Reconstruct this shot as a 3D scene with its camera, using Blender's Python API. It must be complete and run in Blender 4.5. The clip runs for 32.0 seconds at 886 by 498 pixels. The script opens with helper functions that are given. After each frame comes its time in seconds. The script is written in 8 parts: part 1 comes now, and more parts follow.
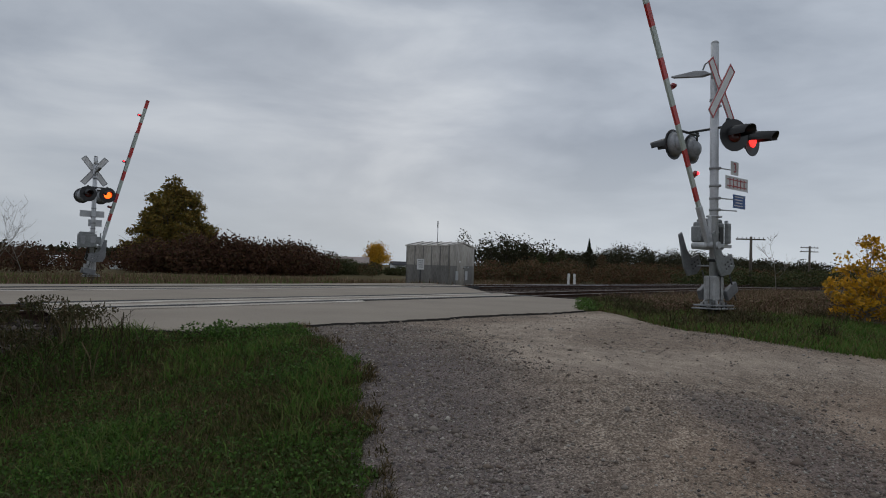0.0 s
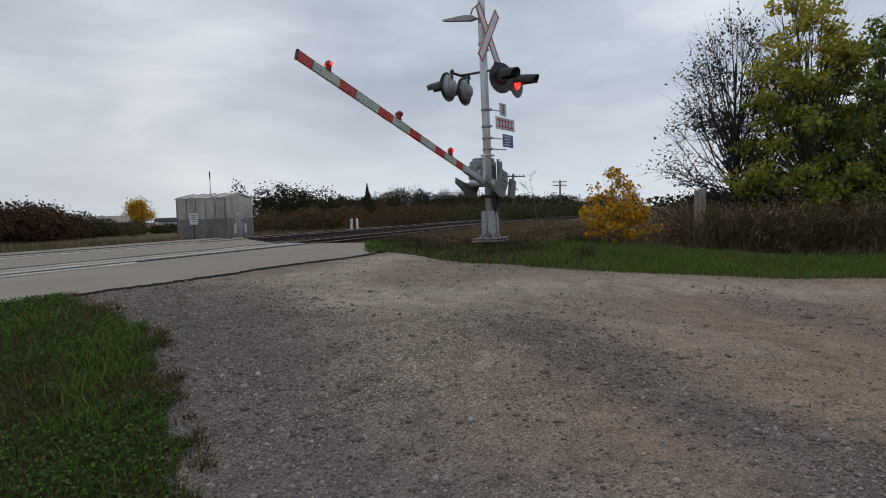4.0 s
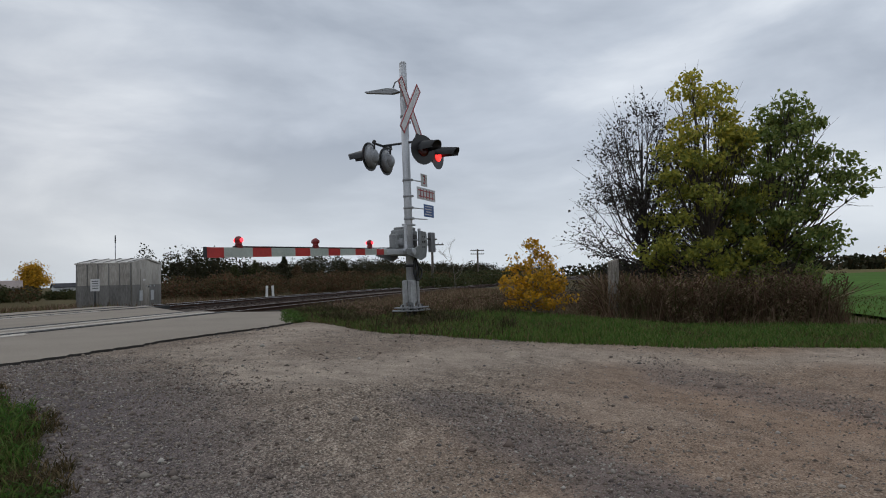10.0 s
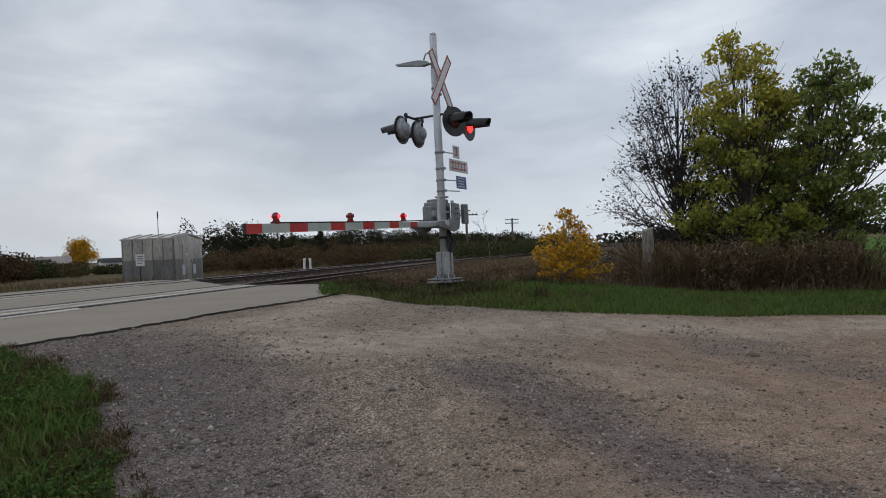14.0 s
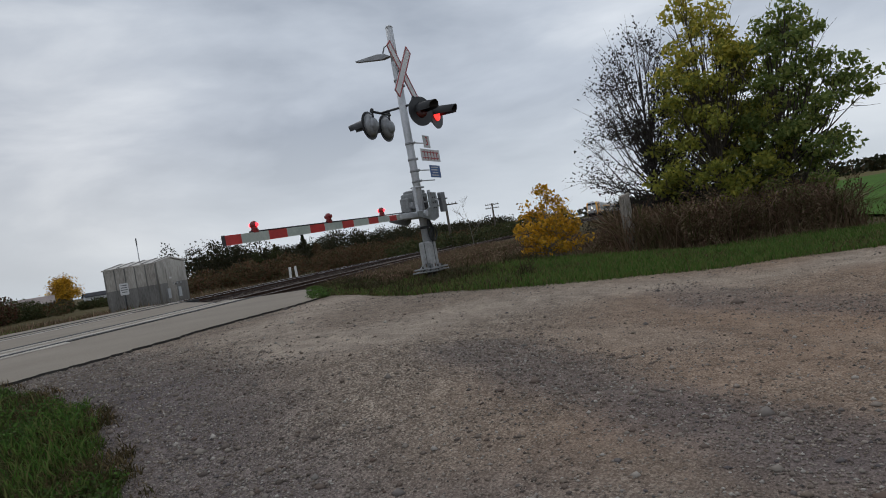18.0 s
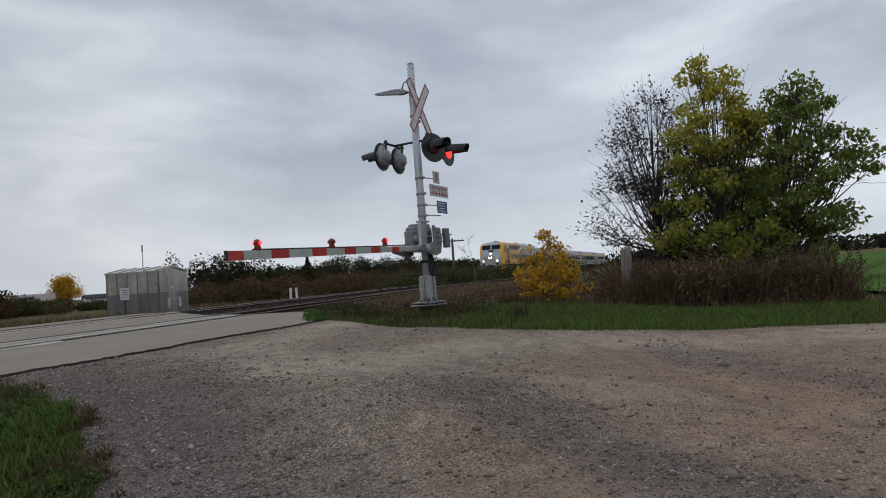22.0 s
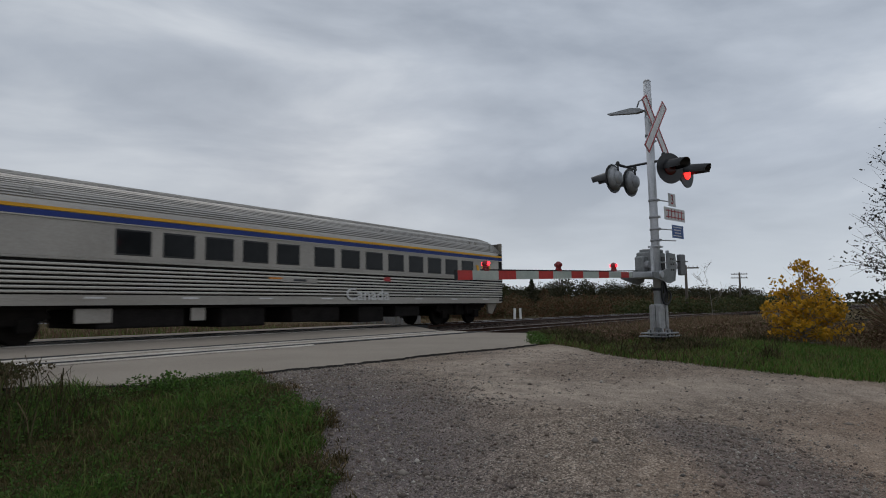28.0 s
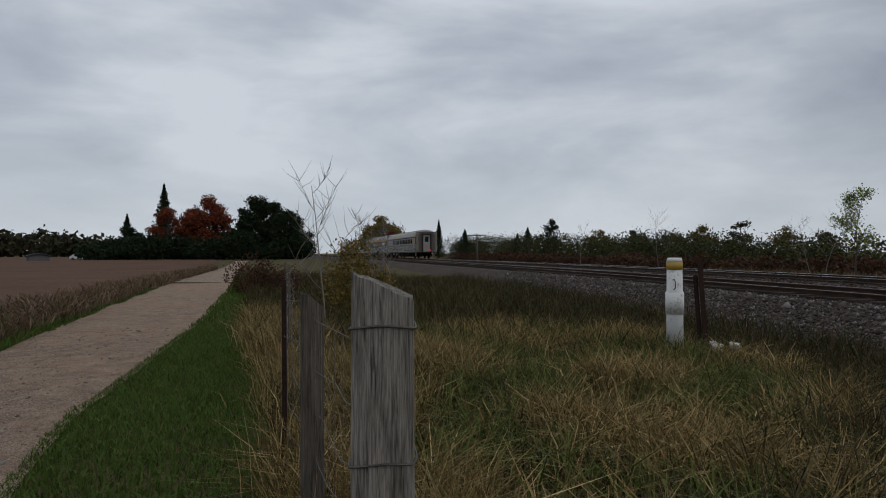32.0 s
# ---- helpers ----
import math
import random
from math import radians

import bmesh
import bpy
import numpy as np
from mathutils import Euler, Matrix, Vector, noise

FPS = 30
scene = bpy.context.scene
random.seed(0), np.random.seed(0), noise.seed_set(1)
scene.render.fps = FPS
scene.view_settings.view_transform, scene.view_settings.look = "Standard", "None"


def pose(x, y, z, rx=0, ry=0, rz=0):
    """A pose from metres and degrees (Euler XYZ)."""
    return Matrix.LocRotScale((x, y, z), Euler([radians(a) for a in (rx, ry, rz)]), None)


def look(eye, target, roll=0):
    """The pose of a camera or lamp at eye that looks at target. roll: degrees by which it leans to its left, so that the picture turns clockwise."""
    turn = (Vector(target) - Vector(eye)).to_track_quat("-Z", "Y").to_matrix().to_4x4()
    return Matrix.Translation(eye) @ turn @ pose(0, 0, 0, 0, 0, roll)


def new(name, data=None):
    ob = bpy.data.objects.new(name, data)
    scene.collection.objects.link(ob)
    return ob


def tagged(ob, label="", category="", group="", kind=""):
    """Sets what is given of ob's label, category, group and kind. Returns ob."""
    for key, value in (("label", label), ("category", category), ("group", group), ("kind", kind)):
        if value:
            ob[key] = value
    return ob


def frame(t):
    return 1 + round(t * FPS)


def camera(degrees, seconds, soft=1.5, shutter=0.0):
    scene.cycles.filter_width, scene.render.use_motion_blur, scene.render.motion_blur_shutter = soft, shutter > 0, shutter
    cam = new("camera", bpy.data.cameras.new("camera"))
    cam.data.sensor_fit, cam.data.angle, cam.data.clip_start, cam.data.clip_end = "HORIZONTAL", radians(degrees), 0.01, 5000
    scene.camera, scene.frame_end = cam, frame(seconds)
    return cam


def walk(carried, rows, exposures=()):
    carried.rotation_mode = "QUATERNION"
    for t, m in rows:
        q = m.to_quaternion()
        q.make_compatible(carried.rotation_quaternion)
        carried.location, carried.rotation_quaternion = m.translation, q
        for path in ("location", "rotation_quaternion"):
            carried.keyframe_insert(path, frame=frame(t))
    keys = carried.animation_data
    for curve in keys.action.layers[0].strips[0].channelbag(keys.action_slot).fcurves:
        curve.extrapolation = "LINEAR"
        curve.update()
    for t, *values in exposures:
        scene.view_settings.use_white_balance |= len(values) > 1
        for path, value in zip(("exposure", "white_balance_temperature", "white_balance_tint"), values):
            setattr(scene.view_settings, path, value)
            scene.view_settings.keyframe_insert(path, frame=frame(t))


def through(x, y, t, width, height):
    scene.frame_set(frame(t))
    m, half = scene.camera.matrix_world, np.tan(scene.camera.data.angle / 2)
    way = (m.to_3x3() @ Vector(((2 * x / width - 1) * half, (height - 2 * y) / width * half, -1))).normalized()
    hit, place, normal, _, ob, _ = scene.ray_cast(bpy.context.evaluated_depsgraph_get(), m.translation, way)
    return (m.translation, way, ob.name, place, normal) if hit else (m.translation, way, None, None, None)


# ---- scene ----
cam = camera(68.57, 32.0, soft=1.0, shutter=0.1)
PATH = [
    (0, 0.104, -0.212, 0.832, 91.51, -1.74, -55.19),
    (0.5, 0.125, -0.192, 0.802, 91.24, -1.47, -52.84),
    (1, 0.136, -0.119, 0.816, 93.66, -2.15, -54.69),
    (1.5, 0.153, 0.071, 0.808, 89.05, -0.84, -53.64),
    (1.9, 0.197, 0.108, 0.770, 91.85, -4.29, -60.12),
    (2, 0.231, 0.141, 0.766, 92.64, -3.61, -65.89),
    (2.5, 0.133, 0.073, 0.794, 88.02, -1.45, -69.81),
    (3, 0.134, 0.041, 0.776, 92.23, -1.58, -70.52),
    (3.5, 0.096, 0.018, 0.786, 88.90, 0.48, -70.66),
    (4, 0.081, -0.011, 0.806, 86.76, 1.94, -74.45),
    (4.5, 0.081, -0.018, 0.800, 90.27, 1.02, -75.39),
    (6.5, 0.031, -0.011, 0.880, 87.59, 7.47, -73.86),
    (7, 0.095, 0.006, 0.887, 88.22, 4.41, -74.34),
    (7.5, 0.161, 0.032, 0.884, 88.93, 7.01, -73.28),
    (8, 0.237, 0.071, 0.871, 88.04, 4.55, -72.76),
    (8.5, 0.264, 0.073, 0.861, 90.06, 4.41, -75.95),
    (9, 0.158, 0.039, 0.884, 89.42, 3.48, -77.70),
    (9.5, 0.159, 0.043, 0.883, 91.57, 4.25, -79.22),
    (10, 0.169, 0.061, 0.849, 92.47, 1.51, -81.62),
    (10.5, 0.078, 0.004, 0.886, 91.51, 4.28, -83.07),
    (11, 0.082, -0.010, 0.890, 88.06, 4.88, -83.43),
    (11.5, 0.052, -0.032, 0.889, 88.33, 5.53, -83.91),
    (12, 0.075, -0.016, 0.880, 87.73, 2.57, -85.07),
    (12.5, 0.094, 0.010, 0.886, 88.08, 3.81, -81.56),
    (13, 0.105, 0.030, 0.896, 88.46, 3.11, -81.35),
    (13.5, 0.114, 0.021, 0.880, 87.34, 6.04, -79.44),
    (14, 0.044, 0.005, 0.888, 89.91, 2.35, -78.54),
    (14.5, 0.056, -0.012, 0.873, 90.66, 3.47, -79.31),
    (16.5, 0.075, -0.008, 0.780, 90.39, 5.46, -81.69),
    (17, -0.005, -0.039, 0.801, 92.82, 5.60, -82.16),
    (17.5, 0.044, -0.016, 0.787, 91.98, 5.05, -82.35),
    (18, -0.008, -0.048, 0.800, 89.10, 9.33, -79.94),
    (18.5, 0.061, -0.045, 0.788, 92.02, 5.14, -84.60),
    (19, -0.043, -0.063, 0.790, 92.61, 6.08, -85.75),
    (19.5, -0.066, -0.079, 0.801, 92.22, 5.86, -82.60),
    (20, -0.049, -0.083, 0.793, 90.65, 3.26, -81.65),
    (20.5, 0.009, -0.038, 0.786, 91.39, 2.61, -81.28),
    (21, -0.069, -0.059, 0.806, 90.23, 5.36, -79.38),
    (21.5, -0.180, -0.119, 0.800, 89.55, 3.36, -80.62),
    (22, -0.130, -0.167, 0.793, 92.26, 3.86, -79.57),
    (22.5, -0.171, -0.222, 0.804, 92.10, 5.03, -78.01),
    (23, -0.079, -0.201, 0.832, 93.41, 6.47, -76.09),
    (23.5, 0.052, -0.117, 0.804, 91.11, 1.51, -66.72),
    (24, 0.039, 0.013, 0.794, 90.86, 4.24, -56.16),
    (24.5, -0.040, -0.009, 0.853, 92.32, 2.61, -29.73),
    (26.5, 0.156, -0.105, 0.872, 95.94, -1.27, -7.65),
    (27, 0.110, -0.019, 0.827, 96.99, -0.94, -41.80),
    (27.5, 0.183, -0.010, 0.839, 96.58, -0.99, -55.45),
    (28, 0.036, -0.065, 0.822, 94.98, 0.62, -60.11),
    (28.4, 0.164, 0.050, 0.776, 97.33, 3.12, -48.66),
    (28.5, 0.128, 0.087, 0.774, 96.47, 1.41, -41.31),
    (28.6, 0.052, 0.142, 0.834, 95.60, 0.88, -33.47),
    (28.8, -0.089, 0.282, 0.932, 93.91, 2.50, -15.59),
    (29, -0.286, 0.325, 0.878, 93.73, 2.59, 2.05),
    (29.1, -0.190, 0.309, 0.875, 93.42, 2.89, 11.61),
    (29.3, -0.122, 0.231, 0.861, 92.45, 2.67, 30.33),
    (29.4, -0.074, 0.265, 0.874, 92.29, 2.01, 39.35),
    (29.6, -0.067, 0.305, 0.836, 92.45, 1.31, 54.72),
    (29.7, -0.048, 0.302, 0.833, 93.53, -0.26, 60.46),
    (30, 0.003, 0.309, 0.847, 92.72, 0.60, 70.84),
    (30.5, 0.056, 0.302, 0.840, 90.27, -0.09, 80.33),
    (31, -0.005, 0.287, 0.838, 90.80, 0.89, 83.30),
    (31.5, -0.027, 0.275, 0.839, 92.42, 0.70, 84.38),
    (32, -0.063, 0.263, 0.827, 90.34, 0.11, 82.95),
]
walk(cam, [(t, pose(x, y, z, rx, ry, rz)) for t, x, y, z, rx, ry, rz in PATH],
     exposures=[(0.0, -0.25), (1.5, -0.1), (3.0, 0.05), (7.0, 0.03), (9.0, -0.02), (12.0, 0.1), (14.0, 0.04), (17.0, 0.0), (20.0, -0.1), (22.0, -0.02), (24.0, -0.04), (27.0, 0.0), (28.0, -0.17), (29.0, -0.03), (30.0, -0.3), (31.0, -0.27), (32.0, -0.4)])

# ---- light: an overcast evening sky, brighter low over the far treeline ----
world = bpy.data.worlds.new("overcast_sky")
scene.world = world
world.use_nodes = True


def sky_nodes():
    nt = world.node_tree
    nt.nodes.clear()
    N, L = nt.nodes.new, nt.links.new
    out, bg = N("ShaderNodeOutputWorld"), N("ShaderNodeBackground")
    sky = N("ShaderNodeTexSky")
    sky.sky_type, sky.sun_disc = "NISHITA", False
    sky.sun_elevation, sky.sun_rotation = radians(12), radians(50)
    sky.dust_density = 4.0
    dim = N("ShaderNodeVectorMath")
    dim.operation = "SCALE"
    dim.inputs["Scale"].default_value = 0.02
    L(sky.outputs[0], dim.inputs[0])
    co = N("ShaderNodeTexCoord")
    sep = N("ShaderNodeSeparateXYZ")
    L(co.outputs["Generated"], sep.inputs[0])
    up = N("ShaderNodeMath")
    up.operation = "MAXIMUM"
    up.inputs[1].default_value = 0.0
    L(sep.outputs[2], up.inputs[0])
    turn = N("ShaderNodeMapping")
    turn.inputs["Rotation"].default_value = (radians(5), radians(-4), radians(35))
    turn.inputs["Scale"].default_value = (1.7, 1.7, 5.2)
    L(co.outputs["Generated"], turn.inputs[0])
    big = N("ShaderNodeTexNoise")
    big.inputs["Scale"].default_value, big.inputs["Detail"].default_value = 1.35, 7.0
    big.inputs["Roughness"].default_value, big.inputs["Distortion"].default_value = 0.52, 0.35
    L(turn.outputs[0], big.inputs[0])
    ramp = N("ShaderNodeValToRGB")
    el = ramp.color_ramp.elements
    el[0].position, el[0].color = 0.33, (0.365, 0.415, 0.495, 1)
    el[1].position, el[1].color = 0.66, (0.685, 0.735, 0.805, 1)
    mid = ramp.color_ramp.elements.new(0.5)
    mid.color = (0.50, 0.555, 0.64, 1)
    L(big.outputs[0], ramp.inputs[0])
    # the band of thinner cloud along the horizon
    band = N("ShaderNodeMapRange")
    band.inputs["From Min"].default_value, band.inputs["From Max"].default_value = 0.0, 0.20
    band.inputs["To Min"].default_value, band.inputs["To Max"].default_value = 0.62, 0.0
    L(up.outputs[0], band.inputs["Value"])
    glow = N("ShaderNodeMix")
    glow.data_type = "RGBA"
    glow.inputs[7].default_value = (0.68, 0.73, 0.765, 1)
    L(band.outputs[0], glow.inputs[0])
    L(ramp.outputs[0], glow.inputs[6])
    mix = N("ShaderNodeMix")
    mix.data_type = "RGBA"
    mix.inputs[0].default_value = 0.97
    L(dim.outputs[0], mix.inputs[6])
    L(glow.outputs[2], mix.inputs[7])
    across = N("ShaderNodeMapRange")
    across.inputs["From Min"].default_value, across.inputs["From Max"].default_value = 0.35, 1.0
    across.inputs["To Min"].default_value, across.inputs["To Max"].default_value = 1.08, 0.88
    L(sep.outputs[1], across.inputs["Value"])
    along = N("ShaderNodeMapRange")
    along.inputs["From Min"].default_value, along.inputs["From Max"].default_value = -1.0, 0.0
    along.inputs["To Min"].default_value, along.inputs["To Max"].default_value = 1.08, 1.0
    L(sep.outputs[0], along.inputs["Value"])
    both = N("ShaderNodeMath")
    both.operation = "MULTIPLY"
    L(across.outputs[0], both.inputs[0])
    L(along.outputs[0], both.inputs[1])
    L(mix.outputs[2], bg.inputs[0])
    L(both.outputs[0], bg.inputs[1])
    L(bg.outputs[0], out.inputs[0])


sky_nodes()
sun = new("sun", bpy.data.lights.new("sun", "SUN"))
sun.data.energy, sun.data.angle, sun.data.color = 0.5, radians(40), (1.0, 0.97, 0.93)
sun.matrix_world = look((0, 0, 50), (-30, -25, 0))
scene.view_settings.exposure = 0.0


# ---- materials ----
def nodes_of(name):
    m = bpy.data.materials.new(name)
    m.use_nodes = True
    nt = m.node_tree
    return m, nt, nt.nodes["Principled BSDF"]


def surface(name, base, dark=None, rough=0.6, metal=0.0, scale=6.0, fine=60.0, bump=0.1, stretch=(1, 1, 1), spread=(0.35, 0.65), per_piece=0.0, space="Object", dist=0.01):
    """Colour that varies at two scales, with fine relief."""
    m, nt, bsdf = nodes_of(name)
    N, L = nt.nodes.new, nt.links.new
    dark = dark or tuple(c * 0.6 for c in base)
    co, mp = N("ShaderNodeTexCoord"), N("ShaderNodeMapping")
    mp.inputs["Scale"].default_value = stretch
    L(co.outputs[space], mp.inputs[0])
    a, b = N("ShaderNodeTexNoise"), N("ShaderNodeTexNoise")
    a.inputs["Scale"].default_value, a.inputs["Detail"].default_value = scale, 5
    b.inputs["Scale"].default_value, b.inputs["Detail"].default_value = fine, 4
    L(mp.outputs[0], a.inputs[0])
    L(mp.outputs[0], b.inputs[0])
    add = N("ShaderNodeMath")
    add.operation = "MULTIPLY_ADD"
    add.inputs[1].default_value = 0.5
    L(b.outputs[0], add.inputs[0])
    half = N("ShaderNodeMath")
    half.operation = "MULTIPLY"
    half.inputs[1].default_value = 0.5
    L(a.outputs[0], half.inputs[0])
    L(half.outputs[0], add.inputs[2])
    ramp = N("ShaderNodeValToRGB")
    el = ramp.color_ramp.elements
    el[0].position, el[0].color = spread[0], (*dark, 1)
    el[1].position, el[1].color = spread[1], (*base, 1)
    L(add.outputs[0], ramp.inputs[0])
    colour = ramp.outputs[0]
    if per_piece:
        info = N("ShaderNodeObjectInfo")
        hue = N("ShaderNodeHueSaturation")
        rng = N("ShaderNodeMapRange")
        rng.inputs["To Min"].default_value, rng.inputs["To Max"].default_value = 1 - per_piece, 1 + per_piece
        L(info.outputs["Random"], rng.inputs["Value"])
        L(rng.outputs[0], hue.inputs["Value"])
        L(colour, hue.inputs["Color"])
        colour = hue.outputs[0]
    L(colour, bsdf.inputs["Base Color"])
    bsdf.inputs["Roughness"].default_value, bsdf.inputs["Metallic"].default_value = rough, metal
    if rough >= 0.85:
        bsdf.inputs["Specular IOR Level"].default_value = 0.06
    if bump:
        bp = N("ShaderNodeBump")
        bp.inputs["Strength"].default_value, bp.inputs["Distance"].default_value = bump, dist
        L(b.outputs[0], bp.inputs["Height"])
        L(bp.outputs[0], bsdf.inputs["Normal"])
    return m


def island(name, colours, rough=0.7, sheen=0.0, through=0.0):
    """For leaves, blades and stones joined in one mesh: each island takes one of the colours."""
    m, nt, bsdf = nodes_of(name)
    N, L = nt.nodes.new, nt.links.new
    geo, ramp = N("ShaderNodeNewGeometry"), N("ShaderNodeValToRGB")
    el = ramp.color_ramp.elements
    while len(el) < len(colours):
        el.new(0.5)
    for i, c in enumerate(colours):
        el[i].position, el[i].color = i / (len(colours) - 1), (*c, 1)
    L(geo.outputs["Random Per Island"], ramp.inputs[0])
    L(ramp.outputs[0], bsdf.inputs["Base Color"])
    bsdf.inputs["Roughness"].default_value = rough
    bsdf.inputs["Specular IOR Level"].default_value = 0.12
    if through:
        tr, mx = N("ShaderNodeBsdfTranslucent"), N("ShaderNodeMixShader")
        L(ramp.outputs[0], tr.inputs[0])
        mx.inputs[0].default_value = through
        L(bsdf.outputs[0], mx.inputs[1])
        L(tr.outputs[0], mx.inputs[2])
        L(mx.outputs[0], nt.nodes["Material Output"].inputs[0])
    return m


def glowing(name, colour, power):
    m, nt, bsdf = nodes_of(name)
    bsdf.inputs["Base Color"].default_value = (*colour, 1)
    bsdf.inputs["Emission Color"].default_value = (*colour, 1)
    bsdf.inputs["Emission Strength"].default_value = power
    return m


def gravel_like(name, tones, stone=64.0, bump=0.45, patch=0.35, rust=None):
    """Crushed stone: cells of differing tone, fines between, broad patches of wear."""
    m, nt, bsdf = nodes_of(name)
    N, L = nt.nodes.new, nt.links.new
    co = N("ShaderNodeTexCoord")
    vor, vor2 = N("ShaderNodeTexVoronoi"), N("ShaderNodeTexVoronoi")
    vor.inputs["Scale"].default_value, vor2.inputs["Scale"].default_value = stone, stone * 2.7
    big, grain = N("ShaderNodeTexNoise"), N("ShaderNodeTexNoise")
    big.inputs["Scale"].default_value, big.inputs["Detail"].default_value = patch, 6
    grain.inputs["Scale"].default_value, grain.inputs["Detail"].default_value = 70, 4
    for n in (vor, vor2, big, grain):
        L(co.outputs["Object"], n.inputs["Vector"])
    sep = N("ShaderNodeSeparateColor")
    L(vor.outputs["Color"], sep.inputs[0])
    ramp = N("ShaderNodeValToRGB")
    el = ramp.color_ramp.elements
    el[0].position, el[0].color = 0.0, (*tones[0], 1)
    el[1].position, el[1].color = 1.0, (*tones[2], 1)
    el.new(0.55).color = (*tones[1], 1)
    L(sep.outputs[0], ramp.inputs[0])
    fines = N("ShaderNodeMix")
    fines.data_type = "RGBA"
    fines.inputs[7].default_value = (*tones[1], 1)
    mask = N("ShaderNodeMapRange")
    mask.inputs["From Min"].default_value, mask.inputs["From Max"].default_value = 0.38, 0.62
    mask.inputs["To Min"].default_value, mask.inputs["To Max"].default_value = 0.0, 0.6
    L(big.outputs[0], mask.inputs["Value"])
    L(mask.outputs[0], fines.inputs[0])
    L(ramp.outputs[0], fines.inputs[6])
    tone = N("ShaderNodeMix")
    tone.data_type, tone.blend_type = "RGBA", "MULTIPLY"
    tone.inputs[0].default_value = 1.0
    g = N("ShaderNodeValToRGB")
    ge = g.color_ramp.elements
    ge[0].position, ge[0].color = 0.32, (0.42, 0.42, 0.43, 1)
    ge[1].position, ge[1].color = 0.66, (1.4, 1.4, 1.38, 1)
    # hand-sized mottling under the grain
    mottle, mean = N("ShaderNodeTexNoise"), N("ShaderNodeMath")
    mottle.inputs["Scale"].default_value, mottle.inputs["Detail"].default_value = 3.2, 7
    mottle.inputs["Roughness"].default_value, mottle.inputs["Distortion"].default_value = 0.62, 0.8
    L(co.outputs["Object"], mottle.inputs["Vector"])
    mean.operation = "MULTIPLY_ADD"
    mean.inputs[1].default_value = 0.55
    half = N("ShaderNodeMath")
    half.operation = "MULTIPLY"
    half.inputs[1].default_value = 0.45
    L(mottle.outputs[0], half.inputs[0])
    L(grain.outputs[0], mean.inputs[0])
    L(half.outputs[0], mean.inputs[2])
    L(mean.outputs[0], g.inputs[0])
    L(g.outputs[0], tone.inputs[7])
    colour = fines.outputs[2]
    if rust:
        att = N("ShaderNodeAttribute")
        att.attribute_name = "tone"
        sp = N("ShaderNodeSeparateColor")
        L(att.outputs["Color"], sp.inputs[0])
        for k, (c, power) in enumerate(rust):
            mx = N("ShaderNodeMix")
            mx.data_type = "RGBA"
            mx.inputs[7].default_value = (*c, 1)
            sc = N("ShaderNodeMath")
            sc.operation = "MULTIPLY"
            sc.inputs[1].default_value = power
            L(sp.outputs[k], sc.inputs[0])
            br = N("ShaderNodeMath")
            br.operation = "MULTIPLY"
            L(sc.outputs[0], br.inputs[0])
            spot = N("ShaderNodeMapRange")
            spot.inputs["From Min"].default_value, spot.inputs["From Max"].default_value = 0.3, 0.6
            spot.inputs["To Min"].default_value = 0.5
            L(big.outputs[0], spot.inputs["Value"])
            L(spot.outputs[0], br.inputs[1])
            L(br.outputs[0], mx.inputs[0])
            L(colour, mx.inputs[6])
            colour = mx.outputs[2]
    L(colour, tone.inputs[6])
    L(tone.outputs[2], bsdf.inputs["Base Color"])
    bsdf.inputs["Roughness"].default_value = 0.9
    bsdf.inputs["Specular IOR Level"].default_value = 0.05
    hs = N("ShaderNodeMath")
    hs.operation = "ADD"
    L(vor.outputs["Distance"], hs.inputs[0])
    L(vor2.outputs["Distance"], hs.inputs[1])
    bp = N("ShaderNodeBump")
    bp.inputs["Strength"].default_value, bp.inputs["Distance"].default_value, bp.invert = bump, 0.012, True
    L(hs.outputs[0], bp.inputs["Height"])
    L(bp.outputs[0], bsdf.inputs["Normal"])
    return m


M = {}
M["earth"] = surface("weedy_earth", (0.12, 0.095, 0.045), (0.055, 0.045, 0.022), rough=0.95, scale=0.5, fine=9, bump=0.7, dist=0.05)
M["gravel"] = gravel_like("driveway_gravel", [(0.12, 0.095, 0.078), (0.32, 0.25, 0.195), (0.58, 0.49, 0.40)], bump=0.9, rust=[((0.42, 0.275, 0.185), 0.85), ((0.185, 0.158, 0.165), 0.85), ((0.50, 0.41, 0.33), 0.85)])
M["lane"] = gravel_like("dirt_lane", [(0.20, 0.145, 0.105), (0.33, 0.245, 0.18), (0.40, 0.325, 0.26)], stone=45)
M["ballast"] = gravel_like("ballast_bed", [(0.04, 0.031, 0.026), (0.085, 0.067, 0.056), (0.17, 0.145, 0.13)], stone=14, bump=1.0)
M["asphalt"] = surface("pale_asphalt", (0.31, 0.268, 0.22), (0.21, 0.18, 0.148), rough=0.85, scale=0.6, fine=55, bump=0.35, spread=(0.3, 0.7))
M["panel"] = surface("crossing_concrete", (0.335, 0.295, 0.245), (0.23, 0.20, 0.165), rough=0.86, scale=0.9, fine=50, bump=0.2)
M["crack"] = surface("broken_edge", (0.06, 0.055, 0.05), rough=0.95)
M["steel"] = surface("worn_rail_head", (0.55, 0.54, 0.53), (0.33, 0.31, 0.30), rough=0.28, metal=1.0, scale=2, fine=40, bump=0.02)
M["steel_dull"] = surface("dull_rail_head", (0.22, 0.19, 0.165), (0.12, 0.10, 0.09), rough=0.5, metal=0.6, scale=2, fine=40, bump=0.02)
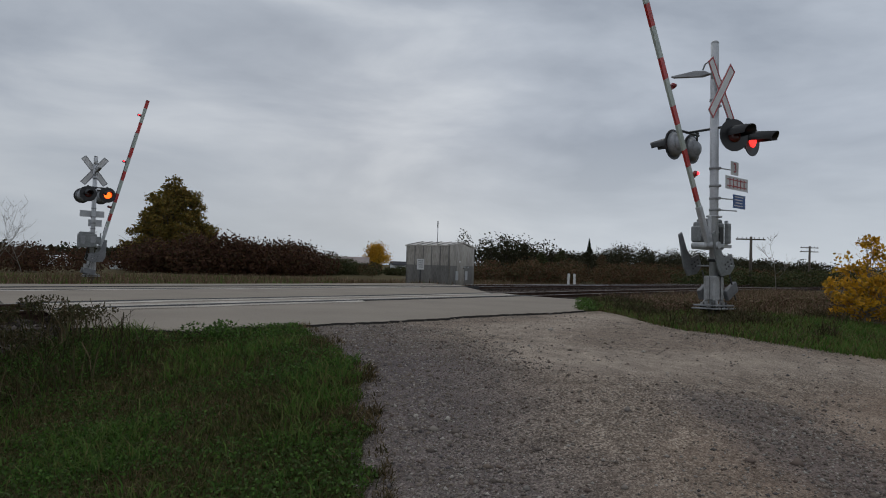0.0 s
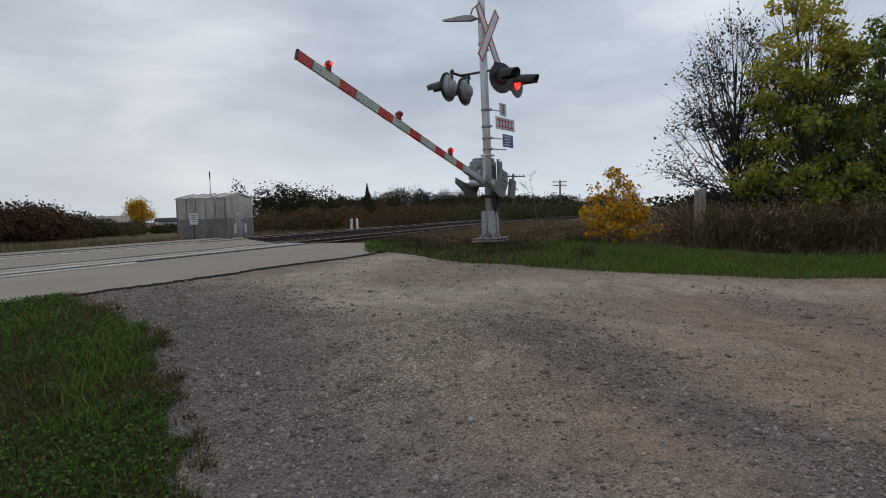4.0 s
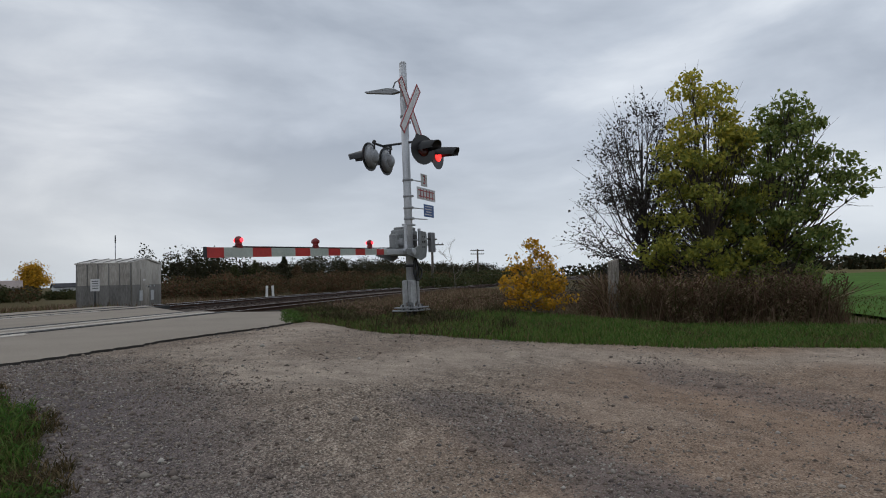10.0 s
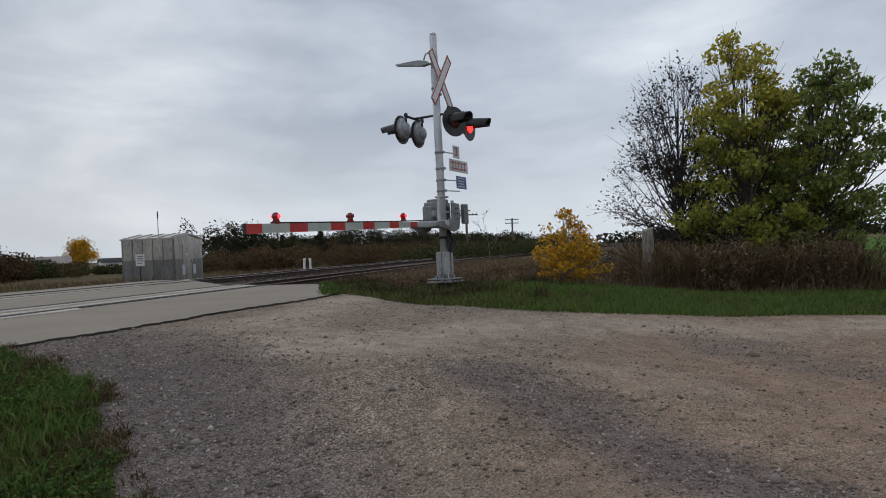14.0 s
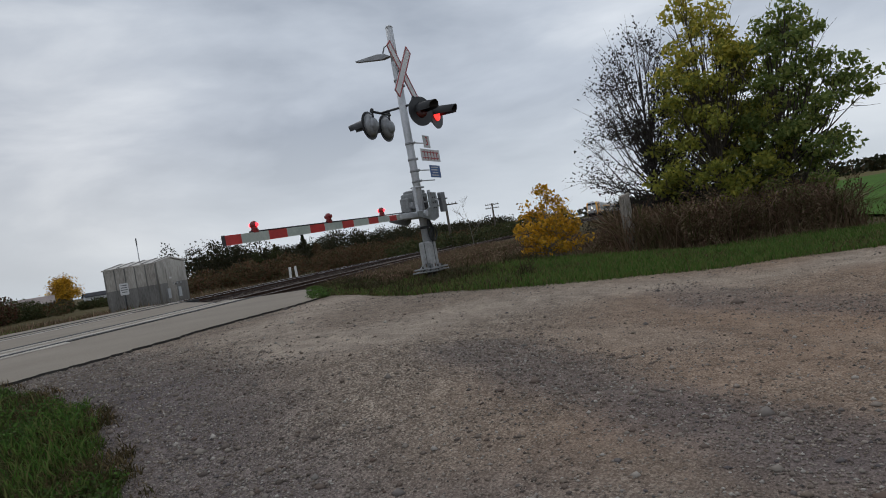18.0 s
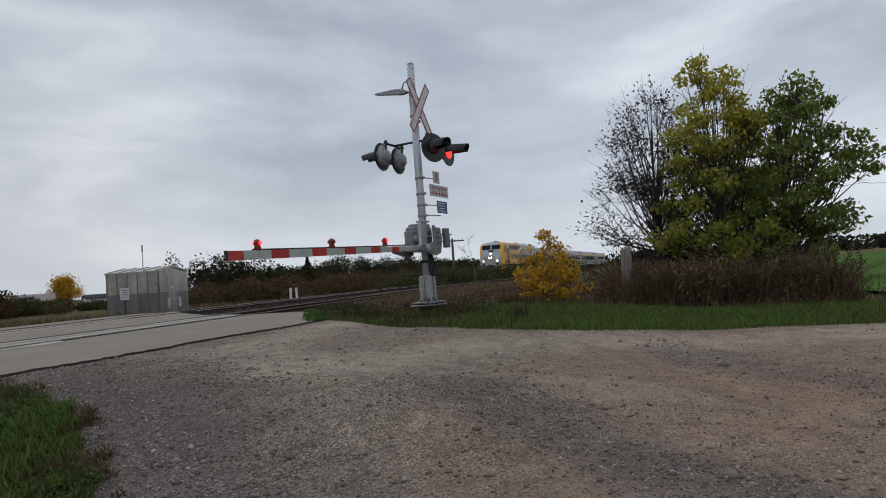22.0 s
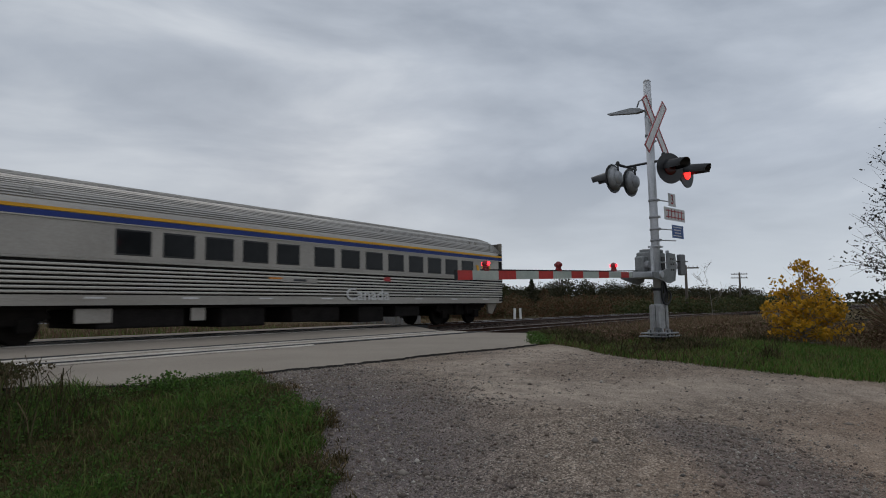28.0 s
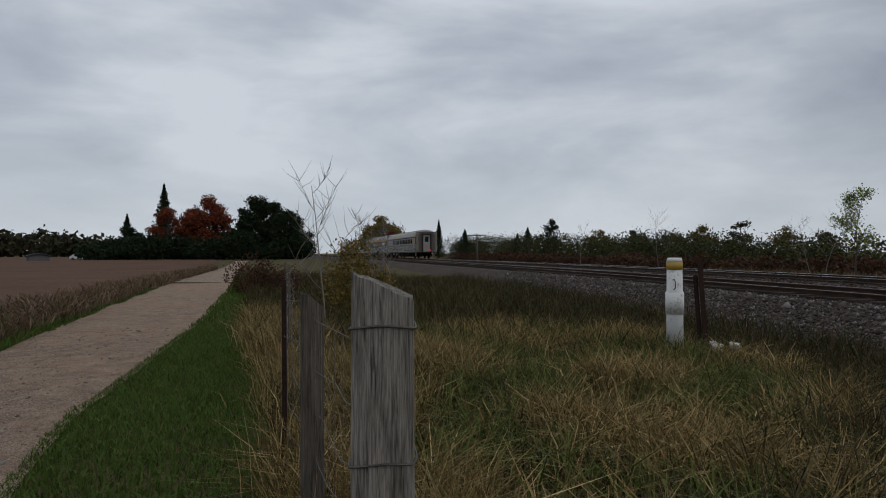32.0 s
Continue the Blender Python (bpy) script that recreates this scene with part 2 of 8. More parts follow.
M["rust"] = surface("rusty_rail", (0.075, 0.045, 0.032), (0.035, 0.022, 0.018), rough=0.85, scale=3, fine=40, bump=0.3)
M["tie"] = surface("creosoted_tie", (0.06, 0.048, 0.04), (0.028, 0.022, 0.02), rough=0.9, scale=3, fine=30, stretch=(6, 1, 1), bump=0.5, per_piece=0.3)
M["galv"] = surface("galvanised_steel", (0.56, 0.565, 0.575), (0.40, 0.41, 0.425), rough=0.5, metal=0.35, scale=4, fine=35, bump=0.05)
M["galv_mid"] = surface("stained_zinc", (0.45, 0.45, 0.45), (0.27, 0.265, 0.255), rough=0.6, metal=0.3, scale=7, fine=45, bump=0.15)
M["galv_dark"] = surface("grimy_zinc", (0.24, 0.245, 0.25), (0.14, 0.14, 0.145), rough=0.65, metal=0.3, scale=4, fine=35, bump=0.1)
M["cast_grey"] = surface("grey_cast_case", (0.27, 0.28, 0.278), (0.16, 0.165, 0.165), rough=0.6, metal=0.25, scale=5, fine=30, bump=0.12)
M["galv_dull"] = surface("weathered_zinc", (0.36, 0.365, 0.37), (0.24, 0.245, 0.25), rough=0.6, metal=0.4, scale=3, fine=30, bump=0.08)
M["black"] = surface("black_enamel", (0.022, 0.022, 0.023), (0.012, 0.012, 0.013), rough=0.42, scale=5, fine=60, bump=0.05)
M["rubber"] = surface("black_rubber", (0.02, 0.02, 0.02), rough=0.7)
M["lampgrey"] = surface("lamp_back_grey", (0.33, 0.34, 0.35), (0.22, 0.225, 0.235), rough=0.45, metal=0.3, scale=5, fine=40, bump=0.05)
M["white"] = surface("reflective_white", (0.66, 0.65, 0.64), (0.54, 0.53, 0.52), rough=0.5, scale=5, fine=40, bump=0.03)
M["armwhite"] = surface("gate_white", (0.43, 0.47, 0.42), (0.33, 0.37, 0.33), rough=0.4, scale=5, fine=40, bump=0.03)
M["red"] = surface("reflective_red", (0.50, 0.035, 0.03), (0.36, 0.025, 0.022), rough=0.4, scale=5, fine=40, bump=0.03)
M["signred"] = surface("sign_red", (0.42, 0.05, 0.055), (0.30, 0.04, 0.045), rough=0.5)
M["blue"] = surface("sign_blue", (0.03, 0.10, 0.30), (0.025, 0.08, 0.24), rough=0.45)
M["lit"] = glowing("lit_red_lens", (1.0, 0.035, 0.03), 2.2)
M["litfar"] = glowing("lit_amber_red_lens", (1.0, 0.09, 0.01), 4.0)
M["dark_lens"] = surface("unlit_red_lens", (0.10, 0.012, 0.012), (0.05, 0.008, 0.008), rough=0.25)
M["gatelamp"] = glowing("gate_lamp_glow", (1.0, 0.02, 0.03), 5.0)
M["gatered"] = surface("gate_lamp_red", (0.26, 0.02, 0.02), (0.16, 0.012, 0.012), rough=0.3)


# ---- mesh helpers ----
def mesh_of(bm, name, mats):
    me = bpy.data.meshes.new(name)
    bm.to_mesh(me)
    bm.free()
    for m in mats if isinstance(mats, (list, tuple)) else [mats]:
        me.materials.append(m)
    return me


def part(name, bm, material, parent, label=""):
    ob = new(name, mesh_of(bm, name, material))
    ob.parent = parent
    if label:
        ob["label"] = label
    return ob


def raw(name, verts, faces, material, parent=None, smooth=False, mats=None):
    """A mesh from computed vertices and faces."""
    me = bpy.data.meshes.new(name)
    me.from_pydata([tuple(v) for v in verts], [], [tuple(f) for f in faces])
    for m in material if isinstance(material, (list, tuple)) else [material]:
        me.materials.append(m)
    if smooth:
        me.polygons.foreach_set("use_smooth", [True] * len(me.polygons))
    if mats is not None:
        me.polygons.foreach_set("material_index", mats)
    me.update()
    ob = new(name, me)
    ob.parent = parent
    return ob


def thing(name, label, category, m=None, group="", kind=""):
    ob = new(name)
    ob.empty_display_size = 0.2
    if m is not None:
        ob.matrix_world = m
    return tagged(ob, label, category, group, kind)


def box(bm, cx, cy, cz, sx, sy, sz, m=None, bevel=0.0):
    r = bmesh.ops.create_cube(bm, size=1.0)
    vs = r["verts"]
    bmesh.ops.scale(bm, vec=(sx, sy, sz), verts=vs)
    if bevel:
        es = list({e for v in vs for e in v.link_edges})
        g = bmesh.ops.bevel(bm, geom=es, offset=bevel, segments=2, affect="EDGES", profile=0.5)
        vs = list({v for f in g["faces"] for v in f.verts} | {v for v in vs if v.is_valid})
    bmesh.ops.translate(bm, vec=(cx, cy, cz), verts=vs)
    if m is not None:
        bmesh.ops.transform(bm, matrix=m, verts=vs)
    return vs


def boxed(*args, **kw):
    bm = bmesh.new()
    box(bm, *args, **kw)
    return bm


def tube(bm, a, b, r1, r2=None, seg=12, cap=True):
    a, b = Vector(a), Vector(b)
    d = b - a
    m = Matrix.Translation((a + b) / 2) @ d.to_track_quat("Z", "Y").to_matrix().to_4x4()
    r = bmesh.ops.create_cone(bm, cap_ends=cap, segments=seg, radius1=r1, radius2=r1 if r2 is None else r2, depth=d.length, matrix=m)
    for v in r["verts"]:
        for f in v.link_faces:
            f.smooth = len(f.verts) == 4
    return r["verts"]


def tubed(*args, **kw):
    bm = bmesh.new()
    tube(bm, *args, **kw)
    return bm


def bent(points, r, seg=8):
    """A pipe or cable through points."""
    bm = bmesh.new()
    pts = [Vector(p) for p in points]
    rings, side_ = [], None
    for i, p in enumerate(pts):
        d = (pts[min(i + 1, len(pts) - 1)] - pts[max(i - 1, 0)]).normalized()
        if side_ is None:
            side_ = d.orthogonal().normalized()
        side_ = (side_ - d * side_.dot(d)).normalized()
        o = d.cross(side_)
        rings.append([bm.verts.new(p + r * (math.cos(2 * math.pi * k / seg) * side_ + math.sin(2 * math.pi * k / seg) * o)) for k in range(seg)])
    for a, b in zip(rings, rings[1:]):
        for k in range(seg):
            bm.faces.new((a[k], a[(k + 1) % seg], b[(k + 1) % seg], b[k])).smooth = True
    bm.faces.new(rings[0][::-1])
    bm.faces.new(rings[-1])
    return bm


def ball(bm, c, r, sx=1, sy=1, sz=1, u=12, v=8):
    q = bmesh.ops.create_uvsphere(bm, u_segments=u, v_segments=v, radius=r, matrix=Matrix.Translation(c) @ Matrix.Diagonal((sx, sy, sz, 1)))
    for w in q["verts"]:
        for f in w.link_faces:
            f.smooth = True
    return q["verts"]


def prism(outline, depth, axis="y", shift=0.0):
    """An outline (2D) pushed through depth: along y it lies in x, z; along x in y, z; along z in x, y."""
    bm = bmesh.new()
    put = {"y": lambda p, d: (p[0], d, p[1]), "x": lambda p, d: (d, p[0], p[1]), "z": lambda p, d: (p[0], p[1], d)}[axis]
    a = [bm.verts.new(put(p, shift - depth / 2)) for p in outline]
    b = [bm.verts.new(put(p, shift + depth / 2)) for p in outline]
    bm.faces.new(a)
    bm.faces.new(b[::-1])
    n = len(a)
    for i in range(n):
        bm.faces.new((a[i], b[i], b[(i + 1) % n], a[(i + 1) % n]))
    bmesh.ops.recalc_face_normals(bm, faces=bm.faces)
    return bm


def words(name, text, size, material, m, parent, depth=0.004, width=0.0, bold=0.0, line="CENTER"):
    cu = bpy.data.curves.new(name, "FONT")
    cu.body, cu.size, cu.align_x, cu.align_y, cu.extrude = text, size, "CENTER", line, depth
    cu.offset = bold
    tmp = bpy.data.objects.new("tmp", cu)
    scene.collection.objects.link(tmp)
    me = bpy.data.meshes.new_from_object(tmp.evaluated_get(bpy.context.evaluated_depsgraph_get()))
    bpy.data.objects.remove(tmp)
    me.name = name
    if width:
        xs_ = [v.co.x for v in me.vertices]
        me.transform(Matrix.Diagonal((width / (max(xs_) - min(xs_)), 1, 1, 1)))
    me.materials.clear()
    me.materials.append(material)
    ob = new(name, me)
    ob.parent = parent
    ob.matrix_local = m
    return ob


# ---- the line of the railway: x along it, y across, rail tops at z = 0 ----
RIGHT, LEFT, TURN_A, TURN_B = -0.163, 0.12, -50.0, 60.0
FAR_Y, NEAR_OFF, GAUGE = 17.0, -5.95, 1.435
_us = np.arange(-900, 1200, 0.5)
_mid = _us[:-1] + 0.25
_sl = np.where(_mid > TURN_B, RIGHT, np.where(_mid < TURN_A, LEFT, LEFT + (RIGHT - LEFT) * (_mid - TURN_A) / (TURN_B - TURN_A)))
# a slight easing of the curve over the crossing
_ease = lambda v: np.clip(v, 0, 1) ** 2 * (3 - 2 * np.clip(v, 0, 1))
_sl = _sl + np.diff(-0.6 * _ease((_us - 3) / 17) * (1 - _ease((_us - 38) / 40))) / 0.5
_ns = np.concatenate([[0], np.cumsum(_sl * 0.5)])
_ns = _ns - np.interp(0, _us, _ns) + FAR_Y
_arc = np.concatenate([[0], np.cumsum(np.hypot(0.5, _sl * 0.5))])
_arc = _arc - np.interp(0, _us, _arc)


def line_y(x):
    return float(np.interp(x, _us, _ns))


def slope_at(x):
    return float(np.interp(x, _mid, _sl))


def on_line(x, off, z=0.0):
    """A point off metres beside the far track's middle, square to it."""
    s = slope_at(x)
    k = 1 / math.hypot(1, s)
    return (x - s * k * off, line_y(x) + k * off, z)


def smooth(a, b, v):
    t = np.clip((np.asarray(v, float) - a) / (b - a), 0, 1)
    return t * t * (3 - 2 * t)


GRAVEL_EDGE = [(6.6, 7.0), (6.05, 6.3), (5.75, 5.7), (5.5, 5.1), (5.0, 4.38), (4.66, 3.93), (4.1, 3.5), (3.7, 3.05), (3.25, 2.62), (1.9, 1.75), (0.6, 1.15), (-1.0, -0.1), (-2.5, -1.2), (-4.5, -1.95), (-6.8, -2.45), (-10.5, -2.8), (-15.7, -3.4), (-29.6, -5.5), (-60, -10.6), (-140, -23.6)]
LANE_FAR = [(-140, -26.0), (-78, -15.6), (-36, -9.9), (-19.4, -7.1), (-11.1, -5.5), (-5, -7.5), (0, -12), (4, -17), (12.5, -17), (12.2, -10), (11.65, -6.6), (11.5, -5.0), (11.45, -3.3), (11.35, -2.3), (11.1, -1.3), (10.8, -0.5), (10.5, 0.5), (10.5, 1.3), (11.2, 2.55), (12.2, 3.4), (13.2, 4.2), (14.4, 5.3), (13.2, 5.55), (11.4, 5.85), (9.3, 6.4)]
GRAVEL = GRAVEL_EDGE + LANE_FAR


def inside(poly, x, y):
    x, y = np.asarray(x, float), np.asarray(y, float)
    r = np.zeros(x.shape, bool)
    for (x0, y0), (x1, y1) in zip(poly, poly[1:] + poly[:1]):
        c = (y0 > y) != (y1 > y)
        with np.errstate(divide="ignore", invalid="ignore"):
            r ^= c & (x < (x1 - x0) * (y - y0) / (y1 - y0) + x0)
    return r


def edge_near(poly, x, y):
    """Distance to a closed outline, and the nearest point on it."""
    x, y = np.asarray(x, float), np.asarray(y, float)
    best, bx, by = np.full(x.shape, 1e9), x.copy(), y.copy()
    for (x0, y0), (x1, y1) in zip(poly, poly[1:] + poly[:1]):
        dx, dy = x1 - x0, y1 - y0
        t = np.clip(((x - x0) * dx + (y - y0) * dy) / (dx * dx + dy * dy), 0, 1)
        px, py = x0 + t * dx, y0 + t * dy
        d = np.hypot(x - px, y - py)
        k = d < best
        best, bx, by = np.where(k, d, best), np.where(k, px, bx), np.where(k, py, by)
    return best, bx, by


def height(x, y):
    """The lie of the land: a low field, the road's rise to the crossing, the bank along the right."""
    x, y = np.asarray(x, float), np.asarray(y, float)
    yc = np.interp(x, _us, _ns)
    d = (yc + NEAR_OFF) - y
    rise = np.interp(d, [-1, 4.3, 6.5, 8.5, 13, 22], [0.0, -0.06, -0.10, -0.2, -0.62, -0.8])
    low = np.interp(d, [-1, 2.6, 4.2, 8.5, 11, 22], [-0.5, -0.62, -0.95, -0.85, -0.68, -0.8])
    w = smooth(1.6, 6.0, x + 0.12 * (y - 7) + 0.35 * np.clip(y - 6, 0, 3)) * (1 - 0.6 * smooth(60, 200, x))
    near = low + (rise - low) * w
    e = y - yc
    wf = smooth(4, 8, x - 0.28 * (y - 16)) * (1 - smooth(24, 34, x - 0.28 * (y - 16)))
    far_low = np.interp(e, [1, 3, 5, 60], [-0.5, -0.6, -0.75, -0.9])
    far_road = np.interp(e, [1, 3, 6, 12, 60], [-0.03, -0.12, -0.34, -0.4, -0.95])
    far = far_low + (far_road - far_low) * wf
    z = np.where(d > -1, near, np.where(e > 1, far, -0.5 + 0.42 * np.clip(w, 0, 1) * (1 - smooth(18, 24, x))))
    z = z + 0.28 * smooth(7, 13.5, x) * smooth(40, 25, x) * smooth(4.0, 0.5, y) * smooth(-40, -20, y)
    bumps = 0.03 * np.sin(x * 1.3 + 0.7 * np.sin(y * 0.9)) * np.sin(y * 1.1 + 0.4) * smooth(0, 3, np.abs(d) - 2)
    return z + bumps * (1 - 0.5 * w)


def height1(x, y):
    return float(height(np.array([x]), np.array([y]))[0])


def grid(name, xs, ys, zf, material, keep=None, snap=None, tone=None):
    X, Y = np.meshgrid(xs, ys, indexing="ij")
    if snap is not None:
        d, bx, by = edge_near(snap, X, Y)
        step = xs[1] - xs[0]
        k = (d < 0.3 * step) | (~inside(snap, X, Y) & (d < 1.45 * step))
        X, Y = np.where(k, bx, X), np.where(k, by, Y)
        ok = inside(snap, X, Y) | k
    else:
        ok = np.ones(X.shape, bool)
    if keep is not None:
        ok &= keep(X, Y)
    Z = zf(X, Y)
    idx = np.full(X.shape, -1)
    nx, ny = X.shape
    cell = ok[:-1, :-1] & ok[1:, :-1] & ok[1:, 1:] & ok[:-1, 1:]
    used = np.zeros(X.shape, bool)
    for a, b in ((0, 0), (1, 0), (1, 1), (0, 1)):
        used[a:nx - 1 + a, b:ny - 1 + b] |= cell
    idx[used] = np.arange(used.sum())
    i, j = np.nonzero(cell)
    faces = np.stack([idx[i, j], idx[i + 1, j], idx[i + 1, j + 1], idx[i, j + 1]], 1)
    verts = np.stack([X[used], Y[used], Z[used]], 1)
    ob = raw(name, verts.tolist(), faces.tolist(), material, smooth=True)
    if tone is not None:
        at = ob.data.color_attributes.new("tone", "FLOAT_COLOR", "POINT")
        at.data.foreach_set("color", tone(verts[:, 0], verts[:, 1]).astype(np.float32).ravel())
    return ob


def stretch_axis(step, near, far, ratio=1.22):
    a = list(np.arange(0, near, step))
    s = step
    while a[-1] < far:
        s *= ratio
        a.append(a[-1] + s)
    a = np.array(a)
    return np.concatenate([-a[:0:-1], a])


# the ground sheet, to the horizon
xs, ys = stretch_axis(0.5, 34, 2400), stretch_axis(0.5, 34, 2400)


def ground_z(X, Y):
    d, _, _ = edge_near(GRAVEL, X, Y)
    ins = inside(GRAVEL, X, Y)
    yc = np.interp(X, _us, _ns)
    under = (Y > yc - 8.6) & (Y < yc + 2.9)
    return height(X, Y) - 0.05 * (ins & (d > 0.2)) - 0.35 * under - 0.02


ground = tagged(grid("ground", xs, ys, ground_z, M["earth"]), "weedy grass and bare earth round the crossing", "ground", kind="structure")


def near_path(x, y, path):
    """Distance to an open line of points."""
    best = np.full(np.shape(x), 1e9)
    for (x0, y0), (x1, y1) in zip(path, path[1:]):
        dx, dy = x1 - x0, y1 - y0
        t = np.clip(((x - x0) * dx + (y - y0) * dy) / (dx * dx + dy * dy), 0, 1)
        best = np.minimum(best, np.hypot(x - x0 - t * dx, y - y0 - t * dy))
    return best


def uneven(x, y, k, p):
    """A slow uneven field between about -1 and 1."""
    return (np.sin(1.9 * k * x + 1.3 * np.sin(1.1 * k * y + p)) + np.sin(2.3 * k * y + 1.7 * np.sin(0.9 * k * x + 2 * p)) + 0.6 * np.sin(5.1 * k * x + 4.3 * k * y + p)) / 2.6


def gravel_tone(x, y):
    """Red: reddish mud. Green: dark loose stone. Blue: pale fines packed by wheels."""
    wob = 0.5 * uneven(x, y, 0.8, 0.4)
    mud = smooth(1.6, -1.6, y + 0.25 * (x - 7) + wob) * smooth(2.5, 4.5, x) * (0.75 + 0.35 * uneven(x, y, 0.6, 1.3))
    lane = smooth(-2, -5, x)
    edge = near_path(x, y, [(6.2, 5.6), (5.1, 4.0), (3.9, 2.5), (2.6, 1.2)])
    loose = smooth(1.7, 0.2, edge - 0.2 + wob) + 0.8 * smooth(0.7, 0.1, near_path(x, y, [(6.4, 1.0), (5.0, -0.3), (3.6, -1.6), (2.4, -3.4)]) + 0.6 * wob) + 0.45 * smooth(0.9, 0.2, near_path(x, y, [(9.4, -1.6), (7.0, -3.6), (5.0, -6.5)]) + wob)
    pale = smooth(1.1, 0.1, near_path(x, y, [(13.0, 4.6), (8.6, 4.3), (6.9, 2.9), (8.6, 1.4), (9.9, -0.6), (10.4, -4.0), (10.6, -8.0)]) + 0.7 * wob) + 0.35 * smooth(0.6, 0.1, near_path(x, y, [(6.8, -0.2), (6.0, -2.6), (4.6, -5.2)]) + wob)
    return np.stack([np.clip(mud * 0.9 + lane * 0.8, 0, 1), np.clip(loose, 0, 1), np.clip(pale, 0, 1), np.ones_like(x)], 1)


driveway = grid("gravel_road", np.arange(-36, 19.01, 0.25), np.arange(-17.1, 7.8, 0.25), lambda X, Y: height(X, Y) + 0.0, M["gravel"], snap=GRAVEL, tone=gravel_tone)
tagged(driveway, "gravel driveway with brown muddy ruts and loose stones", "gravel road", kind="structure")
lane = grid("dirt_lane", np.arange(-142, -35.5, 1.5), np.arange(-27, -5, 1.5), lambda X, Y: height(X, Y) + 0.0, M["lane"], snap=GRAVEL)
tagged(lane, "pale gravel farm lane beside the field", "farm lane", kind="structure")


# ---- track bed, rails, ties and the paved crossing ----
def sweep(name, profile, off, x0, x1, step, material, parent=None, closed=True, mats=None, smoothed=False):
    """A cross-section (across, up) drawn along the line."""
    n = max(2, int(round((x1 - x0) / step)) + 1)
    xs_ = np.linspace(x0, x1, n)
    verts, faces, mi, k = [], [], [], len(profile)
    for x in xs_:
        verts += [on_line(x, off + p[0], p[1]) for p in profile]
    for i in range(n - 1):
        for j in range(k if closed else k - 1):
            a, b = i * k + j, i * k + (j + 1) % k
            faces.append((a, a + k, b + k, b))
            mi.append(mats[j] if mats else 0)
    if closed:
        faces += [tuple(range(k)), tuple(range((n - 1) * k, n * k))[::-1]]
        mi += [0, 0]
    return raw(name, verts, faces, material, parent, smoothed, mi)


bed = [(-10.2, -1.05), (-9.0, -0.86), (-7.75, -0.22), (-7.3, -0.17), (-4.6, -0.17), (-4.1, -0.2), (-3.0, -0.42), (-1.9, -0.2), (-1.4, -0.17), (1.4, -0.17), (1.9, -0.24), (3.2, -0.8), (4.2, -1.0)]
for nm, a, b, st in (("ballast_bed", -60, 70, 1.0), ("ballast_bed_far_left", -500, -60, 8), ("ballast_bed_far_right", 70, 800, 8)):
    tagged(sweep(nm, bed, 0, a, b, st, M["ballast"], closed=False), "grey-brown crushed stone ballast under two tracks", "ballast", kind="structure")

RAIL = [(-0.07, -0.17), (-0.07, -0.155), (-0.012, -0.13), (-0.012, -0.045), (-0.036, -0.035), (-0.036, -0.006), (-0.03, 0.0), (0.03, 0.0), (0.036, -0.006), (0.036, -0.035), (0.012, -0.045), (0.012, -0.13), (0.07, -0.155), (0.07, -0.17)]
RAIL_M = [1] * 14
RAIL_M[6] = 0
RAIL_M[5] = RAIL_M[7] = 0
tie_mesh = mesh_of(boxed(0, 0, -0.225, 0.22, 2.6, 0.14, bevel=0.012), "tie", M["tie"])
for nm, off, lab in (("near_track", NEAR_OFF, "rusty little-used railway track on dark wooden ties"), ("far_track", 0.0, "main railway track with polished rail heads on wooden ties")):
    track = thing("railway_track", lab, "railway track", kind="structure")
    for side in (-1, 1):
        for a, b, st in ((-110, 110, 1.0), (-500, -110, 10), (110, 800, 10)):
            sweep("rail", RAIL, off + side * (GAUGE / 2 + 0.035), a, b, st, [M["steel_dull"] if off else M["steel"], M["rust"]], track, True, RAIL_M)
    rest = bmesh.new()
    for i in range(-130, 150):
        x = i * 0.56 + 0.1 * math.sin(i * 12.9)
        if 6.5 < x < 17.5 and not off or 6.0 < x < 16.5:
            continue
        p = on_line(x, off)
        m = pose(p[0], p[1], 0.055 + 0.008 * math.sin(i * 7.7), 0, 0, math.degrees(math.atan(slope_at(x))) + 1.2 * math.sin(i * 3.1))
        if -34 < x < 40:
            t = new("tie", tie_mesh)
            t.parent, t.matrix_local = track, m
        else:
            box(rest, 0, 0, -0.225, 0.22, 2.6, 0.14, m)
    tagged(part("tie_row", rest, M["tie"], track), kind="stuff")


def slab(name, off_a, off_b, xa, xb, material, label, top=-0.004, deep=0.2, step=0.5, wob=0.0):
    """A strip of paving between two offsets; its ends xa, xb are given at each side."""
    n = max(2, int((max(xb) - min(xa)) / step) + 1)
    verts, faces = [], []
    for i in range(n):
        t = i / (n - 1)
        x0, x1 = xa[0] + (xb[0] - xa[0]) * t, xa[1] + (xb[1] - xa[1]) * t
        for x, o in ((x0, off_a), (x1, off_b)):
            p = on_line(x, o)
            h = top + wob * noise.noise((x * 0.6, o, 0))
            verts += [(p[0], p[1], h), (p[0], p[1], h - deep)]
    for i in range(n - 1):
        a, b = i * 4, i * 4 + 4
        faces += [(a, b, b + 2, a + 2), (a + 1, a + 3, b + 3, b + 1), (a, a + 1, b + 1, b), (a + 2, b + 2, b + 3, a + 3)]
    faces += [(0, 2, 3, 1), (n * 4 - 4, n * 4 - 3, n * 4 - 1, n * 4 - 2)]
    ob = raw(name, verts, faces, material)
    return tagged(ob, label, "crossing surface", kind="structure") if label else ob


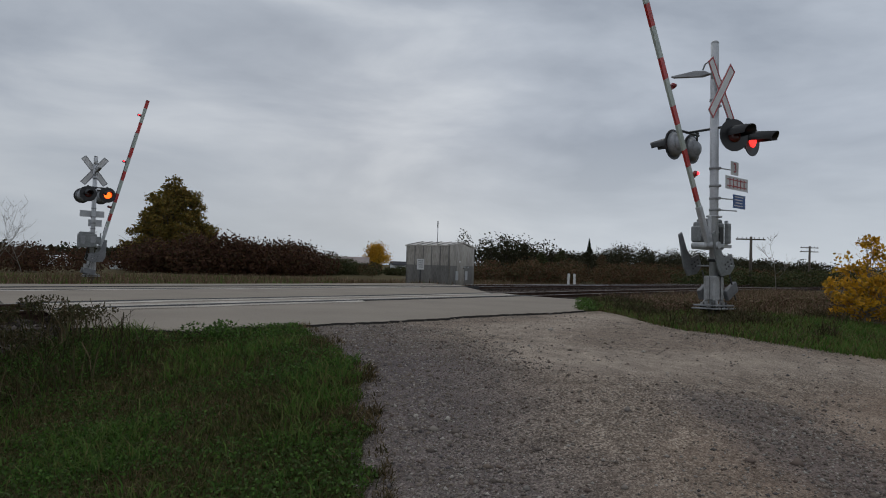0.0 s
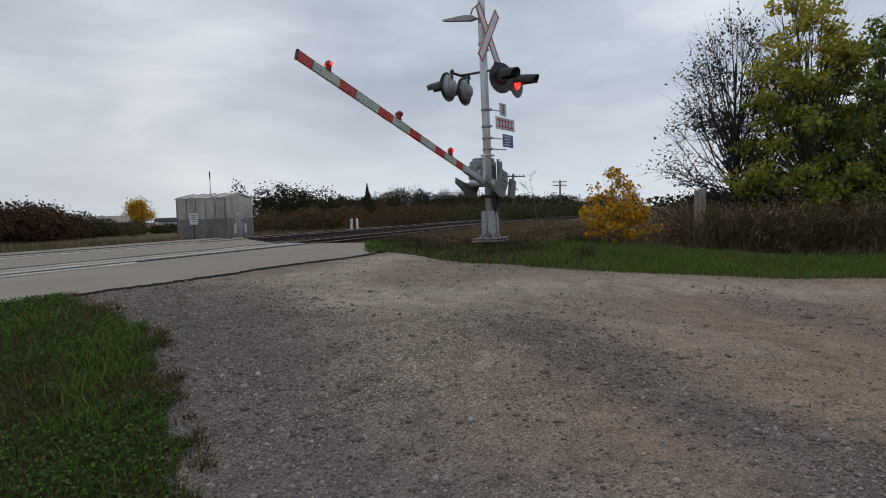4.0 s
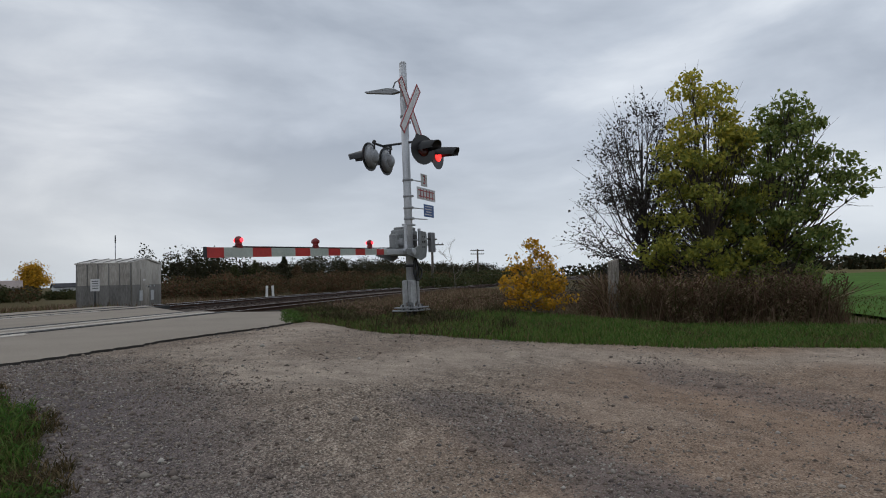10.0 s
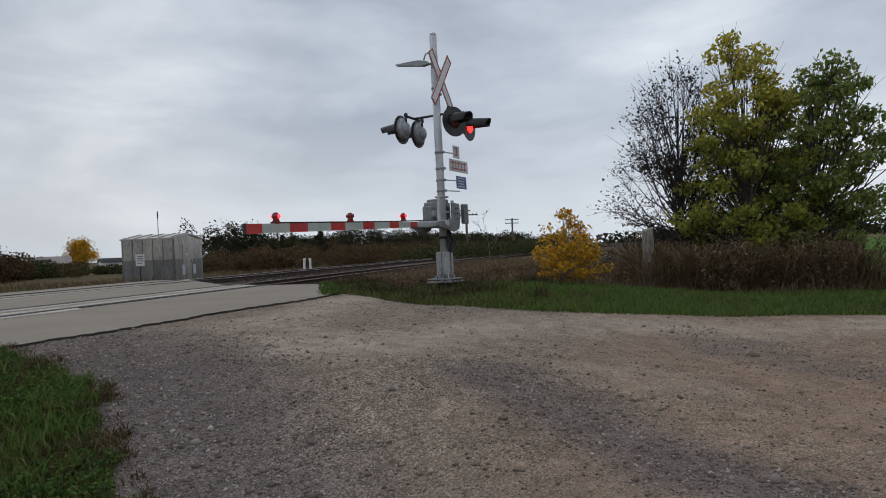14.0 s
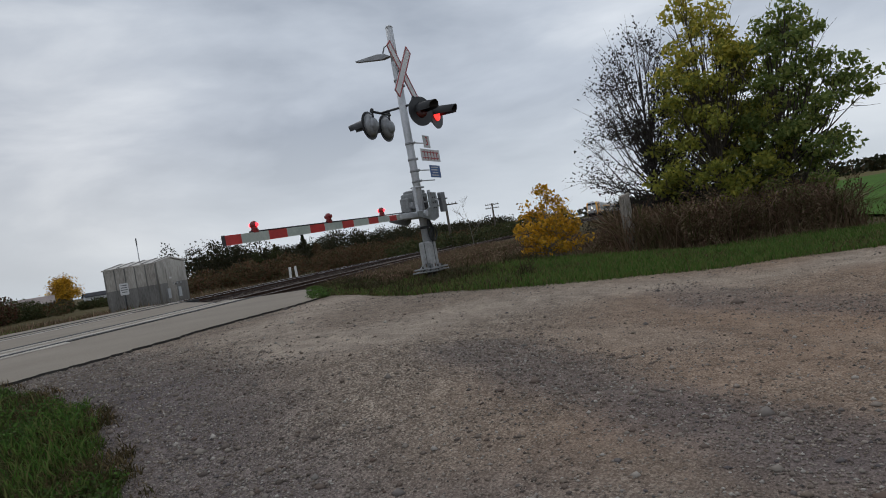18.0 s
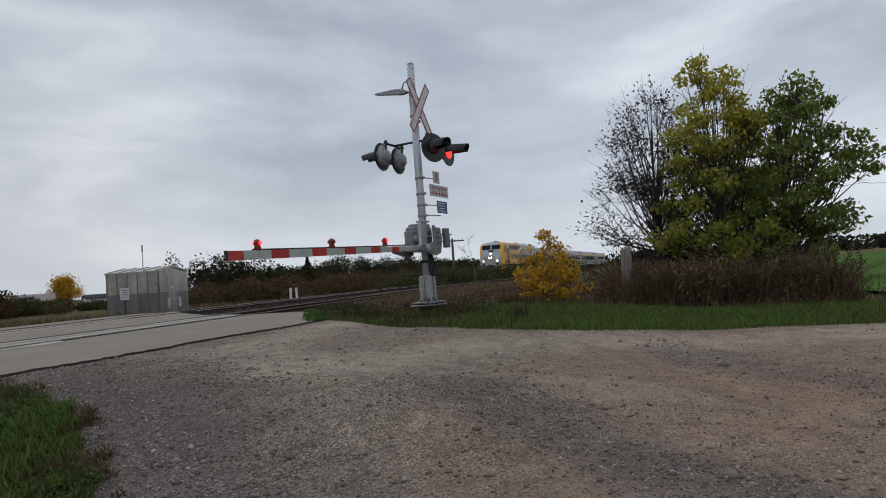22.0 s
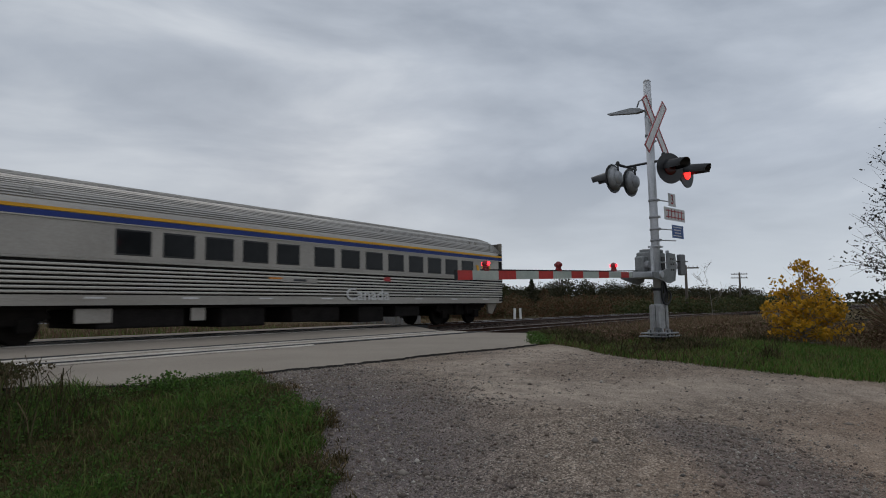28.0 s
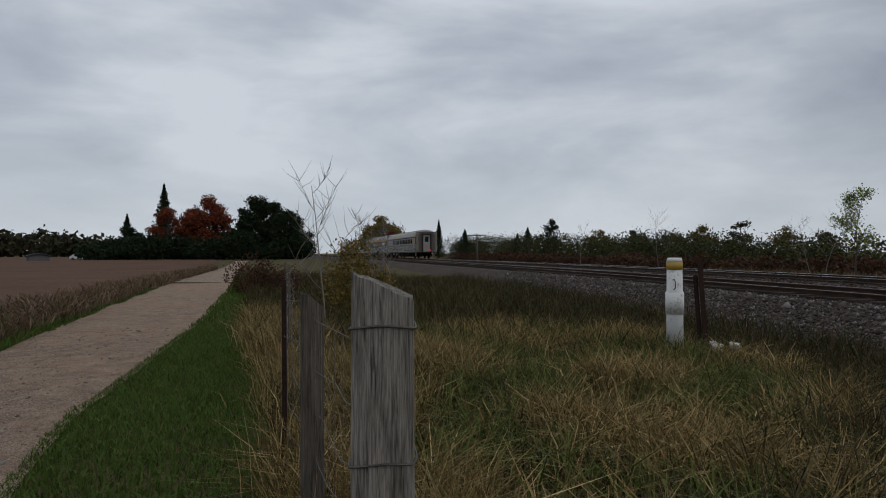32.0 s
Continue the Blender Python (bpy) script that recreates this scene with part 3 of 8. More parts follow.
FL = GAUGE / 2 + 0.11
for nm, off in (("near", NEAR_OFF), ("far", 0.0)):
    lo = 5.05 if off else 6.0
    hi = 18.6 if off else 24.0
    slab("gauge_panel", off - GAUGE / 2 + 0.072, off + GAUGE / 2 - 0.072, (lo + 0.1, lo + 0.4), (hi, hi + 0.7), M["panel"], "pale concrete panel between the rails of the crossing")
slab("crossing_middle", NEAR_OFF + FL, -FL, (5.0, 6.1), (18.9, 23.2), M["asphalt"], "pale asphalt between the two tracks of the crossing", wob=0.01)
slab("crossing_far", FL, 2.7, (6.2, 7.4), (24.6, 25.2), M["asphalt"], "pale asphalt road beyond the far track", wob=0.01)
# bare pale concrete left along the rails where the asphalt stops
M["pale_edge"] = surface("worn_pale_concrete", (0.52, 0.475, 0.42), (0.27, 0.235, 0.195), rough=0.85, scale=1.1, fine=30, bump=0.25, spread=(0.36, 0.62))
for a, b, xa, xb in ((NEAR_OFF - FL - 0.38, NEAR_OFF - FL - 0.07, 5.15, 11.5), (NEAR_OFF - GAUGE / 2 + 0.14, NEAR_OFF - GAUGE / 2 + 0.56, 5.3, 18.3), (NEAR_OFF + GAUGE / 2 - 0.5, NEAR_OFF + GAUGE / 2 - 0.14, 5.3, 18.3), (-FL - 0.4, -FL - 0.07, 6.2, 20.0)):
    slab("edge_strip", a, b, (xa, xa + 0.1), (xb, xb + 0.2), M["pale_edge"], "worn pale concrete strip beside the rail", top=0.009, wob=0.006)
# black rubber seals along the rails, widened to stand in for the rails' shaded sides
for off in (NEAR_OFF, 0.0):
    for side in (-1, 1):
        for d0, d1 in ((0.073, 0.17), (-0.135, -0.004)):
            a, b = sorted((off + side * (GAUGE / 2 + d0), off + side * (GAUGE / 2 + d1)))
            slab("flangeway_seal", a, b, (5.2 if off else 6.2, 5.2 if off else 6.3), (18.7 if off else 24.2, 18.8 if off else 24.3), M["rubber"], "black rubber seal along the rail, widened to paint in its shade", top=0.012)


def apron():
    """The asphalt before the near track, with its broken edge towards the gravel."""
    rnd = random.Random(5)
    front = [(4.15, 8.2), (4.5, 7.8), (4.8, 7.2), (5.2, 6.8), (5.6, 6.55), (6.0, 6.38), (7.2, 6.2), (8.4, 6.12), (9.2, 5.98), (10.0, 5.95), (11.4, 5.6), (12.3, 5.42), (13.2, 5.35), (14.2, 5.42), (15.2, 5.85), (16.6, 6.5), (18.0, 7.4)]
    xs_ = np.arange(4.15, 18.0, 0.14)
    fy = np.interp(xs_, [p[0] for p in front], [p[1] for p in front])
    verts, faces = [], []
    for x, y in zip(xs_, fy):
        y += rnd.uniform(-0.05, 0.05)
        back_x = 4.95 + (x - 4.15) * (18.6 - 4.95) / (18.0 - 4.15)
        q = on_line(back_x, NEAR_OFF - FL)
        lip = height1(x, y) + 0.035
        for t in (0, 0.12, 0.4, 1.0):
            verts.append((x + (q[0] - x) * t, y + (q[1] - y) * t, lip + (-0.004 - lip) * smooth(0, 0.9, t)))
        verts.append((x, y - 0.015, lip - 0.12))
    n = len(xs_)
    for i in range(n - 1):
        a, b = i * 5, i * 5 + 5
        faces += [(a + k, b + k, b + k + 1, a + k + 1) for k in (0, 1, 2)] + [(a + 4, b + 4, b, a)]
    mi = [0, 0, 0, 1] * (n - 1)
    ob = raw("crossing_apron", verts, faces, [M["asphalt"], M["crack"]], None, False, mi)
    tagged(ob, "pale worn asphalt apron with a ragged broken edge", "crossing surface", kind="structure")


apron()


# ---- the two crossing signals ----
ROAD_TURN = -16.1
M["under_dark"] = surface("dark_base_steel", (0.06, 0.058, 0.055), rough=0.7)


def lamp_unit(parent, x, y, z, face, lit, lens, aim=0.0):
    """One flashing light: round background, housing, lens and long hood. face is -1 or 1 along y."""
    bg_bm = tubed((x, y, z), (x, y + face * 0.02, z), 0.335, seg=28)
    disc = part("lamp_background", bg_bm, M["black"], parent, "round black background of a flashing light")
    bm = bmesh.new()
    tube(bm, (x, y - face * 0.01, z), (x, y - face * 0.12, z), 0.285, 0.17, seg=24)
    ball(bm, (x, y - face * 0.11, z), 0.165, 1, 0.55, 1, 18, 10)
    part("lamp_housing", bm, M["lampgrey"], disc, "grey domed back of a flashing light")
    bm = bmesh.new()
    ball(bm, (x, y + face * 0.03, z), 0.155, 1, 0.28, 1, 20, 10)
    part("lens", bm, lens if lit else M["dark_lens"], disc, "glowing red lens" if lit else "dark unlit red lens")
    # hood: the upper part of a tapering tube
    bm = bmesh.new()
    n, deep, up = 15, 0.56, []
    for i in range(n):
        a = radians(-14 + 208 * i / (n - 1))
        up.append([bm.verts.new((x + r * math.cos(a), y + face * d, z + 0.02 + r * math.sin(a) - (0.03 if d > 0.1 else 0))) for r, d in ((0.178, 0.0), (0.135, deep * (0.86 + 0.14 * max(0.0, math.sin(a)))), (0.125, deep * (0.86 + 0.14 * max(0.0, math.sin(a)))), (0.168, 0.0))])
    for a, b in zip(up, up[1:]):
        for k in range(3):
            f = bm.faces.new((a[k], b[k], b[k + 1], a[k + 1]))
            f.smooth = True
    bmesh.ops.recalc_face_normals(bm, faces=bm.faces)
    part("hood", bm, M["black"], disc)
    disc.matrix_local = pose(x, y, z, 0, 0, aim) @ pose(-x, -y, -z)
    return disc


def crossing_signal(m, label, near, lens):
    """Mast with crossbuck, two pairs of lights, signs, gate mechanism and arm. Local -y faces its own traffic, the arm reaches to -x."""
    top = thing("crossing_signal", label, "crossing signal", m)
    bm = tubed((0, 0, 0.12), (0, 0, 5.05), 0.092, seg=20)
    peak = 5.85 if near else 5.4
    tube(bm, (0, 0, 5.0), (0, 0, peak), 0.085, seg=20)
    tube(bm, (0, 0, peak), (0, 0, peak + 0.05), 0.088, 0.06, seg=20)
    part("mast", bm, M["galv"], top)
    part("foundation", tubed((0, 0, -0.4), (0, 0, 0.07), 0.13, seg=12), M["under_dark"], top, "dark stub sunk in the grass")
    for z, w in ((0.085, 0.66), (0.15, 0.6)):
        part("base_plate", boxed(0, 0, z, w, w, 0.03, bevel=0.006), M["galv_dull"], top, "square steel base plate")
    # split pedestal clamped round the mast, with ribs and a flared foot
    bm = boxed(0, 0, 0.52, 0.30, 0.30, 0.52, bevel=0.03)
    for k in range(4):
        box(bm, 0.165, 0, 0.5, 0.05, 0.13, 0.5, pose(0, 0, 0, 0, 0, 45 + 90 * k), bevel=0.012)
    ped = part("pedestal", bm, M["galv_mid"], top, "ribbed cast pedestal at the foot of the mast")
    for k in range(4):
        fin = prism([(0.12, 0.16), (0.27, 0.16), (0.27, 0.18), (0.17, 0.28), (0.12, 0.28)], 0.025, "y")
        bmesh.ops.transform(fin, matrix=pose(0, 0, 0, 0, 0, 45 + 90 * k), verts=fin.verts)
        part("foot_fin", fin, M["galv_mid"], ped)
        seam = boxed(0.152, 0, 0.52, 0.012, 0.012, 0.5, pose(0, 0, 0, 0, 0, 90 * k))
        part("seam", seam, M["under_dark"], ped)
    part("pedestal_box", boxed(0.24, 0.02, 0.46, 0.12, 0.2, 0.36, bevel=0.02), M["galv_mid"], ped)
    for k in range(8):
        c, q = 0.25 * math.cos(radians(45 * k + 22)), 0.25 * math.sin(radians(45 * k + 22))
        part("anchor_bolt", tubed((c, q, 0.04), (c, q, 0.22), 0.022, seg=6), M["under_dark"], top)
    for z in (4.45, 4.6, 3.1, 2.72, 2.45, 2.2):
        bm = tubed((0, 0, z - 0.025), (0, 0, z + 0.025), 0.105, seg=20)
        box(bm, 0, -0.12, z, 0.06, 0.05, 0.05)
        part("clamp", bm, M["galv_dull"], top)
    # bracket with the small extra light at the top
    drop = 0.0 if near else 0.5
    bm = prism([(y, z - drop) for y, z in ((0.08, 5.2), (0.3, 5.18), (1.02, 5.31), (1.02, 5.335), (0.42, 5.33), (0.2, 5.28))], 0.13, "x")
    part("top_bracket", bm, M["galv_dull"], top, "tapered grey bracket near the top of the mast")
    part("top_bracket_cable", bent([(0, y, z - drop) for y, z in ((0.28, 5.32), (0.22, 5.45), (0.12, 5.48), (0.09, 5.3))], 0.018), M["galv_dull"], top)
    # crossbuck
    for k, a in enumerate((52, -52)):
        r = pose(0.0, -0.15 - 0.012 * k, 4.78) @ pose(0, 0, 0, 0, a, 0)
        bm = boxed(0, 0, 0, 1.5, 0.008, 0.25, r)
        blade = part("crossbuck_blade", bm, M["white"], top, "white crossbuck blade with a dark red border")
        for bx, bz, sx, sz in ((0, 0.107, 1.5, 0.035), (0, -0.107, 1.5, 0.035), (0.732, 0, 0.035, 0.178), (-0.732, 0, 0.035, 0.178)):
            part("border", boxed(bx, -0.007, bz, sx, 0.006, sz, r), M["signred"], blade)
            part("border", boxed(bx, 0.007, bz, sx, 0.006, sz, r), M["galv_dull"], blade)
    part("crossbuck_back", boxed(0, -0.115, 4.78, 0.09, 0.05, 0.5), M["galv_dull"], top)
    # light pairs on their cross-arm
    zl = 3.68
    bm = tubed((0, -0.5, zl + 0.3), (0, 0.62, zl + 0.3), 0.028, seg=10)
    for y in (-0.5, 0.62):
        tube(bm, (-0.44, y, zl + 0.3), (0.44, y, zl + 0.3), 0.03, seg=10)
        for x in (-0.38, 0.38):
            tube(bm, (x, y, zl + 0.32), (x, y, zl + 0.1), 0.024, seg=8)
            ball(bm, (x, y, zl + 0.34), 0.045)
    part("lamp_arm", bm, M["black"], top)
    lamp_unit(top, -0.38, -0.62, zl, -1, False, lens, -25 if near else 0)
    lamp_unit(top, 0.38, -0.62, zl, -1, True, lens, 0 if near else 0)
    lamp_unit(top, -0.38, 0.74, zl, 1, True, lens)
    lamp_unit(top, 0.38, 0.74, zl, 1, False, lens)
    # signs on brackets; the far mast shows bare backs
    for z in (3.1, 2.45, 2.2) if near else ():
        part("sign_bracket", tubed((0.05, -0.12, z), (0.75, -0.12, z + 0.03), 0.014, seg=8), M["galv"], top)
    if near:
        plate = part("track_count_tab", boxed(0.62, -0.14, 3.16, 0.34, 0.008, 0.30, bevel=0.002), M["white"], top, "white tab with the number of tracks")
        words("digit", "3", 0.3, M["signred"], pose(0.62, -0.15, 3.16, 90, 0, 0), plate)
        plate = part("track_sign", boxed(0.72, -0.14, 2.83, 1.0, 0.008, 0.29, bevel=0.002), M["white"], top, "white sign with a red track symbol")
        for z in (2.76, 2.90):
            part("rail_bar", boxed(0.72, -0.147, z, 0.86, 0.005, 0.022), M["signred"], plate)
        for k in range(5):
            part("tie_bar", boxed(0.4 + 0.16 * k, -0.148, 2.83, 0.03, 0.005, 0.22), M["signred"], plate)
        plate = part("notice_plate", boxed(0.85, -0.13, 2.44, 0.55, 0.008, 0.3, bevel=0.002), M["blue"], top, "blue notice plate with lines of white writing")
        for k in range(4):
            part("writing_line", boxed(0.83 - 0.02 * (k % 2), -0.137, 2.54 - 0.065 * k, 0.4 - 0.05 * (k % 3), 0.004, 0.022), M["white"], plate)
    else:
        for x, z, w, h in ((0.03, 2.86, 0.98, 0.28), (-0.1, 2.46, 0.55, 0.3)):
            part("sign_back", boxed(x, -0.13, z, w, 0.01, h, bevel=0.002), M["galv"], top, "bare grey back of a sign")
    # gate mechanism: cast case with a lid, recessed panels, gear cover and guard
    bm = boxed(0.26, 0.26, 1.66, 0.72, 0.36, 0.6, bevel=0.04)
    box(bm, 0.32, 0.26, 1.99, 0.5, 0.32, 0.1, bevel=0.035)
    box(bm, 0.06, 0.26, 1.96, 0.18, 0.26, 0.12, bevel=0.02)
    box(bm, -0.18, 0.26, 1.68, 0.2, 0.24, 0.34, bevel=0.03)
    case = part("gate_mechanism", bm, M["cast_grey"], top, "grey cast gate mechanism case")
    for x, z, w, h in ((0.06, 1.72, 0.2, 0.3), (0.46, 1.68, 0.16, 0.36)):
        part("case_panel", boxed(x, 0.075, z, w, 0.02, h, bevel=0.006), M["under_dark"], case, "dark recessed panel")
        part("case_panel", boxed(x, 0.445, z, w, 0.02, h, bevel=0.006), M["galv_dull"], case)
    part("gear_cover", tubed((-0.18, 0.15, 1.66), (-0.18, 0.06, 1.66), 0.1, 0.08, seg=14), M["galv_dull"], case, "round gear cover")
    for k in range(5):
        part("cover_bolt", tubed((0.3 + 0.05 * (k % 2), 0.084, 1.5 + 0.08 * k), (0.3 + 0.05 * (k % 2), 0.066, 1.5 + 0.08 * k), 0.014, seg=6), M["galv"], case)
    for z in (2.06, 1.45):
        part("case_clamp", bent([(-0.13, 0.1, z), (-0.13, -0.1, z), (0.13, -0.1, z), (0.13, 0.1, z)], 0.022, 6), M["galv"], case)
    bm = boxed(-0.02, -0.11, 1.43, 1.06, 0.06, 0.075, bevel=0.01)
    box(bm, -0.34, -0.09, 1.74, 0.05, 0.07, 0.58, bevel=0.012)
    box(bm, 0.36, -0.09, 1.72, 0.05, 0.07, 0.54, bevel=0.012)
    part("guard_frame", bm, M["galv"], top, "channel guard in front of the mechanism")
    part("junction_box", boxed(0.27, -0.17, 1.7, 0.12, 0.1, 0.44, bevel=0.02), M["cast_grey"], top)
    for k in range(2):
        c = [(0.06 + (0.13 + 0.05 * k) * math.sin(t + 0.3 * k), -0.13 - 0.05 * k, 1.0 + (0.2 - 0.05 * k) * math.cos(t) - 0.08 * k) for t in np.linspace(0, 5.6, 16)]
        part("cable_loop", bent(c + [(0.12, -0.03, 1.38)], 0.021, 7), M["rubber"], top, "black cable loop hanging below the mechanism")
    part("conduit", bent([(0.13, -0.06, 1.4), (0.2, -0.1, 1.15), (0.12, -0.1, 0.92), (0.1, -0.06, 0.74)], 0.026, 7), M["rubber"], top)
    part("cable_band", tubed((0, 0, 1.08), (0, 0, 1.14), 0.115, seg=16), M["rubber"], top)
    # arm: striped boom, lamps, counterweights; turns about its pivot
    length = 6.05 if near else 7.1
    stretch = length / 6.05
    bm = boxed(-0.42, -0.06, 0, 0.95, 0.1, 0.13, bevel=0.015)
    tube(bm, (0, -0.3, 0), (0, 0.3, 0), 0.075, seg=14)
    arm = part("gate_arm", bm, M["galv"], top, "striped red and white crossing gate arm")
    arm.location = (-0.36, -0.02, 1.42)
    z_at = [q * stretch for q in (0.75, 1.02, 1.32, 1.78, 2.14, 2.68, 3.06, 3.62, 4.04, 4.66, 5.1, 5.72, 6.05)]
    for k, (a, b) in enumerate(zip(z_at, z_at[1:])):
        h = 0.115 + 0.003 * k
        part("arm_band", boxed(-(a + b) / 2, -0.06, 0, b - a, 0.05, h), M["red"] if k % 2 else M["armwhite"], arm, "red reflective band" if k % 2 else "")
    part("arm_tip", boxed(-length - 0.012, -0.06, 0, 0.02, 0.055, 0.16), M["black"], arm)
    part("arm_cable", bent([(-0.6, -0.06, 0.085), (-1.9, -0.06, 0.075), (-3.7, -0.06, 0.08), (-5.5, -0.06, 0.085)], 0.012, 6), M["rubber"], arm)
    for k, x in enumerate((-1.55 * stretch, -3.42 * stretch, -5.38 * stretch)):
        bm = boxed(x, -0.06, 0.09, 0.11, 0.07, 0.05, bevel=0.008)
        tube(bm, (x, -0.06, 0.11), (x, -0.06, 0.15), 0.05, seg=12)
        base = part("arm_lamp", bm, M["gatered"], arm, "small red lamp on top of the gate arm")
        bm = bmesh.new()
        ball(bm, (x, -0.06, 0.185), 0.062, 1, 1, 1.05)
        part("lamp_globe", bm, M["gatered"], base)
        for y in (-0.125, 0.005):
            bm = bmesh.new()
            ball(bm, (x, y, 0.185), 0.034, 1, 0.4, 1, 10, 6)
            part("lamp_lens", bm, M["gatelamp"] if k != (1 if near else 0) else M["gatered"], base)
    for y in (-0.24, 0.52):
        bm = prism([(-0.3, -0.06), (0.2, -0.16), (0.42, -0.2), (0.66, -0.14), (0.78, 0.2), (0.72, 0.46), (0.42, 0.46), (0.36, 0.14), (0.1, 0.07), (-0.3, 0.06)], 0.035, "y", y)
        side = part("counterweight_arm", bm, M["galv_dark"] if y > 0 else M["cast_grey"], arm, "steel side plate behind the pivot")
        for k in range(6):
            part("plate_bolt", tubed((0.5 + 0.1 * (k % 2), y - 0.03, 0.1 + 0.12 * (k // 2)), (0.5 + 0.1 * (k % 2), y + 0.03, 0.1 + 0.12 * (k // 2)), 0.02, seg=6), M["under_dark"], side)
    for y in (-0.16, 0.44):
        part("counterweight", boxed(1.2, y, 0.22, 0.24, 0.1, 0.48, bevel=0.02), M["galv_dark"], arm, "dark grey counterweight plate")
        part("counterweight_stud", tubed((0.74, y - 0.02, 0.3), (1.46, y - 0.02, 0.3), 0.016, seg=6), M["under_dark"], arm)
    part("counterweight_rod", tubed((0.62, -0.3, 0.28), (0.62, 0.58, 0.28), 0.018, seg=8), M["galv"], arm)
    return top, arm


signal_near, arm_near = crossing_signal(pose(14.93, 2.985, 0.02, -0.8, 0, ROAD_TURN), "grey crossing signal with red lights and striped gate on the verge", True, M["lit"])
signal_far, arm_far = crossing_signal(pose(14.86, 29.03, -0.18, 0, 0, ROAD_TURN + 180), "grey crossing signal with amber-red lights and gate beyond the tracks", False, M["litfar"])


# ---- train ----
def livery(name):
    """Yellow front half with slanting grey stripes, grey rear half, dark grey sill, grey nose."""
    m, nt, bsdf = nodes_of(name)
    N, L = nt.nodes.new, nt.links.new
    co, sep = N("ShaderNodeTexCoord"), N("ShaderNodeSeparateXYZ")
    L(co.outputs["Object"], sep.inputs[0])

    def val(op, a, b):
        n = N("ShaderNodeMath")
        n.operation = op
        for k, v in enumerate((a, b)):
            if isinstance(v, (int, float)):
                n.inputs[k].default_value = v
            else:
                L(v, n.inputs[k])
        return n.outputs[0]

    x, y, z = sep.outputs
    d = val("ADD", x, val("MULTIPLY", z, 0.4))
    fac = val("DIVIDE", val("ADD", d, 12.0), 26.0)
    ramp = N("ShaderNodeValToRGB")
    ramp.color_ramp.interpolation = "CONSTANT"
    yel, gry, drk = (0.90, 0.43, 0.010, 1), (0.40, 0.42, 0.44, 1), (0.19, 0.20, 0.205, 1)
    el = ramp.color_ramp.elements
    stops = [(-12.0, gry), (-11.0, yel), (4.55, gry), (5.25, yel), (6.75, gry), (7.4, yel)]
    el[0].position, el[0].color = 0.0, gry
    el[1].position, el[1].color = (stops[1][0] + 12) / 26, yel
    for s, c in stops[2:]:
        e = el.new((s + 12) / 26)
        e.color = c
    L(fac, ramp.inputs[0])
    rear = N("ShaderNodeMix")
    rear.data_type = "RGBA"
    rear.inputs[7].default_value = gry
    wedge = val("MULTIPLY", val("LESS_THAN", d, 3.0), val("GREATER_THAN", x, 1.38))
    cab = val("MULTIPLY", val("MULTIPLY", val("GREATER_THAN", d, 8.98), val("LESS_THAN", d, 9.62)), val("LESS_THAN", x, 8.33))
    L(val("MAXIMUM", val("MAXIMUM", val("LESS_THAN", x, -0.05), wedge), cab), rear.inputs[0])
    L(ramp.outputs[0], rear.inputs[6])
    high = N("ShaderNodeMix")
    high.data_type = "RGBA"
    high.inputs[7].default_value = (0.50, 0.53, 0.56, 1)
    L(val("MULTIPLY", val("GREATER_THAN", z, 3.38), val("LESS_THAN", x, 0.05)), high.inputs[0])
    L(rear.outputs[2], high.inputs[6])
    # the roof and nose
    nose = N("ShaderNodeMix")
    nose.data_type = "RGBA"
    nose.inputs[7].default_value = (0.42, 0.44, 0.46, 1)
    ay = val("ABSOLUTE", y, 0)
    L(val("MULTIPLY", val("GREATER_THAN", x, 8.6), val("LESS_THAN", ay, val("SUBTRACT", 1.33, val("MULTIPLY", val("SUBTRACT", z, 2.0), 0.10)))), nose.inputs[0])
    L(high.outputs[2], nose.inputs[6])
    sill = N("ShaderNodeMix")
    sill.data_type = "RGBA"
    low = val("LESS_THAN", z, 1.6)
    sill.blend_type = "MULTIPLY"
    sill.inputs[7].default_value = (0.66, 0.60, 0.55, 1)
    L(val("MULTIPLY", low, 0.95), sill.inputs[0])
    L(nose.outputs[2], sill.inputs[6])
    strip = N("ShaderNodeMix")
    strip.data_type = "RGBA"
    strip.inputs[7].default_value = yel
    L(val("MULTIPLY", val("MULTIPLY", val("GREATER_THAN", z, 1.43), val("LESS_THAN", z, 1.61)), val("LESS_THAN", x, -0.9)), strip.inputs[0])
    L(sill.outputs[2], strip.inputs[6])
    # road dirt, heavier low down on the body in streaks
    n1 = N("ShaderNodeTexNoise")
    mp = N("ShaderNodeMapping")
    mp.inputs["Scale"].default_value = (1.2, 1.2, 0.35)
    L(co.outputs["Object"], mp.inputs[0])
    L(mp.outputs[0], n1.inputs[0])
    n1.inputs["Scale"].default_value, n1.inputs["Detail"].default_value = 2.5, 8
    rg = N("ShaderNodeMapRange")
    rg.inputs["From Min"].default_value, rg.inputs["From Max"].default_value = 0.35, 0.75
    rg.inputs["To Min"].default_value, rg.inputs["To Max"].default_value = 0.02, 0.26
    L(n1.outputs[0], rg.inputs["Value"])
    dirt = N("ShaderNodeMix")
    dirt.data_type = "RGBA"
    dirt.inputs[7].default_value = (0.10, 0.085, 0.07, 1)
    L(rg.outputs[0], dirt.inputs[0])
    L(strip.outputs[2], dirt.inputs[6])
    L(dirt.outputs[2], bsdf.inputs["Base Color"])
    bsdf.inputs["Roughness"].default_value = 0.42
    return m


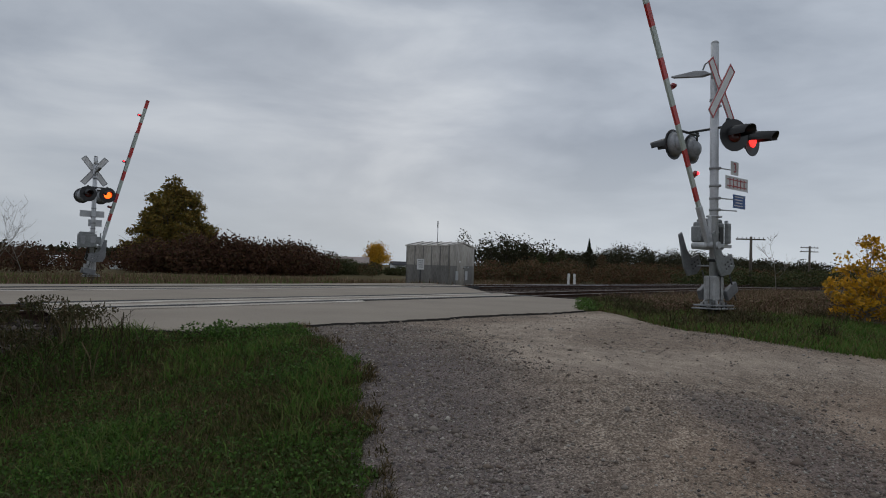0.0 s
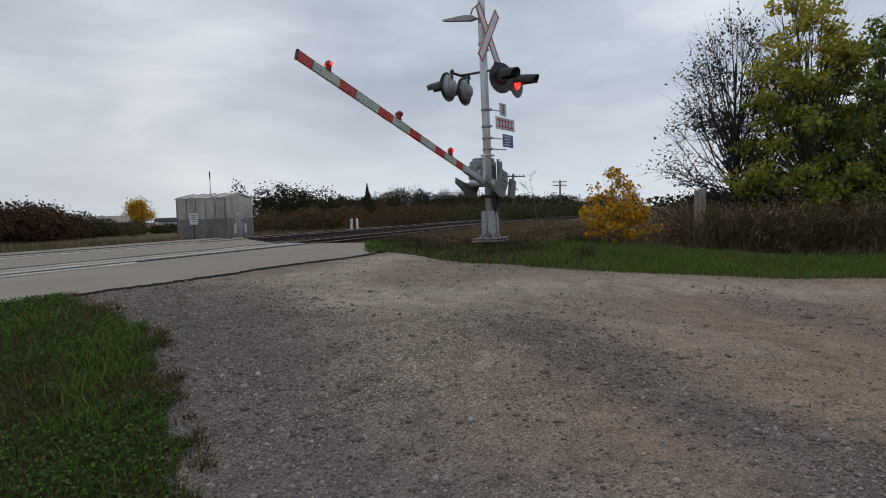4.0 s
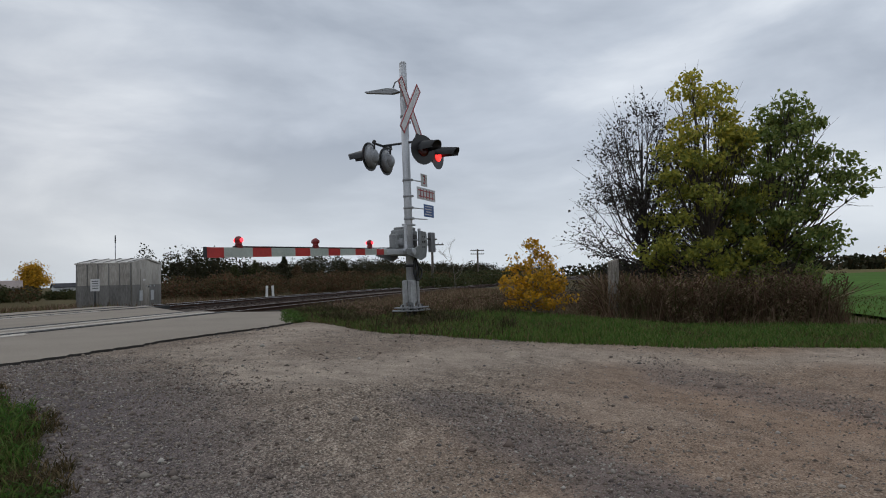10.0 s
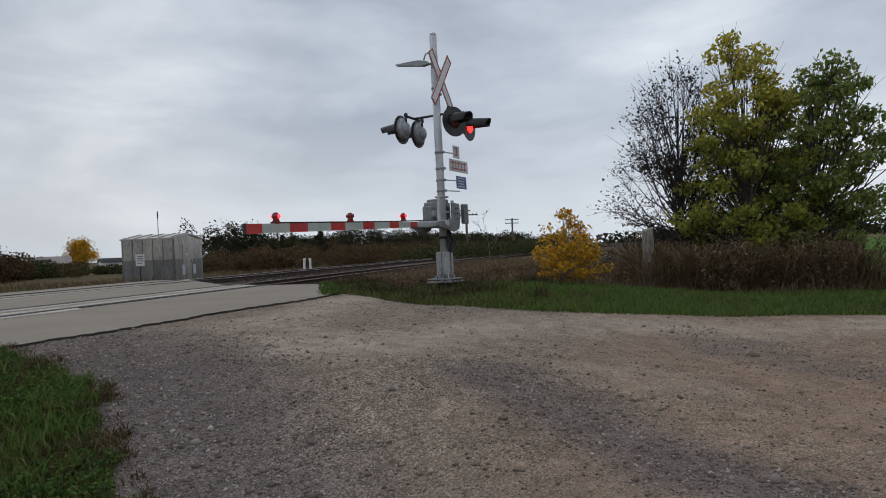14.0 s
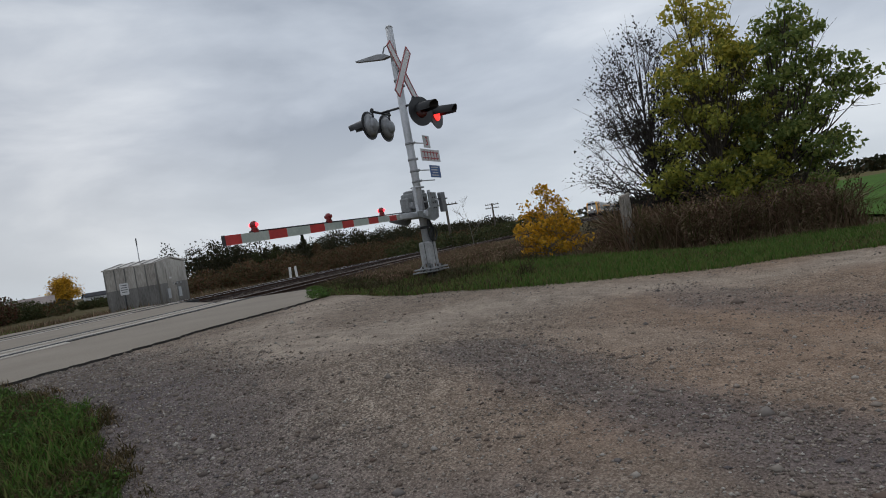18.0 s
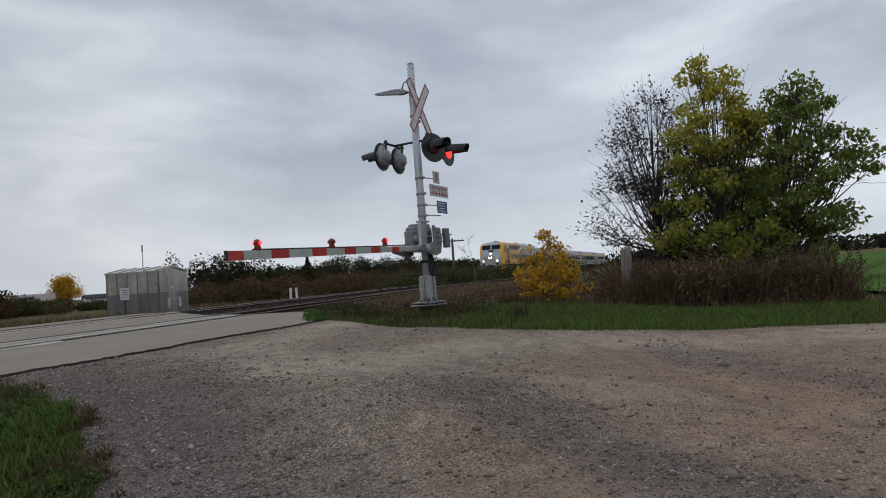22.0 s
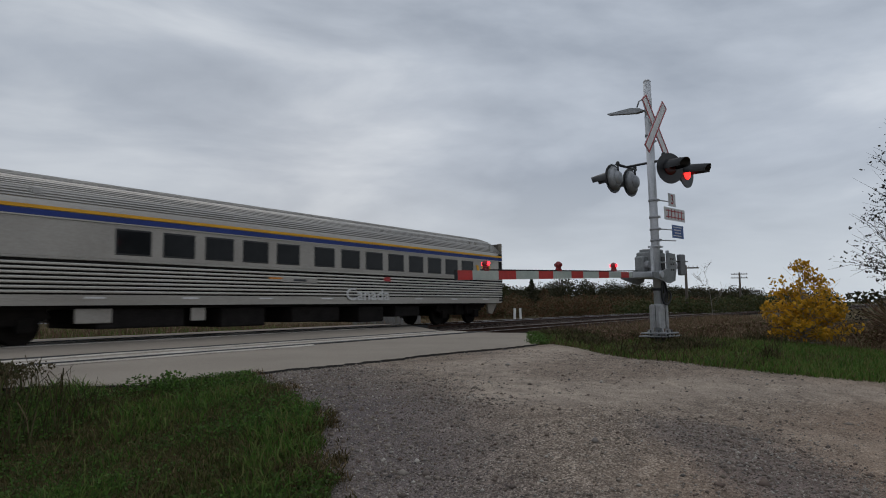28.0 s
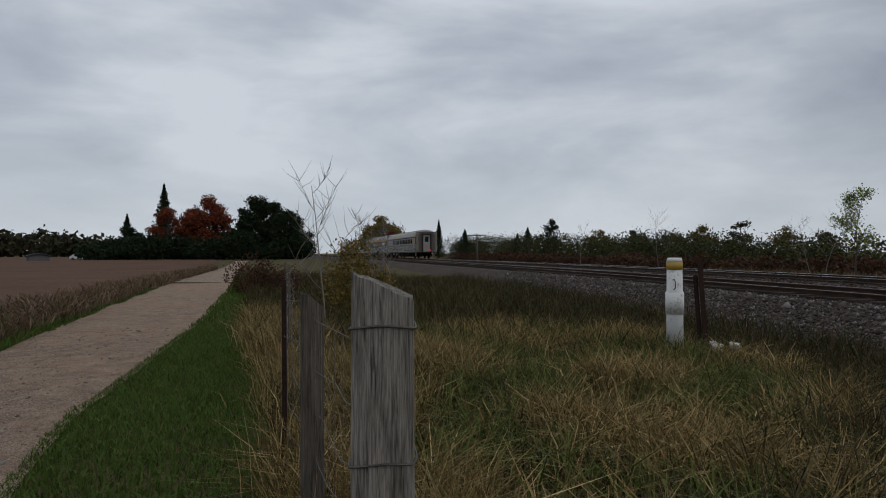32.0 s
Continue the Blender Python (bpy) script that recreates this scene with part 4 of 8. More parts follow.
M["livery"] = livery("locomotive_livery")
M["stainless"] = surface("brushed_stainless", (0.43, 0.40, 0.36), (0.30, 0.275, 0.245), rough=0.36, metal=0.6, scale=0.7, fine=25, stretch=(0.25, 1, 3), bump=0.03)
M["stainless_roof"] = surface("sooty_stainless_roof", (0.42, 0.40, 0.375), (0.25, 0.24, 0.225), rough=0.5, metal=0.4, scale=0.6, fine=20, stretch=(0.4, 1, 1), bump=0.05)
M["flute"] = surface("fluted_stainless", (0.56, 0.53, 0.475), (0.40, 0.375, 0.33), rough=0.34, metal=0.35, scale=0.7, fine=25, stretch=(0.25, 1, 3), bump=0.03)
M["carwhite"] = surface("grimy_letterboard", (0.39, 0.36, 0.32), (0.28, 0.255, 0.225), rough=0.5, metal=0.3, scale=0.8, fine=20, bump=0.02)
M["vestibule"] = surface("grimy_tan_steel", (0.27, 0.235, 0.19), (0.17, 0.145, 0.115), rough=0.6, metal=0.2, scale=1.5, fine=20, bump=0.05)
M["teal"] = surface("dark_teal_band", (0.012, 0.05, 0.058), (0.008, 0.034, 0.04), rough=0.6, scale=0.8, fine=20, bump=0.02)
M["yellow"] = surface("train_yellow", (0.74, 0.37, 0.008), (0.60, 0.28, 0.008), rough=0.6, scale=1.5, fine=30, bump=0.02)
M["orange"] = surface("train_orange", (0.62, 0.22, 0.02), (0.5, 0.17, 0.015), rough=0.45, scale=2, fine=30, bump=0.02)
M["trainblue"] = surface("train_blue", (0.010, 0.032, 0.19), (0.008, 0.024, 0.14), rough=0.7, scale=1.5, fine=30, bump=0.02)
M["flagred"] = surface("flag_red", (0.5, 0.03, 0.03), rough=0.5)
M["glass"] = surface("dark_window_glass", (0.013, 0.014, 0.015), (0.008, 0.009, 0.01), rough=0.08, scale=1.0, fine=4, bump=0.0)
M["glass"].node_tree.nodes["Principled BSDF"].inputs["Specular IOR Level"].default_value = 0.13
# grime under the floor; also the painted shade between the coach flutes
M["under"] = surface("underframe_grime_and_gap_shade", (0.024, 0.021, 0.02), (0.012, 0.011, 0.01), rough=0.85, scale=3, fine=25, bump=0.4)
M["truck"] = surface("brake_dust_iron", (0.018, 0.015, 0.013), (0.009, 0.008, 0.007), rough=0.92, scale=3, fine=25, bump=0.3)
M["darkgrey"] = surface("charcoal_lettering", (0.028, 0.028, 0.03), rough=0.5)
M["headlight"] = glowing("headlight_glow", (1.0, 0.93, 0.78), 5.0)
M["taillight"] = glowing("tail_marker_glow", (1.0, 0.02, 0.03), 1.5)
M["gangway"] = surface("grimy_end_steel", (0.17, 0.145, 0.12), (0.08, 0.068, 0.056), rough=0.7, metal=0.3, scale=2, fine=25, bump=0.2)


def wheelset(parent, x, r=0.46):
    bm = bmesh.new()
    for s in (-1, 1):
        tube(bm, (x, s * 0.70, r), (x, s * 0.83, r), r, seg=24)
        tube(bm, (x, s * 0.66, r), (x, s * 0.70, r), r + 0.025, seg=24)
        tube(bm, (x, s * 0.83, r), (x, s * 0.88, r), 0.13, seg=12)
    tube(bm, (x, -0.7, r), (x, 0.7, r), 0.08, seg=10)
    part("wheelset", bm, M["truck"], parent)


def bogie(car, x, base=2.6, r=0.46):
    bm = bmesh.new()
    for s in (-1, 1):
        prof = [(-base / 2 - 0.55, 0.62), (-base / 2 - 0.45, 0.86), (-0.7, 0.9), (-0.4, 0.62), (0.4, 0.62), (0.7, 0.9), (base / 2 + 0.45, 0.86), (base / 2 + 0.55, 0.62), (base / 2 + 0.2, 0.5), (0.55, 0.42), (-0.55, 0.42), (-base / 2 - 0.2, 0.5)]
        b2 = prism([(x + p[0], p[1]) for p in prof], 0.14, "y", s * 1.05)
        me = bpy.data.meshes.new("t")
        b2.to_mesh(me)
        b2.free()
        bm.from_mesh(me)
        bpy.data.meshes.remove(me)
        for k in (-1, 1):
            box(bm, x + k * base / 2, s * 1.1, r, 0.36, 0.2, 0.34, bevel=0.03)
            tube(bm, (x + k * 0.42, s * 1.13, 0.42), (x + k * 0.42, s * 1.13, 0.85), 0.11, seg=10)
    box(bm, x, 0, 0.7, 0.5, 2.2, 0.28)
    bg_ = part("truck_frame", bm, M["truck"], car, "dark truck frame with springs")
    for k in (-1, 1):
        wheelset(bg_, x + k * base / 2, r)


def loft(sections, material, name, parent, label="", flat=True):
    """Skin over closed cross-sections [(x, [(y, z)...])...], capped at both ends."""
    verts, faces, k = [], [], len(sections[0][1])
    for x, ring in sections:
        verts += [(x, p[0], p[1]) for p in ring]
    for i in range(len(sections) - 1):
        for j in range(k):
            a, b = i * k + j, i * k + (j + 1) % k
            faces.append((a, b, b + k, a + k))
    faces += [tuple(range(k))[::-1], tuple(range((len(sections) - 1) * k, len(sections) * k))]
    ob = raw(name, verts, faces, material, parent)
    bm = bmesh.new()
    bm.from_mesh(ob.data)
    bmesh.ops.recalc_face_normals(bm, faces=bm.faces)
    bm.to_mesh(ob.data)
    bm.free()
    if label:
        ob["label"] = label
    return ob


def locomotive():
    car = thing("locomotive", "yellow and grey diesel passenger locomotive with slanting stripes, lit headlights", "locomotive")

    def ring(hw, zb, zt, ch=0.5, ce=0.3):
        half = [(hw, zb), (hw, zt - ch), (hw - ce * 0.35, zt - ch * 0.45), (hw - ce, zt - 0.1), (hw * 0.45, zt)]
        return half + [(-y, z) for y, z in half[::-1]]

    secs = [(10.04, ring(1.22, 1.14, 2.25, 0.25, 0.08)), (9.97, ring(1.30, 1.12, 2.5, 0.3, 0.1)), (9.82, ring(1.37, 1.12, 2.76, 0.3, 0.12)), (9.53, ring(1.45, 1.12, 3.28, 0.34, 0.14)), (9.3, ring(1.49, 1.13, 3.73, 0.36, 0.16)), (9.04, ring(1.52, 1.14, 4.18, 0.4, 0.2)), (8.78, ring(1.53, 1.15, 4.4, 0.42, 0.26)), (8.4, ring(1.53, 1.15, 4.47, 0.42)), (-10.45, ring(1.53, 1.2, 4.47, 0.42)), (-10.6, ring(1.46, 1.25, 4.4, 0.42))]
    loft(secs, M["livery"], "body", car)
    for s in (1, -1):
        # stepped skirt below the sill between the trucks
        b = prism([(-5.2, 1.2), (3.85, 1.2), (2.9, 0.84), (-4.2, 0.8)][::-1], 0.06, "y", s * 1.49)
        part("side_skirt", b, M["livery"], car)
        y = s * 1.537
        sgn = s

        def flush(name, x0, x1, z0, z1, mat, label="", t=0.012, par=car):
            return part(name, boxed((x0 + x1) / 2, sgn * (1.53 + t / 2), (z0 + z1) / 2, abs(x1 - x0), t, z1 - z0, bevel=0.003), mat, par, label)

        flush("cab_window_frame", 8.78, 7.5, 3.4, 4.02, M["carwhite"])
        flush("cab_window", 8.64, 7.57, 3.46, 3.94, M["glass"], "", 0.02)
        door = flush("cab_door", 7.24, 6.66, 1.72, 4.0, M["livery"], "yellow cab door")
        part("door_gap", boxed(7.26, sgn * 1.545, 2.86, 0.02, 0.01, 2.3), M["black"], door)
        part("door_gap", boxed(6.64, sgn * 1.545, 2.86, 0.02, 0.01, 2.3), M["black"], door)
        for x in (7.36, 6.54):
            part("grab_rail", bent([(x, sgn * 1.54, 1.75), (x, sgn * 1.63, 1.8), (x, sgn * 1.63, 3.55), (x, sgn * 1.54, 3.6)], 0.03, 8), M["black"], car, "dark handrail beside the cab door")
        part("roundel", tubed((7.06, sgn * 1.54, 3.14), (7.06, sgn * 1.556, 3.14), 0.16, seg=20), M["flagred"], door)
        part("roundel_mark", boxed(7.06, sgn * 1.56, 3.14, 0.1, 0.006, 0.2), M["carwhite"], door)
        for z in (3.2, 2.5):
            part("door_latch", boxed(6.79, sgn * 1.548, z, 0.2, 0.02, 0.24), M["black"], door)
        steps = flush("step_well", 7.2, 6.68, 1.2, 2.2, M["black"], "dark recessed steps below the cab door", 0.014)
        for z in (1.3, 1.6, 1.9):
            part("step", boxed(6.94, sgn * 1.57, z, 0.5, 0.09, 0.03), M["under"], steps)
        g = flush("cab_grille", 8.28, 7.62, 1.66, 2.21, M["black"], "black ventilation grille")
        for k in range(5):
            part("slat", boxed(7.95, sgn * 1.556, 1.72 + 0.11 * k, 0.62, 0.01, 0.02), M["under"], g)
        flush("hatch", 9.15, 8.8, 1.56, 1.96, M["livery"])
        for x0, x1 in ((5.86, 5.19), (4.91, 4.18), (3.93, 2.33), (2.27, 1.12)):
            w = flush("engine_window", x0, x1, 3.47, 4.02, M["black"], "black louvred engine-room window", 0.014)
            for k in range(4):
                part("louvre", boxed((x0 + x1) / 2, sgn * 1.549, 3.53 + 0.14 * k, abs(x1 - x0) * 0.94, 0.01, 0.03), M["under"], w)
            for x in (x0 + 0.1, x1 - 0.1):
                flush("window_post", x + 0.05, x - 0.05, 3.44, 4.04, M["carwhite"], "", 0.01)
        flush("rear_window", -4.85, -5.7, 3.4, 3.98, M["black"], "", 0.014)
        for x0, x1 in ((-6.5, -8.35), (-8.55, -9.75)):
            gr = flush("radiator_grille", x0, x1, 1.95, 2.72, M["black"], "large black radiator grille", 0.014)
            for k in range(8):
                part("slat", boxed((x0 + x1) / 2, sgn * 1.548, 2.0 + 0.09 * k, abs(x1 - x0) * 0.96, 0.012, 0.02), M["under"], gr)
        rd = flush("rear_door", -9.85, -10.25, 1.85, 3.7, M["carwhite"], "narrow rear door")
        part("rear_door_window", boxed(-10.05, sgn * 1.548, 3.25, 0.26, 0.012, 0.6), M["glass"], rd)
        flush("logo_block", -8.5, -9.35, 3.05, 3.3, M["yellow"], "yellow emblem block")
        flush("logo_dot", -9.4, -9.55, 3.08, 3.27, M["flagred"])
        flush("emblem", -0.2, -0.55, 1.67, 1.98, M["darkgrey"])
        for k, x in enumerate((8.6, 3.1, 1.6, -1.5, -3.2)):
            flush("panel_seam", x + 0.012, x - 0.012, 1.3 + 0.1 * (k % 2), 3.2, M["truck"], "", 0.006)
        flush("roof_seam", 8.2, -10.2, 4.055, 4.08, M["carwhite"], "", 0.02)
        for text, cx, wide in (("la", 4.92, 0.9), ("voie", 2.83, 2.42), ("qu’on", -0.5, 3.3), ("aime", -4.0, 2.9)):
            words("slogan_word", text, 1.28, M["darkgrey"], pose(sgn * cx, sgn * 1.545, 2.28, 90, 0, 180 if sgn > 0 else 0), car, 0.004, wide, 0.018, "TOP_BASELINE")
        words("road_number", "907", 0.42, M["darkgrey"], pose(8.5, sgn * 1.545, 3.24, 90, 0, 180 if sgn > 0 else 0), car, 0.004, 0.6, 0.006)
    # cab front: slanting windscreens, number boards, headlights
    for s in (-1, 1):
        m = pose(9.265, s * 0.64, 3.80) @ pose(0, 0, 0, 0, -30, s * 4)
        part("windscreen", boxed(0, 0, 0, 0.06, 1.08, 0.6, m, bevel=0.02), M["glass"], car, "slanting dark windscreen")
        part("headlight_lower", tubed((9.95, s * 0.88, 2.06), (10.07, s * 0.88, 2.06), 0.105, seg=18), M["headlight"], car, "bright round ditch light")
        part("vent_box", boxed(10.0, s * 0.9, 1.66, 0.12, 0.3, 0.3, bevel=0.02), M["black"], car)
    bm = bmesh.new()
    for s in (-1, 1):
        tube(bm, (9.85, s * 0.14, 2.52), (10.05, s * 0.14, 2.5), 0.10, seg=18)
    part("headlight_main", bm, M["headlight"], car, "twin bright headlight on the nose")
    part("headlight_plate", boxed(9.92, 0, 2.5, 0.22, 0.72, 0.36, pose(0, 0, 0), bevel=0.03), M["black"], car)
    part("headlight_upper", tubed((9.6, 0, 3.0), (9.76, 0, 2.98), 0.09, seg=16), M["headlight"], car, "upper nose light")
    nb = part("number_board", boxed(9.5, 0.0, 3.3, 0.2, 0.62, 0.2, bevel=0.01), M["glass"], car)
    part("nose_mark", boxed(10.05, 0.05, 2.08, 0.03, 0.5, 0.14), M["orange"], car)
    pilot = part("pilot_plow", prism([(9.7, 0.2), (10.15, 0.2), (10.02, 1.14), (9.2, 1.14), (9.2, 0.75)], 2.6, "y"), M["under"], car, "black pilot plow below the nose")
    for s in (-1, 1):
        part("pilot_step", prism([(8.95, 0.7), (9.95, 0.7), (9.98, 1.2), (8.95, 1.2)], 0.1, "y", s * 1.36), M["yellow"], car, "yellow corner step")
        part("pilot_step_low", prism([(9.35, 0.42), (9.98, 0.42), (9.95, 0.7), (9.0, 0.7)], 0.1, "y", s * 1.36), M["carwhite"], car)
    part("coupler", boxed(10.4, 0, 0.85, 0.5, 0.25, 0.3, bevel=0.05), M["under"], car)
    # roof gear
    part("horn_block", boxed(6.6, 0, 4.52, 0.9, 0.8, 0.14, bevel=0.03), M["black"], car)
    for x in (7.9, 7.4, 7.1):
        part("antenna", tubed((x + 0.7, 0.3, 4.42), (x + 0.7, 0.3, 4.58), 0.05, seg=10), M["black"], car)
    part("exhaust_hatch", boxed(-2.6, 0, 4.52, 1.3, 1.3, 0.16, bevel=0.04), M["black"], car)
    part("fan_housing", tubed((-7.2, 0, 4.42), (-7.2, 0, 4.56), 0.9, 0.75, seg=24), M["black"], car)
    part("fan_housing", tubed((-5.2, 0, 4.42), (-5.2, 0, 4.53), 0.8, 0.7, seg=24), M["stainless_roof"], car)
    part("underframe", boxed(-0.2, 0, 1.02, 19.6, 2.5, 0.3), M["under"], car)
    part("fuel_tank", boxed(-0.9, 0, 0.68, 5.6, 2.6, 0.56, bevel=0.12), M["under"], car)
    part("air_tank", boxed(-4.6, 0, 0.7, 1.0, 2.6, 0.5, bevel=0.1), M["galv_dull"], car, "grey equipment box")
    for x in (6.6, -7.2):
        bogie(car, x, 2.75, 0.5)
    part("end_diaphragm", boxed(-10.65, 0, 2.4, 0.35, 1.5, 2.4, bevel=0.08), M["rubber"], car)
    return car


def coach(label, teal=False, small_windows=False, last=False):
    """Fluted stainless passenger car. Local +x leads."""
    car = thing("passenger_coach", label, "passenger coach", group="coaches of the train")
    half, hw = 12.85, 1.52

    def arch(w, zb, k=1.0):
        pts = [(w, zb), (w, 3.05)] + [(y, 3.05 + (z - 3.05) * k) for y, z in ((w - 0.03, 3.3), (w - 0.16, 3.62), (w - 0.42, 3.88), (w - 0.85, 4.03), (0.3, 4.08))]
        return pts + [(-y, z) for y, z in pts[::-1]]

    loft([(half, arch(hw - 0.04, 0.95, 0.72)), (half - 0.15, arch(hw, 0.92, 0.86)), (half - 0.45, arch(hw, 0.92, 0.96)), (half - 0.8, arch(hw, 0.92)), (-half + 0.8, arch(hw, 0.92)), (-half + 0.45, arch(hw, 0.92, 0.96)), (-half + 0.15, arch(hw, 0.92, 0.86)), (-half, arch(hw - 0.04, 0.95, 0.72))], M["stainless"], "body", car)
    # ribbed roof skin
    prof, k = [], 40
    for i in range(k + 1):
        a = math.pi * (0.08 + 0.84 * i / k)
        for da, dr in ((-0.016, 0.0), (-0.008, 0.03), (0.008, 0.03), (0.016, 0.0)):
            t = a + da
            prof.append((math.cos(t) * (hw - 0.0 + dr) * (abs(math.cos(t)) ** -0.12 if abs(math.cos(t)) > 0.05 else 1.0) * 0.985, 3.08 + math.sin(t) ** 0.9 * (1.03 + dr)))
    ROWS_ = ((-half + 0.04, 0.77), (-half + 0.15, 0.87), (-half + 0.45, 0.965), (-half + 0.8, 1.0), (half - 0.8, 1.0), (half - 0.45, 0.965), (half - 0.15, 0.87), (half - 0.04, 0.77))
    verts = [(x, max(-hw - 0.012, min(hw + 0.012, p[0])), 3.05 + (p[1] - 3.05) * kz) for x, kz in ROWS_ for p in prof]
    n = len(prof)
    roof = raw("roof_ribs", verts, [(r * n + i, r * n + i + 1, r * n + n + i + 1, r * n + n + i) for r in range(len(ROWS_) - 1) for i in range(n - 1)], M["stainless_roof"], car)
    roof["label"] = "finely ribbed stainless roof"
    for s in (1, -1):
        def plate(name, x0, x1, z0, z1, mat, lab="", t=0.012, par=car):
            return part(name, boxed((x0 + x1) / 2, s * (hw + t / 2), (z0 + z1) / 2, abs(x1 - x0), t, z1 - z0), mat, par, lab)

        xa, xb = (half - 1.25, -half + 0.3)
        top_c, low_c = (M["orange"], M["teal"]) if teal else (M["yellow"], M["trainblue"])
        if teal:
            plate("stripe", half - 0.35, xb, 2.94, 3.25, M["yellow"], "broad yellow stripe", 0.03)
            plate("window_band", half - 1.7, xb + 0.05, 2.05, 2.94, M["teal"], "dark teal window band", 0.02)
        else:
            plate("stripe", xa, xb - 0.25, 3.12, 3.2, M["yellow"], "thin yellow stripe", 0.03)
            plate("stripe", xa, xb - 0.25, 2.97, 3.1, M["trainblue"], "blue stripe", 0.03)
            plate("letterboard", half - 1.22, xb - 0.25, 2.06, 2.9, M["carwhite"], "smooth grimy letterboard", 0.016)
        for z in (2.93, 2.0):
            plate("belt_rail", half - 1.22, xb - 0.25, z, z + 0.035, M["stainless"], "", 0.045)
        # fluted lower side; a near-black backing paints the shade between the flutes
        plate("flute_gap_shade", half - 1.22, xb - 0.25, 1.17, 1.99, M["under"], "", 0.006)
        for j in range(7):
            z = 1.24 + 0.108 * j
            bm = boxed((half - 1.22 + xb) / 2 - 0.1, s * (hw + 0.026), z, half - 1.22 - xb + 0.25, 0.05, 0.064, bevel=0.02)
            part("flute", bm, M["flute"], car)
        plate("side_sill", half - 1.22, xb - 0.25, 1.05, 1.17, M["stainless"], "", 0.02)
        for j in range(9):
            plate("sill_mark", half - 3 - 2.6 * j, half - 3.5 - 2.6 * j, 1.08, 1.125, M["white"], "", 0.026)
        # windows
        if teal:
            spans = [(half - 8.6 - 2.35 * j, half - 10.1 - 2.35 * j) for j in range(6)] + [(-half + 3.2, -half + 2.3)]
        elif small_windows:
            spans = [(half - 5.12, half - 6.03)] + [(half - 6.65 - 2.43 * j, half - 8.4 - 2.43 * j) for j in range(6)] + [(half - 21.2, half - 22.1)]
        else:
            spans = [(-half + 2.68 + 1.285 * j + 0.96 + 0.33 * (j > 7), -half + 2.68 + 1.285 * j + 0.33 * (j > 7)) for j in range(13)]
        for x0, x1 in spans:
            fr = part("window", boxed((x0 + x1) / 2, s * (hw + 0.012), 2.5, abs(x1 - x0), 0.03, 0.66, bevel=0.012), M["rubber"], car, "tinted coach window in a rubber frame")
            part("pane", boxed((x0 + x1) / 2, s * (hw + 0.022), 2.5, abs(x1 - x0) - 0.08, 0.02, 0.57, bevel=0.006), M["glass"], fr)
        # vestibule door at the leading end
        plate("vestibule_panel", half - 0.02, half - 1.22, 1.0, 3.04, M["vestibule"], "grimy tan panel round the vestibule door", 0.008)
        dr = plate("vestibule_door", half - 0.35, half - 1.15, 1.1, 3.0, M["vestibule"], "vestibule door", 0.014)
        part("door_window", boxed(half - 0.75, s * (hw + 0.022), 2.6, 0.5, 0.016, 0.62, bevel=0.01), M["glass"], dr)
        part("door_panel", boxed(half - 0.75, s * (hw + 0.016), 1.52, 0.66, 0.014, 0.7), M["vestibule"], dr)
        part("step_box", boxed(half - 0.75, s * (hw - 0.12), 0.82, 0.95, 0.32, 0.36, bevel=0.06), M["vestibule"], car, "folded vestibule steps")
        if not teal:
            fl = plate("flag", half - 1.25, half - 2.0, 2.26, 2.66, M["white"], "small red and white flag", 0.022)
            for x0, x1 in ((half - 1.25, half - 1.44), (half - 1.81, half - 2.0)):
                part("flag_bar", boxed((x0 + x1) / 2, s * (hw + 0.024), 2.46, 0.19, 0.004, 0.4), M["flagred"], fl)
            part("flag_leaf", prism([(half - 1.625 + a, 2.46 + b) for a, b in ((0, 0.13), (0.05, 0.06), (0.12, 0.06), (0.07, -0.02), (0.08, -0.1), (-0.08, -0.1), (-0.07, -0.02), (-0.12, 0.06), (-0.05, 0.06))], 0.004, "y", s * (hw + 0.024)), M["flagred"], fl)
            plate("vent", half - 2.06, half - 2.42, 2.27, 2.41, M["black"], "", 0.02)
            # slanted yellow emblem bars
            for a, b in ((0.0, 0.2), (0.27, 0.17), (0.48, 0.15), (0.67, 0.15), (0.86, 0.18)):
                x = -half + 2.3 - a
                sk = 0.14 if a < 0.2 else -0.14
                part("emblem_bar", prism([(x + sk, 2.68), (x + sk - b, 2.68), (x - b - sk * 0.2, 2.28), (x - sk * 0.2, 2.28)], 0.01, "y", s * (hw + 0.02)), M["yellow"], car, "slanted yellow emblem bar")
        else:
            plate("emblem_block", -half + 2.4, -half + 1.35, 2.42, 2.74, M["orange"], "orange emblem block", 0.026)
            plate("emblem_dot", -half + 1.25, -half + 1.02, 2.46, 2.7, M["flagred"], "", 0.026)
            plate("vent", half - 4.2, half - 4.65, 2.42, 2.5, M["white"], "", 0.026)
            plate("door_surround", half - 0.3, half - 1.2, 2.02, 2.99, M["yellow"], "yellow surround of the vestibule door", 0.016)
            part("door_upper", boxed(half - 0.75, s * (hw + 0.017), 2.46, 0.62, 0.012, 0.86), M["teal"], dr)
        if last:
            words("wordmark", "Canada", 0.62, M["white"], pose(-half + 9.95, s * (hw + 0.056), 1.24, 90, 0, 180 if s > 0 else 0), car, 0.004, 2.36, 0.004)
            plate("wordmark_flag", -half + 9.05, -half + 8.7, 1.76, 1.92, M["flagred"], "small red flag over the wordmark", 0.06)
        plate("end_strip", -half + 0.34, -half, 1.0, 3.3, M["under"], "dark strip at the end of the coach", 0.02)
        rdoor = plate("end_hatch", -half + 0.95, -half + 0.42, 2.16, 2.82, M["stainless"], "rounded end hatch", 0.02)
